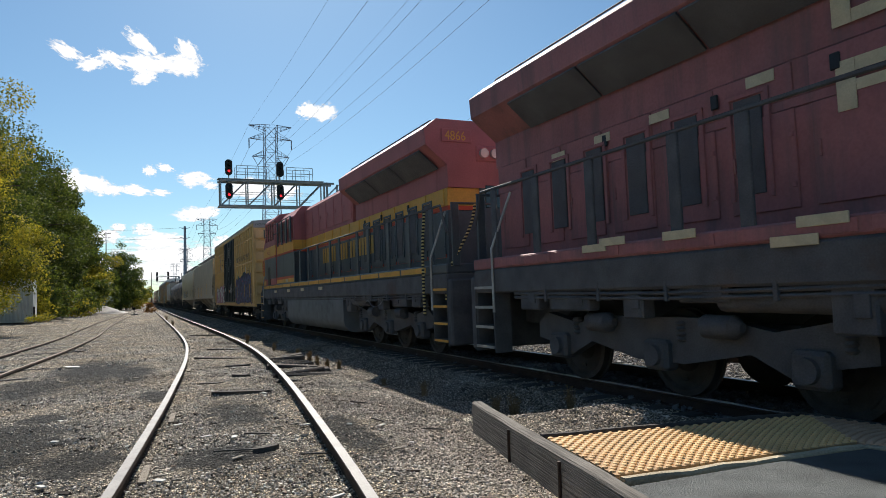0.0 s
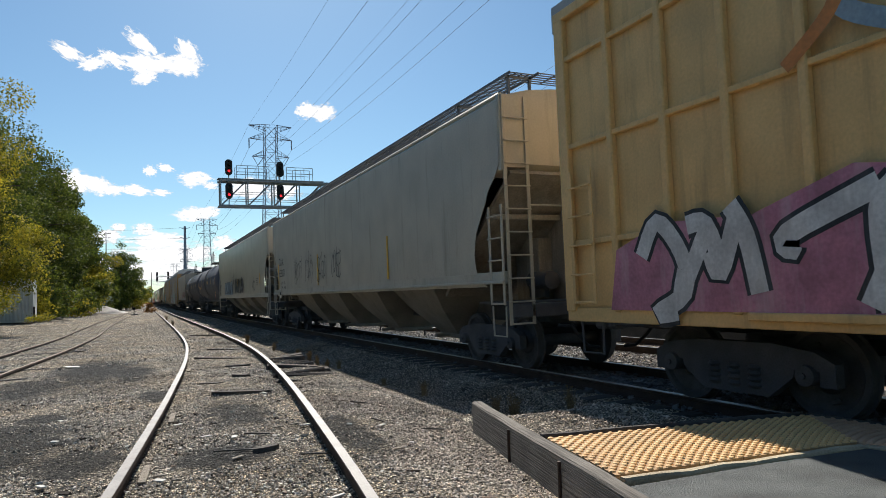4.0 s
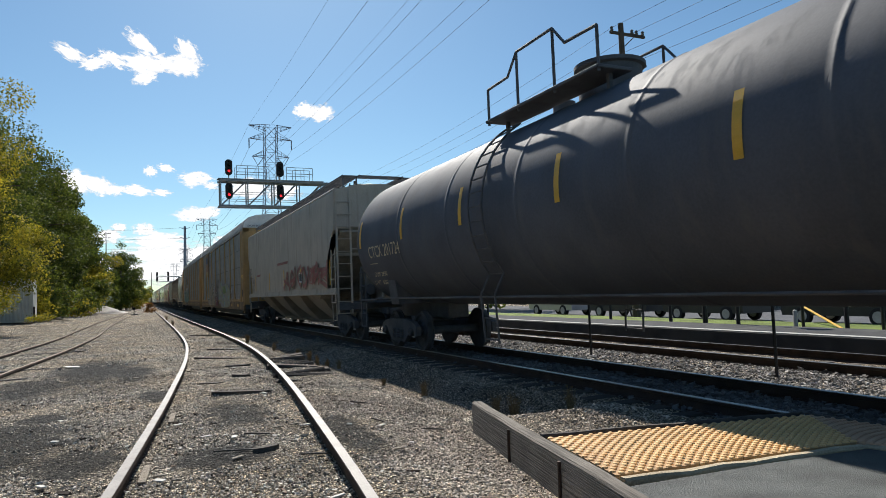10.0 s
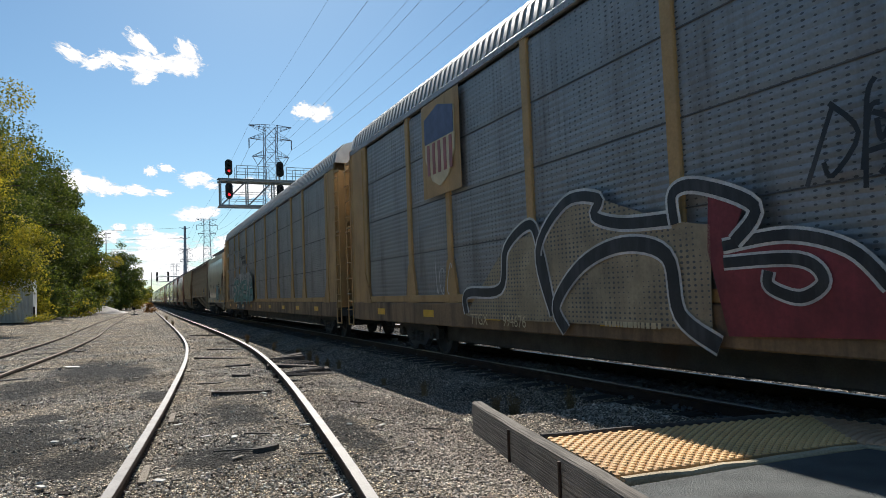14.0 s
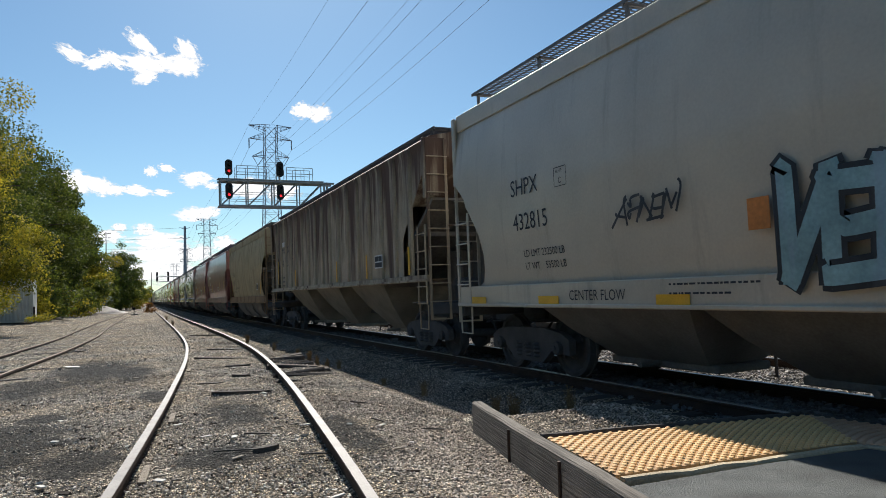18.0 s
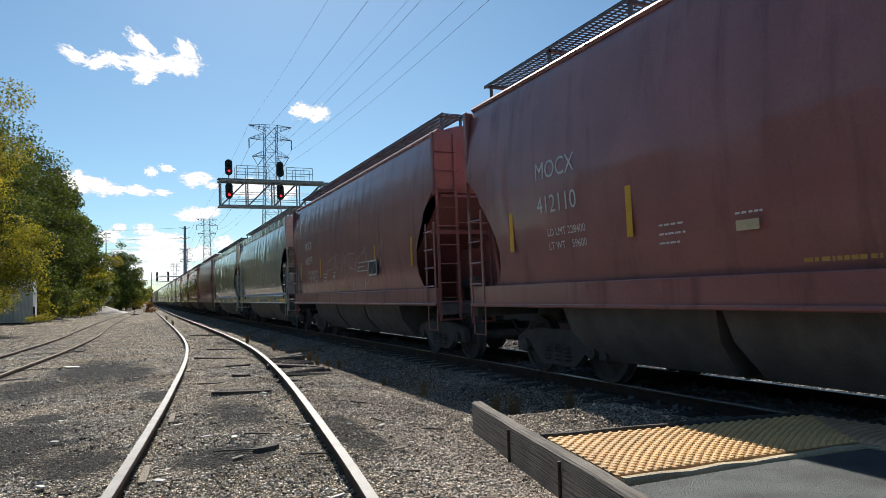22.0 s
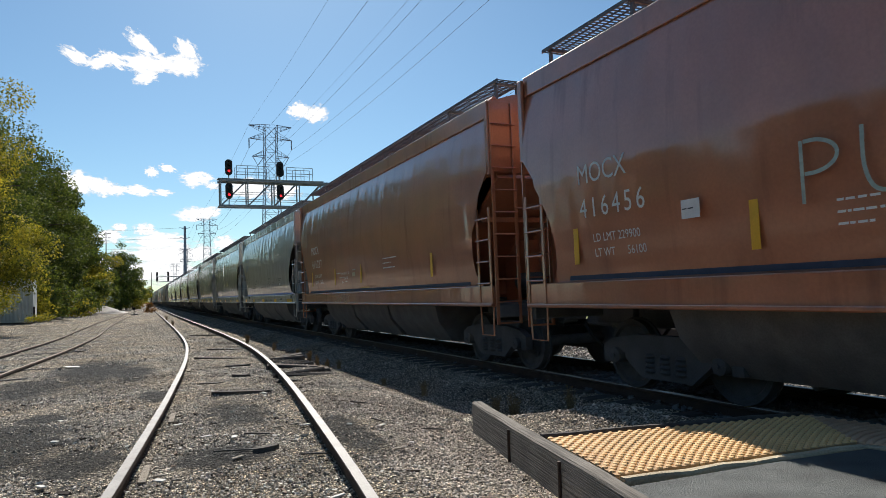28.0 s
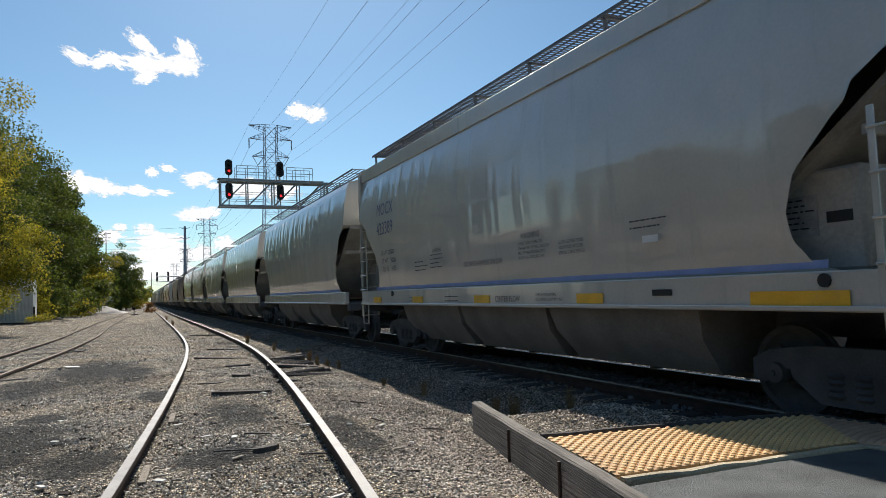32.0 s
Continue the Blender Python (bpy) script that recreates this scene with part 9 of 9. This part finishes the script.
tower(27.2, 149, 39.7, "lattice steel power tower with crossarms")
tower(29.6, 330, 39.3, "lattice steel power tower further off")
tower(31.5, 520, 38, "distant lattice steel power tower")
tower(33.5, 720, 38, "distant lattice steel power tower")


def wire(pts_ab, sag, r=0.03, label="thin power line wire"):
    a, b = Vector(pts_ab[0]), Vector(pts_ab[1])
    n = 24
    pts = []
    for i in range(n + 1):
        t = i / n
        p = a.lerp(b, t)
        p.z -= sag * 4 * t * (1 - t)
        pts.append(p)
    return tagged(part("wire", M().tube(pts, r, 4, False), m_wire), label, "power line", "wires of the power line")


for dx, dz, sg in ((-4.7, 0, 2.0), (4.7, 0, 2.0), (-4.7, -5.2, 3.5), (4.7, -5.2, 3.5), (-2.9, -9, 3.5), (2.9, -9, 3.5)):
    wire(((27.2 + dx, 149, 39.7 + dz), (25.0 + dx, -40, 40 + dz)), sg, 0.022 if dz else 0.015)
    wire(((27.2 + dx, 149, 39.7 + dz), (29.6 + dx, 330, 39.3 + dz)), sg, 0.032 if dz else 0.022)
    wire(((29.6 + dx, 330, 39.3 + dz), (31.5 + dx, 520, 38 + dz)), sg, 0.04)
mono = empty("steel_pole", "tall dark steel power pole with short arms", "power pole", pose(12.0, 200, 0))
part("pole", M().tube([(0, 0, -0.3), (0, 0, 22.2)], [0.55, 0.3], 12), m_towersteel, mono)
for z in (21.6, 18.8, 15.6, 12.0):
    part("arm", M().tube([(-1.4, 0, z + 0.25), (0, 0, z - 0.1), (1.4, 0, z + 0.25)], 0.09, 5), m_towersteel, mono)
for k in range(3):
    wire(((-90, 260, 26 - k * 1.2), (12, 200, 21.8 - k * 3)), 1.0, 0.03)


def wood_pole(x, y, h, label, arms=True):
    th = empty("utility_pole", label, "utility pole", pose(x, y, 0), "timber poles of the street line")
    part("pole", M().tube([(0, 0, -0.8), (0, 0, h)], [0.18, 0.12], 10), m_polewood, th)
    if arms:
        for z in (h - 0.45, h - 1.75):
            part("crossarm", M().box((0.35, 0, z), (1.9, 0.1, 0.12), 0.01, Matrix.Rotation(radians(0), 3, "Z")), m_polewood, th)
            part("arm_brace", M().tube([(0.1, 0.06, z - 0.6), (0.8, 0.06, z)], 0.02, 5), m_steel_dark, th)
            for u in (-0.5, 0.6, 0.85, 1.2):
                part("insulator", lambda: M().lathe([(0, 0.05), (0.05, 0.08), (0.1, 0.05), (0.15, 0.08), (0.2, 0.03)], "z", n=8), m_steel_dark, th, at=pose(u, 0, z + 0.06), key="insu")
    return th


wood_pole(19.1, 22, 12.65, "dark timber utility pole with crossarms and insulators")
wood_pole(19.4, 62, 12.4, "dark timber utility pole down the street")
wood_pole(19.6, 104, 12.4, "dark timber utility pole down the street")
wood_pole(19.0, -18, 12.6, "dark timber utility pole up the street")
wood_pole(4.6, 290, 13.0, "distant bare timber pole beside the line", False)
wood_pole(-8.6, 215, 22.0, "distant pole above the trees", True)
for u in (-0.5, 0.85):
    for z in (12.3, 11.0):
        wire(((19.1 + u, 22, z + 0.1), (19.4 + u, 62, z)), 0.5, 0.008, "thin black street line wire")
        wire(((19.1 + u, 22, z + 0.1), (19.0 + u, -18, z)), 0.5, 0.008, "thin black street line wire")
        wire(((19.4 + u, 62, z), (19.6 + u, 104, z)), 0.5, 0.01, "thin black street line wire")

# ---- station house, sign and street beyond the tracks ----
hx, hy = 38.5, 32.0
house = empty("house", "white clapboard house with a dark shingle roof", "house", pose(hx, hy, 0, 0, 0, -50))
part("wall", M().box((0, 0, 2.0), (7.5, 8.5, 4.2), 0.02).prism([(-3.75, 4.05), (3.75, 4.05), (0, 6.8)], "y", -4.25, 4.25), m_siding, house)
roofm = M()
for s in (-1, 1):
    roofm.prism([(s * 4.2, 3.75), (0, 7.0), (0, 7.2), (s * 4.4, 3.85)], "y", -4.7, 4.7)
part("roof", roofm, m_shingle, house)
for k in range(18):
    part("clapboard", lambda: M().box((-3.76, 0, 0), (0.03, 8.5, 0.2), 0.008).box((0, -4.26, 0), (7.5, 0.03, 0.2), 0.008), m_siding, house, at=pose(0, 0, 0.3 + k * 0.215), key="clap")
for yy in (-2.4, 1.8):
    w = part("window", M().box((-3.79, yy, 2.4), (0.06, 0.9, 1.4), 0.01), m_glassdark, house)
    part("window_frame", M().box((-3.81, yy, 3.14), (0.08, 1.1, 0.1)).box((-3.81, yy, 1.66), (0.08, 1.1, 0.1)).box((-3.81, yy - 0.5, 2.4), (0.08, 0.1, 1.5)).box((-3.81, yy + 0.5, 2.4), (0.08, 0.1, 1.5)), m_siding, w)
sign = empty("station_sign", "blue station name sign with white lettering", "sign", pose(15.3, 10.5, 0.1))
part("panel", M().box((0, 0, 1.6), (0.05, 2.4, 0.42), 0.01), m_signblue, sign)
for yy in (-1.0, 1.0):
    part("post", M().tube([(0.06, yy, 0), (0.06, yy, 1.8)], 0.04, 8), m_sigblack, sign)
TEXTS.append((sign, "Morton", -0.03, 0.9, 1.5, 0.3, m_white, "", 1.0, 0))
for y in (5.2, 13.5):
    lp = empty("lamp_post", "black ornamental platform lamp post", "lamp post", pose(14.1, y, 0.2), group="platform lamps")
    part("post", M().tube([(0, 0, 0), (0, 0, 3.0)], [0.07, 0.045], 8), m_sigblack, lp)
    part("lantern", M().lathe([(3.0, 0.06), (3.1, 0.16), (3.4, 0.2), (3.42, 0.26), (3.6, 0.05), (3.7, 0.0)], "z", n=8), m_sigblack, lp)


guy = part("guy_wire_guard", M().tube([(15.0, 10.1, 0.06), (16.0, 11.54, 0.38), (17.6, 13.9, 0.92)], 0.03, 6), m_yellow)
tagged(guy, "yellow plastic guard on a slanting guy wire", "cable guard")
bollard = part("bollard", M().tube([(0, 0, -0.1), (0, 0, 0.5)], 0.05, 8).lathe([(0.5, 0.05), (0.53, 0.0)], "z", n=8), m_concrete, at=pose(13.98, 10.66, 0.1))
tagged(bollard, "short pale post behind the platform", "post")


def parked_car(x, y, col, label, turn=0):
    th = empty("car", label, "car", pose(x, y, -0.4, 0, 0, turn), "cars parked on the street")
    prof = [(-2.25, 0.35), (-2.25, 0.85), (-2.0, 0.98), (-1.3, 1.02), (-0.7, 1.45), (0.9, 1.47), (1.6, 1.05), (2.2, 0.92), (2.3, 0.6), (2.25, 0.35)]
    part("body", M().prism(prof[:4] + prof[6:], "x", -0.88, 0.88), col, th)
    part("cabin", M().prism([(-1.3, 1.0), (-0.7, 1.45), (0.9, 1.47), (1.6, 1.02)], "x", -0.76, 0.76), m_glassdark, th, "dark windows")
    part("roof", M().box((0, 0.1, 1.48), (1.45, 1.5, 0.05), 0.02), col, th)
    for s in (-1, 1):
        for yy in (-1.4, 1.4):
            w = part("wheel", lambda: M().lathe([(-0.11, 0.2), (-0.11, 0.31), (-0.08, 0.33), (0.08, 0.33), (0.11, 0.31), (0.11, 0.2)], "x", n=18), m_rubber, th, at=pose(s * 0.8, yy, 0.33), key="cwheel")
            part("rim", lambda: M().lathe([(-0.115, 0.0), (-0.115, 0.2), (0.115, 0.2), (0.115, 0.0)], "x", n=14), m_galv, w, key="crim")
        part("headlight", M().box((s * 0.6, 2.26, 0.72), (0.35, 0.05, 0.14), 0.02), m_lens, th)


car_dark = surface("dark_car_paint", (0.02, 0.022, 0.026), 0.4, 0.0, 0.05, 2, 30, 0.0, clear=0.15)
car_silver = surface("silver_car_paint", (0.40, 0.41, 0.43), 0.3, 0.5, 0.05, 2, 30, 0.0, clear=0.8)
for x, y, c, lb in ((23.4, 21.8, car_dark, "dark parked car"), (23.3, 15.4, car_dark, "dark parked car"), (23.5, 27.6, car_dark, "dark parked car"), (23.8, 9.4, car_silver, "silver parked car"), (23.3, 33.5, car_silver, "silver parked car")):
    parked_car(x, y, c, lb + " on the street")

# ---- things on the yard ----
con = empty("storage_container", "pale grey corrugated storage container under the trees", "container", pose(-10.4, 60.2, 0.1))
part("box", M().box((0, 0, 1.7), (6.0, 2.5, 3.3), 0.03), m_container, con)
for k in range(24):
    part("corrugation", lambda: M().prism([(-0.09, 0.0), (-0.05, -0.045), (0.05, -0.045), (0.09, 0.0)], "z", 0.15, 3.25), m_container, con, at=pose(-2.85 + k * 0.248, -1.25, 0), key="corr")
part("door_post", M().box((3.0, -1.27, 1.7), (0.12, 0.08, 3.3), 0.01), m_container, con)
part("drain_pipe", M().tube([(3.12, -1.3, 0), (3.12, -1.3, 1.2)], 0.06, 8), m_rail, con)
house2 = empty("shed", "dark-roofed shed hidden behind the trees", "building", pose(-13.5, 112, 0))
part("wall", M().box((0, 0, 3.5), (7, 10, 7.2), 0.02), m_concrete, house2)
part("roof", M().prism([(-4, 7), (4, 7), (-1.2, 13.2)], "y", -5.4, 5.4), m_shingle, house2)
pile = M()
_r = random.Random(4)
pv = [(0, 0, 1.3)]
for k in range(1, 7):
    for j in range(20):
        a = 2 * math.pi * j / 20
        rr = k * 0.5 * (1 + _r.uniform(-.1, .1))
        pv.append((rr * math.cos(a) * 1.2, rr * math.sin(a), max(-0.1, 1.3 - k * 0.23 + _r.uniform(-.06, .06))))
pf = [(0, 1 + j, 1 + (j + 1) % 20) for j in range(20)]
for k in range(5):
    for j in range(20):
        pf.append((1 + k * 20 + j, 1 + (k + 1) * 20 + j, 1 + (k + 1) * 20 + (j + 1) % 20, 1 + k * 20 + (j + 1) % 20))
pile.add(pv, pf)
tagged(part("gravel_pile", pile, m_ballast, at=pose(-5.2, 122, -0.4)), "grey heap of gravel beside the yard track", "gravel pile")
sw = empty("switch_stand", "low black switch stand beside the yard track", "railway switch", pose(-0.6, 96, -0.42))
part("base", M().box((0, 0, 0.12), (0.9, 0.3, 0.14), 0.02), m_steel_dark, sw)
part("lever", M().tube([(0, 0, 0.1), (0, 0, 0.9)], 0.05, 6).box((0, 0, 0.9), (0.3, 0.05, 0.3), 0.02), m_sigblack, sw)


# ---- weeds and litter ----
def weed(x, y, h, n, seed, label="dry brown weed on the gravel"):
    rr = random.Random(seed)
    z = ground_z(x, y)
    m = M()
    for i in range(n):
        a, l = rr.uniform(0, 6.28), h * rr.uniform(0.5, 1.0)
        t = rr.uniform(0.05, 0.45)
        tip = Vector((math.cos(a) * t * l, math.sin(a) * t * l, l))
        b = Vector((rr.gauss(0, .03), rr.gauss(0, .03), -0.02))
        m.tube([b, b.lerp(tip, 0.5) + Vector((0, 0, 0.04 * h)), tip], [0.004, 0.003, 0.001], 3, False)
        for k in range(7):
            p = b.lerp(tip, rr.uniform(0.3, 1))
            s = 0.02 * rr.uniform(0.6, 1.4)
            u = Vector((rr.gauss(0, 1), rr.gauss(0, 1), rr.gauss(0, 1))).normalized() * s
            w = Vector((rr.gauss(0, 1), rr.gauss(0, 1), rr.gauss(0, 1))).normalized() * s * 0.5
            m.poly([p - u, p + w, p + u, p - w])
    return tagged(part("weed", m, m_drygrass, at=pose(x, y, z)), label, "weed", "weeds on the ballast shoulder")


for i, (x, y, h) in enumerate(((4.63, 8.4, 0.27), (4.64, 7.9, 0.34), (4.76, 6.75, 0.33), (4.36, 10.4, 0.27), (4.23, 12.05, 0.14), (4.3, 15.4, 0.25), (4.15, 15.9, 0.22), (4.05, 16.5, 0.25), (4.12, 17.6, 0.3), (4.17, 19.3, 0.28), (3.9, 21.5, 0.3), (2.6, 3.2, 0.12), (3.5, 24.5, 0.35), (2.0, 47, 0.5), (2.1, 60, 0.6))):
    weed(x, y, h, 40, 300 + i)


def litter(name, x, y, sx, sy, rz, mat, label, t=0.012, cat="debris"):
    m = M().box((0, 0, 0), (sx, sy, t), 0.003)
    ob = part(name, m, mat, at=pose(x, y, ground_z(x, y) + 0.02 + t / 2, _rng.uniform(-5, 5), _rng.uniform(-5, 5), rz))
    return tagged(ob, label, cat, "debris on the gravel")


litter("paper_scrap", -1.32, 16.4, 0.28, 0.22, 20, m_litter, "flat white paper scrap on the gravel")
for i in range(90):
    x, y = _rng.uniform(-3.5, 2.6), 4.2 + 9 * _rng.random() ** 1.5
    litter("wood_chip", x, y, _rng.uniform(0.012, 0.05), _rng.uniform(0.03, 0.13), _rng.uniform(0, 180), m_oldwood if i % 3 else m_litter, "splintered pale wood chip on the gravel")
for i, (x, y, l, a) in enumerate(((0.75, 5.9, 0.5, 75), (2.35, 7.6, 0.3, 40), (1.0, 6.5, 0.32, 60), (1.3, 5.4, 0.35, 85), (2.2, 6.5, 0.25, 20), (2.75, 6.35, 0.3, 70))):
    litter("stick", x, y, 0.02, l * 0.8, a, m_tie, "dark broken stick on the gravel", 0.012)


# ---- clouds: far sheets of broken white, drifting slowly ----
def cloud_mat(name, scale, cut, bright):
    mt = bpy.data.materials.new(name)
    mt.use_nodes = True
    N, L = mt.node_tree.nodes, mt.node_tree.links
    N.remove(N["Principled BSDF"])
    tc = N.new("ShaderNodeTexCoord")
    nz = N.new("ShaderNodeTexNoise")
    nz.inputs["Scale"].default_value, nz.inputs["Detail"].default_value, nz.inputs["Roughness"].default_value = scale, 10, 0.6
    oi = N.new("ShaderNodeObjectInfo")
    sh = N.new("ShaderNodeVectorMath")
    sh.operation = "MULTIPLY_ADD"
    sh.inputs[1].default_value = (60, 37, 0)
    L.new(oi.outputs["Random"], sh.inputs[0])
    L.new(tc.outputs["Object"], sh.inputs[2])
    L.new(sh.outputs[0], nz.inputs["Vector"])
    gr = N.new("ShaderNodeTexGradient")
    gr.gradient_type = "SPHERICAL"
    L.new(tc.outputs["Object"], gr.inputs["Vector"])
    pw = N.new("ShaderNodeMath")
    pw.operation = "POWER"
    pw.inputs[1].default_value = 0.7
    L.new(gr.outputs["Fac"], pw.inputs[0])
    ad = N.new("ShaderNodeMath")
    ad.operation = "MULTIPLY_ADD"
    ad.inputs[1].default_value = 0.75
    L.new(pw.outputs[0], ad.inputs[0])
    L.new(nz.outputs["Fac"], ad.inputs[2])
    mr = N.new("ShaderNodeMapRange")
    mr.inputs["From Min"].default_value, mr.inputs["From Max"].default_value = cut, cut + 0.17
    L.new(ad.outputs[0], mr.inputs["Value"])
    em = N.new("ShaderNodeEmission")
    em.inputs["Color"].default_value = (0.97, 0.98, 1.0, 1)
    br = N.new("ShaderNodeMapRange")
    br.inputs["From Min"].default_value, br.inputs["From Max"].default_value = cut + 0.05, cut + 0.4
    br.inputs["To Min"].default_value, br.inputs["To Max"].default_value = bright * 0.62, bright * 0.92
    L.new(ad.outputs[0], br.inputs["Value"])
    L.new(br.outputs[0], em.inputs["Strength"])
    tr = N.new("ShaderNodeBsdfTransparent")
    mx = N.new("ShaderNodeMixShader")
    L.new(mr.outputs[0], mx.inputs["Fac"])
    L.new(tr.outputs[0], mx.inputs[1])
    L.new(em.outputs[0], mx.inputs[2])
    L.new(mx.outputs[0], N["Material Output"].inputs["Surface"])
    return mt


m_cloud = cloud_mat("sunlit_cumulus", 3.0, 0.82, 1.04)
m_cloudsoft = cloud_mat("thin_cloud", 2.6, 0.86, 1.0)
CLOUDS = []


def cloud(az, el, w, h, mat, drift=0.0, roll=0.0, dist=3600):
    """az, el: degrees from the track's direction and above the ground; w, h: degrees across."""
    a, e = radians(az), radians(el)
    d = Vector((math.sin(a) * math.cos(e), math.cos(a) * math.cos(e), math.sin(e)))
    p = Vector(EYE) + d * dist
    rx, rz = dist * math.tan(radians(w / 2)), dist * math.tan(radians(h / 2))
    m = look(p, p + d, roll)
    k = len(CLOUDS) * 3.7
    n = 12
    vs = [(-1 + 2 * i / n, -1 + 2 * j / n, 0.05 * math.sin(i * 1.3 + k) * math.cos(j * 1.7)) for j in range(n + 1) for i in range(n + 1)]
    fs = [(j * (n + 1) + i, j * (n + 1) + i + 1, (j + 1) * (n + 1) + i + 1, (j + 1) * (n + 1) + i) for j in range(n) for i in range(n)]
    ob = part("cloud", M().add(vs, fs), mat, at=m @ Matrix.Diagonal((rx, rz, 1, 1)))
    tagged(ob, "white broken cumulus cloud in the blue sky", "cloud", kind="structure")
    ob.scale = (rx, rz, rx)
    CLOUDS.append((ob, m, drift * dist * math.pi / 180))
    return ob


cloud(-1.75, 18.6, 3.0, 1.5, m_cloud, 0.1, -28)
cloud(-3.2, 18.1, 3.2, 1.6, m_cloud, 0.7, 20)
cloud(-4.9, 18.8, 4.0, 1.6, m_cloudsoft, 0.8, -25)
cloud(0.38, 20.0, 4.0, 1.9, m_cloud, 0.1, -38)
cloud(0.37, 18.45, 4.8, 2.3, m_cloud, 0.05, -10)
cloud(2.0, 18.6, 4.8, 2.1, m_cloud, 0, 8)
cloud(3.6, 18.65, 4.2, 2.6, m_cloud, 0, 0)
cloud(3.9, 19.8, 3.2, 2.0, m_cloud, -0.1, -40)
cloud(0.56, 17.45, 2.9, 1.6, m_cloud, 0.1, 20)
cloud(13.6, 15.5, 3.0, 2.1, m_cloud, -0.85, 0)
cloud(15.0, 15.4, 3.2, 2.2, m_cloud, -0.85, 10)
cloud(-4.4, 9.3, 4.2, 2.8, m_cloud, 0.3, -20)
cloud(-2.9, 9.1, 3.4, 2.1, m_cloud, 0.3, -20)
cloud(-1.9, 8.75, 2.6, 1.4, m_cloud, 0.3, 0)
cloud(-0.2, 8.75, 3.3, 1.3, m_cloud, 0.3, -4)
cloud(1.65, 8.6, 2.4, 1.0, m_cloudsoft, 0.2, 0)
cloud(0.85, 10.3, 1.5, 1.3, m_cloud, 0.2, -30)
cloud(2.0, 10.6, 2.0, 1.0, m_cloud, 0.2, -12)
cloud(4.2, 9.75, 4.0, 1.9, m_cloud, 0.2, 0)
cloud(5.5, 9.25, 2.0, 1.1, m_cloudsoft, 0.2, 0)
cloud(4.2, 6.9, 4.6, 1.9, m_cloud, 0.1, 0)
cloud(5.3, 7.1, 2.8, 1.5, m_cloud, 0.1, 0)
cloud(-1.4, 5.8, 1.7, 1.1, m_cloud, 0.1, 0)
cloud(0.35, 5.7, 2.4, 1.5, m_cloud, 0.1, 0)
cloud(-2.2, 5.1, 3.2, 1.8, m_cloud, 0.1, 0)
cloud(1.5, 4.8, 6.8, 2.1, m_cloud, 0.1, 0)
cloud(1.5, 3.7, 9.2, 2.8, m_cloud, 0.1, 0)
cloud(4.2, 3.7, 4.8, 2.2, m_cloud, 0.1, 0)
cloud(6.4, 4.5, 3.0, 1.9, m_cloud, 0.1, 0)
cloud(1.3, 2.4, 9.0, 2.8, m_cloud, 0, 0)
cloud(3.6, 1.8, 7.0, 2.8, m_cloud, 0, 0)
cloud(-2.5, 2.6, 9.0, 3.0, m_cloud, 0, 0)
cloud(8.4, 9.0, 5.8, 2.7, m_cloud, 0, 0)
cloud(11.3, 8.8, 4.0, 2.6, m_cloud, 0, 0)
cloud(9.0, 2.4, 13.0, 3.6, m_cloud, 0, 0)


# ---- writing becomes flat meshes on its thing ----
def set_texts():
    cache, todo = {}, []
    for row in TEXTS:
        body, size, wide = row[1], row[5], row[8]
        if (body, size, wide) not in cache:
            cu = bpy.data.curves.new("stencil", "FONT")
            cu.body, cu.size, cu.space_line = body, size, 1.15
            cu.space_character = 1.35 if body in SPACED else 1.0
            cu.resolution_u = 3
            ob = new("stencil", cu)
            ob.scale = (wide, 1, 1)
            cache[body, size, wide] = ob
    dg = bpy.context.evaluated_depsgraph_get()
    dg.update()
    meshes = {}
    for k, ob in cache.items():
        meshes[k] = bpy.data.meshes.new_from_object(ob.evaluated_get(dg))
        meshes[k].transform(Matrix.Diagonal((k[2] * 0.88, 1, 1, 1)))
    for ob in cache.values():
        cu = ob.data
        bpy.data.objects.remove(ob)
        bpy.data.curves.remove(cu)
    for parent, body, x, y, z, size, mat, label, wide, tilt in TEXTS:
        me = meshes[body, size, wide].copy()
        me.materials.clear()
        me.materials.append(mat)
        if isinstance(x, tuple):
            at = pose(x[1], x[2], x[3], 90, 0, x[4] if len(x) > 4 else 0)
        else:
            at = Matrix.Translation((x, y, z)) @ Matrix.Rotation(radians(tilt), 4, "Y") @ pose(0, 0, 0, 90, 0, -90)
        part("lettering", me, None, parent, label or "stencilled lettering", at)


set_texts()


# ---- everything that moves ----
def motions():
    times = [2.0 * k for k in range(17)]
    for row in CARS:
        car, mid = row[0], row[1]
        turn = 180 if len(row) > 2 and row[2] else 0
        walk(car, [(t, pose(TRACK, mid - way(t), 0, 0, 0, turn)) for t in times])
    for w, y, z, place, radius in WHEELS:
        # each wheel rolls while its car goes by the yard
        t0 = max(0.0, (place - 34.0) / 11.8)
        while t0 < 31.5 and place - way(t0) > 30.0:
            t0 += 1 / 30
        t0 = round(t0 * 30) / 30
        rows = [(0.0, pose(0, y, z))] if t0 > 0.05 else []
        t, s0 = t0, way(t0)
        while t <= 32.0 and place - way(t) > 1.5:
            rows.append((t, pose(0, y, z, math.degrees((way(t) - s0) / radius))))
            t += 1 / 30
        if len(rows) < 3:
            continue
        last = rows[-1]
        if last[0] < 31.9:
            rows.append((32.0, last[1]))
        walk(w, rows)
    for ob, m, drift in CLOUDS:
        side = m.to_3x3() @ Vector((1, 0, 0))
        end = Matrix.Translation(side * drift) @ m
        walk(ob, [(0.0, m), (32.0, end)])


motions()
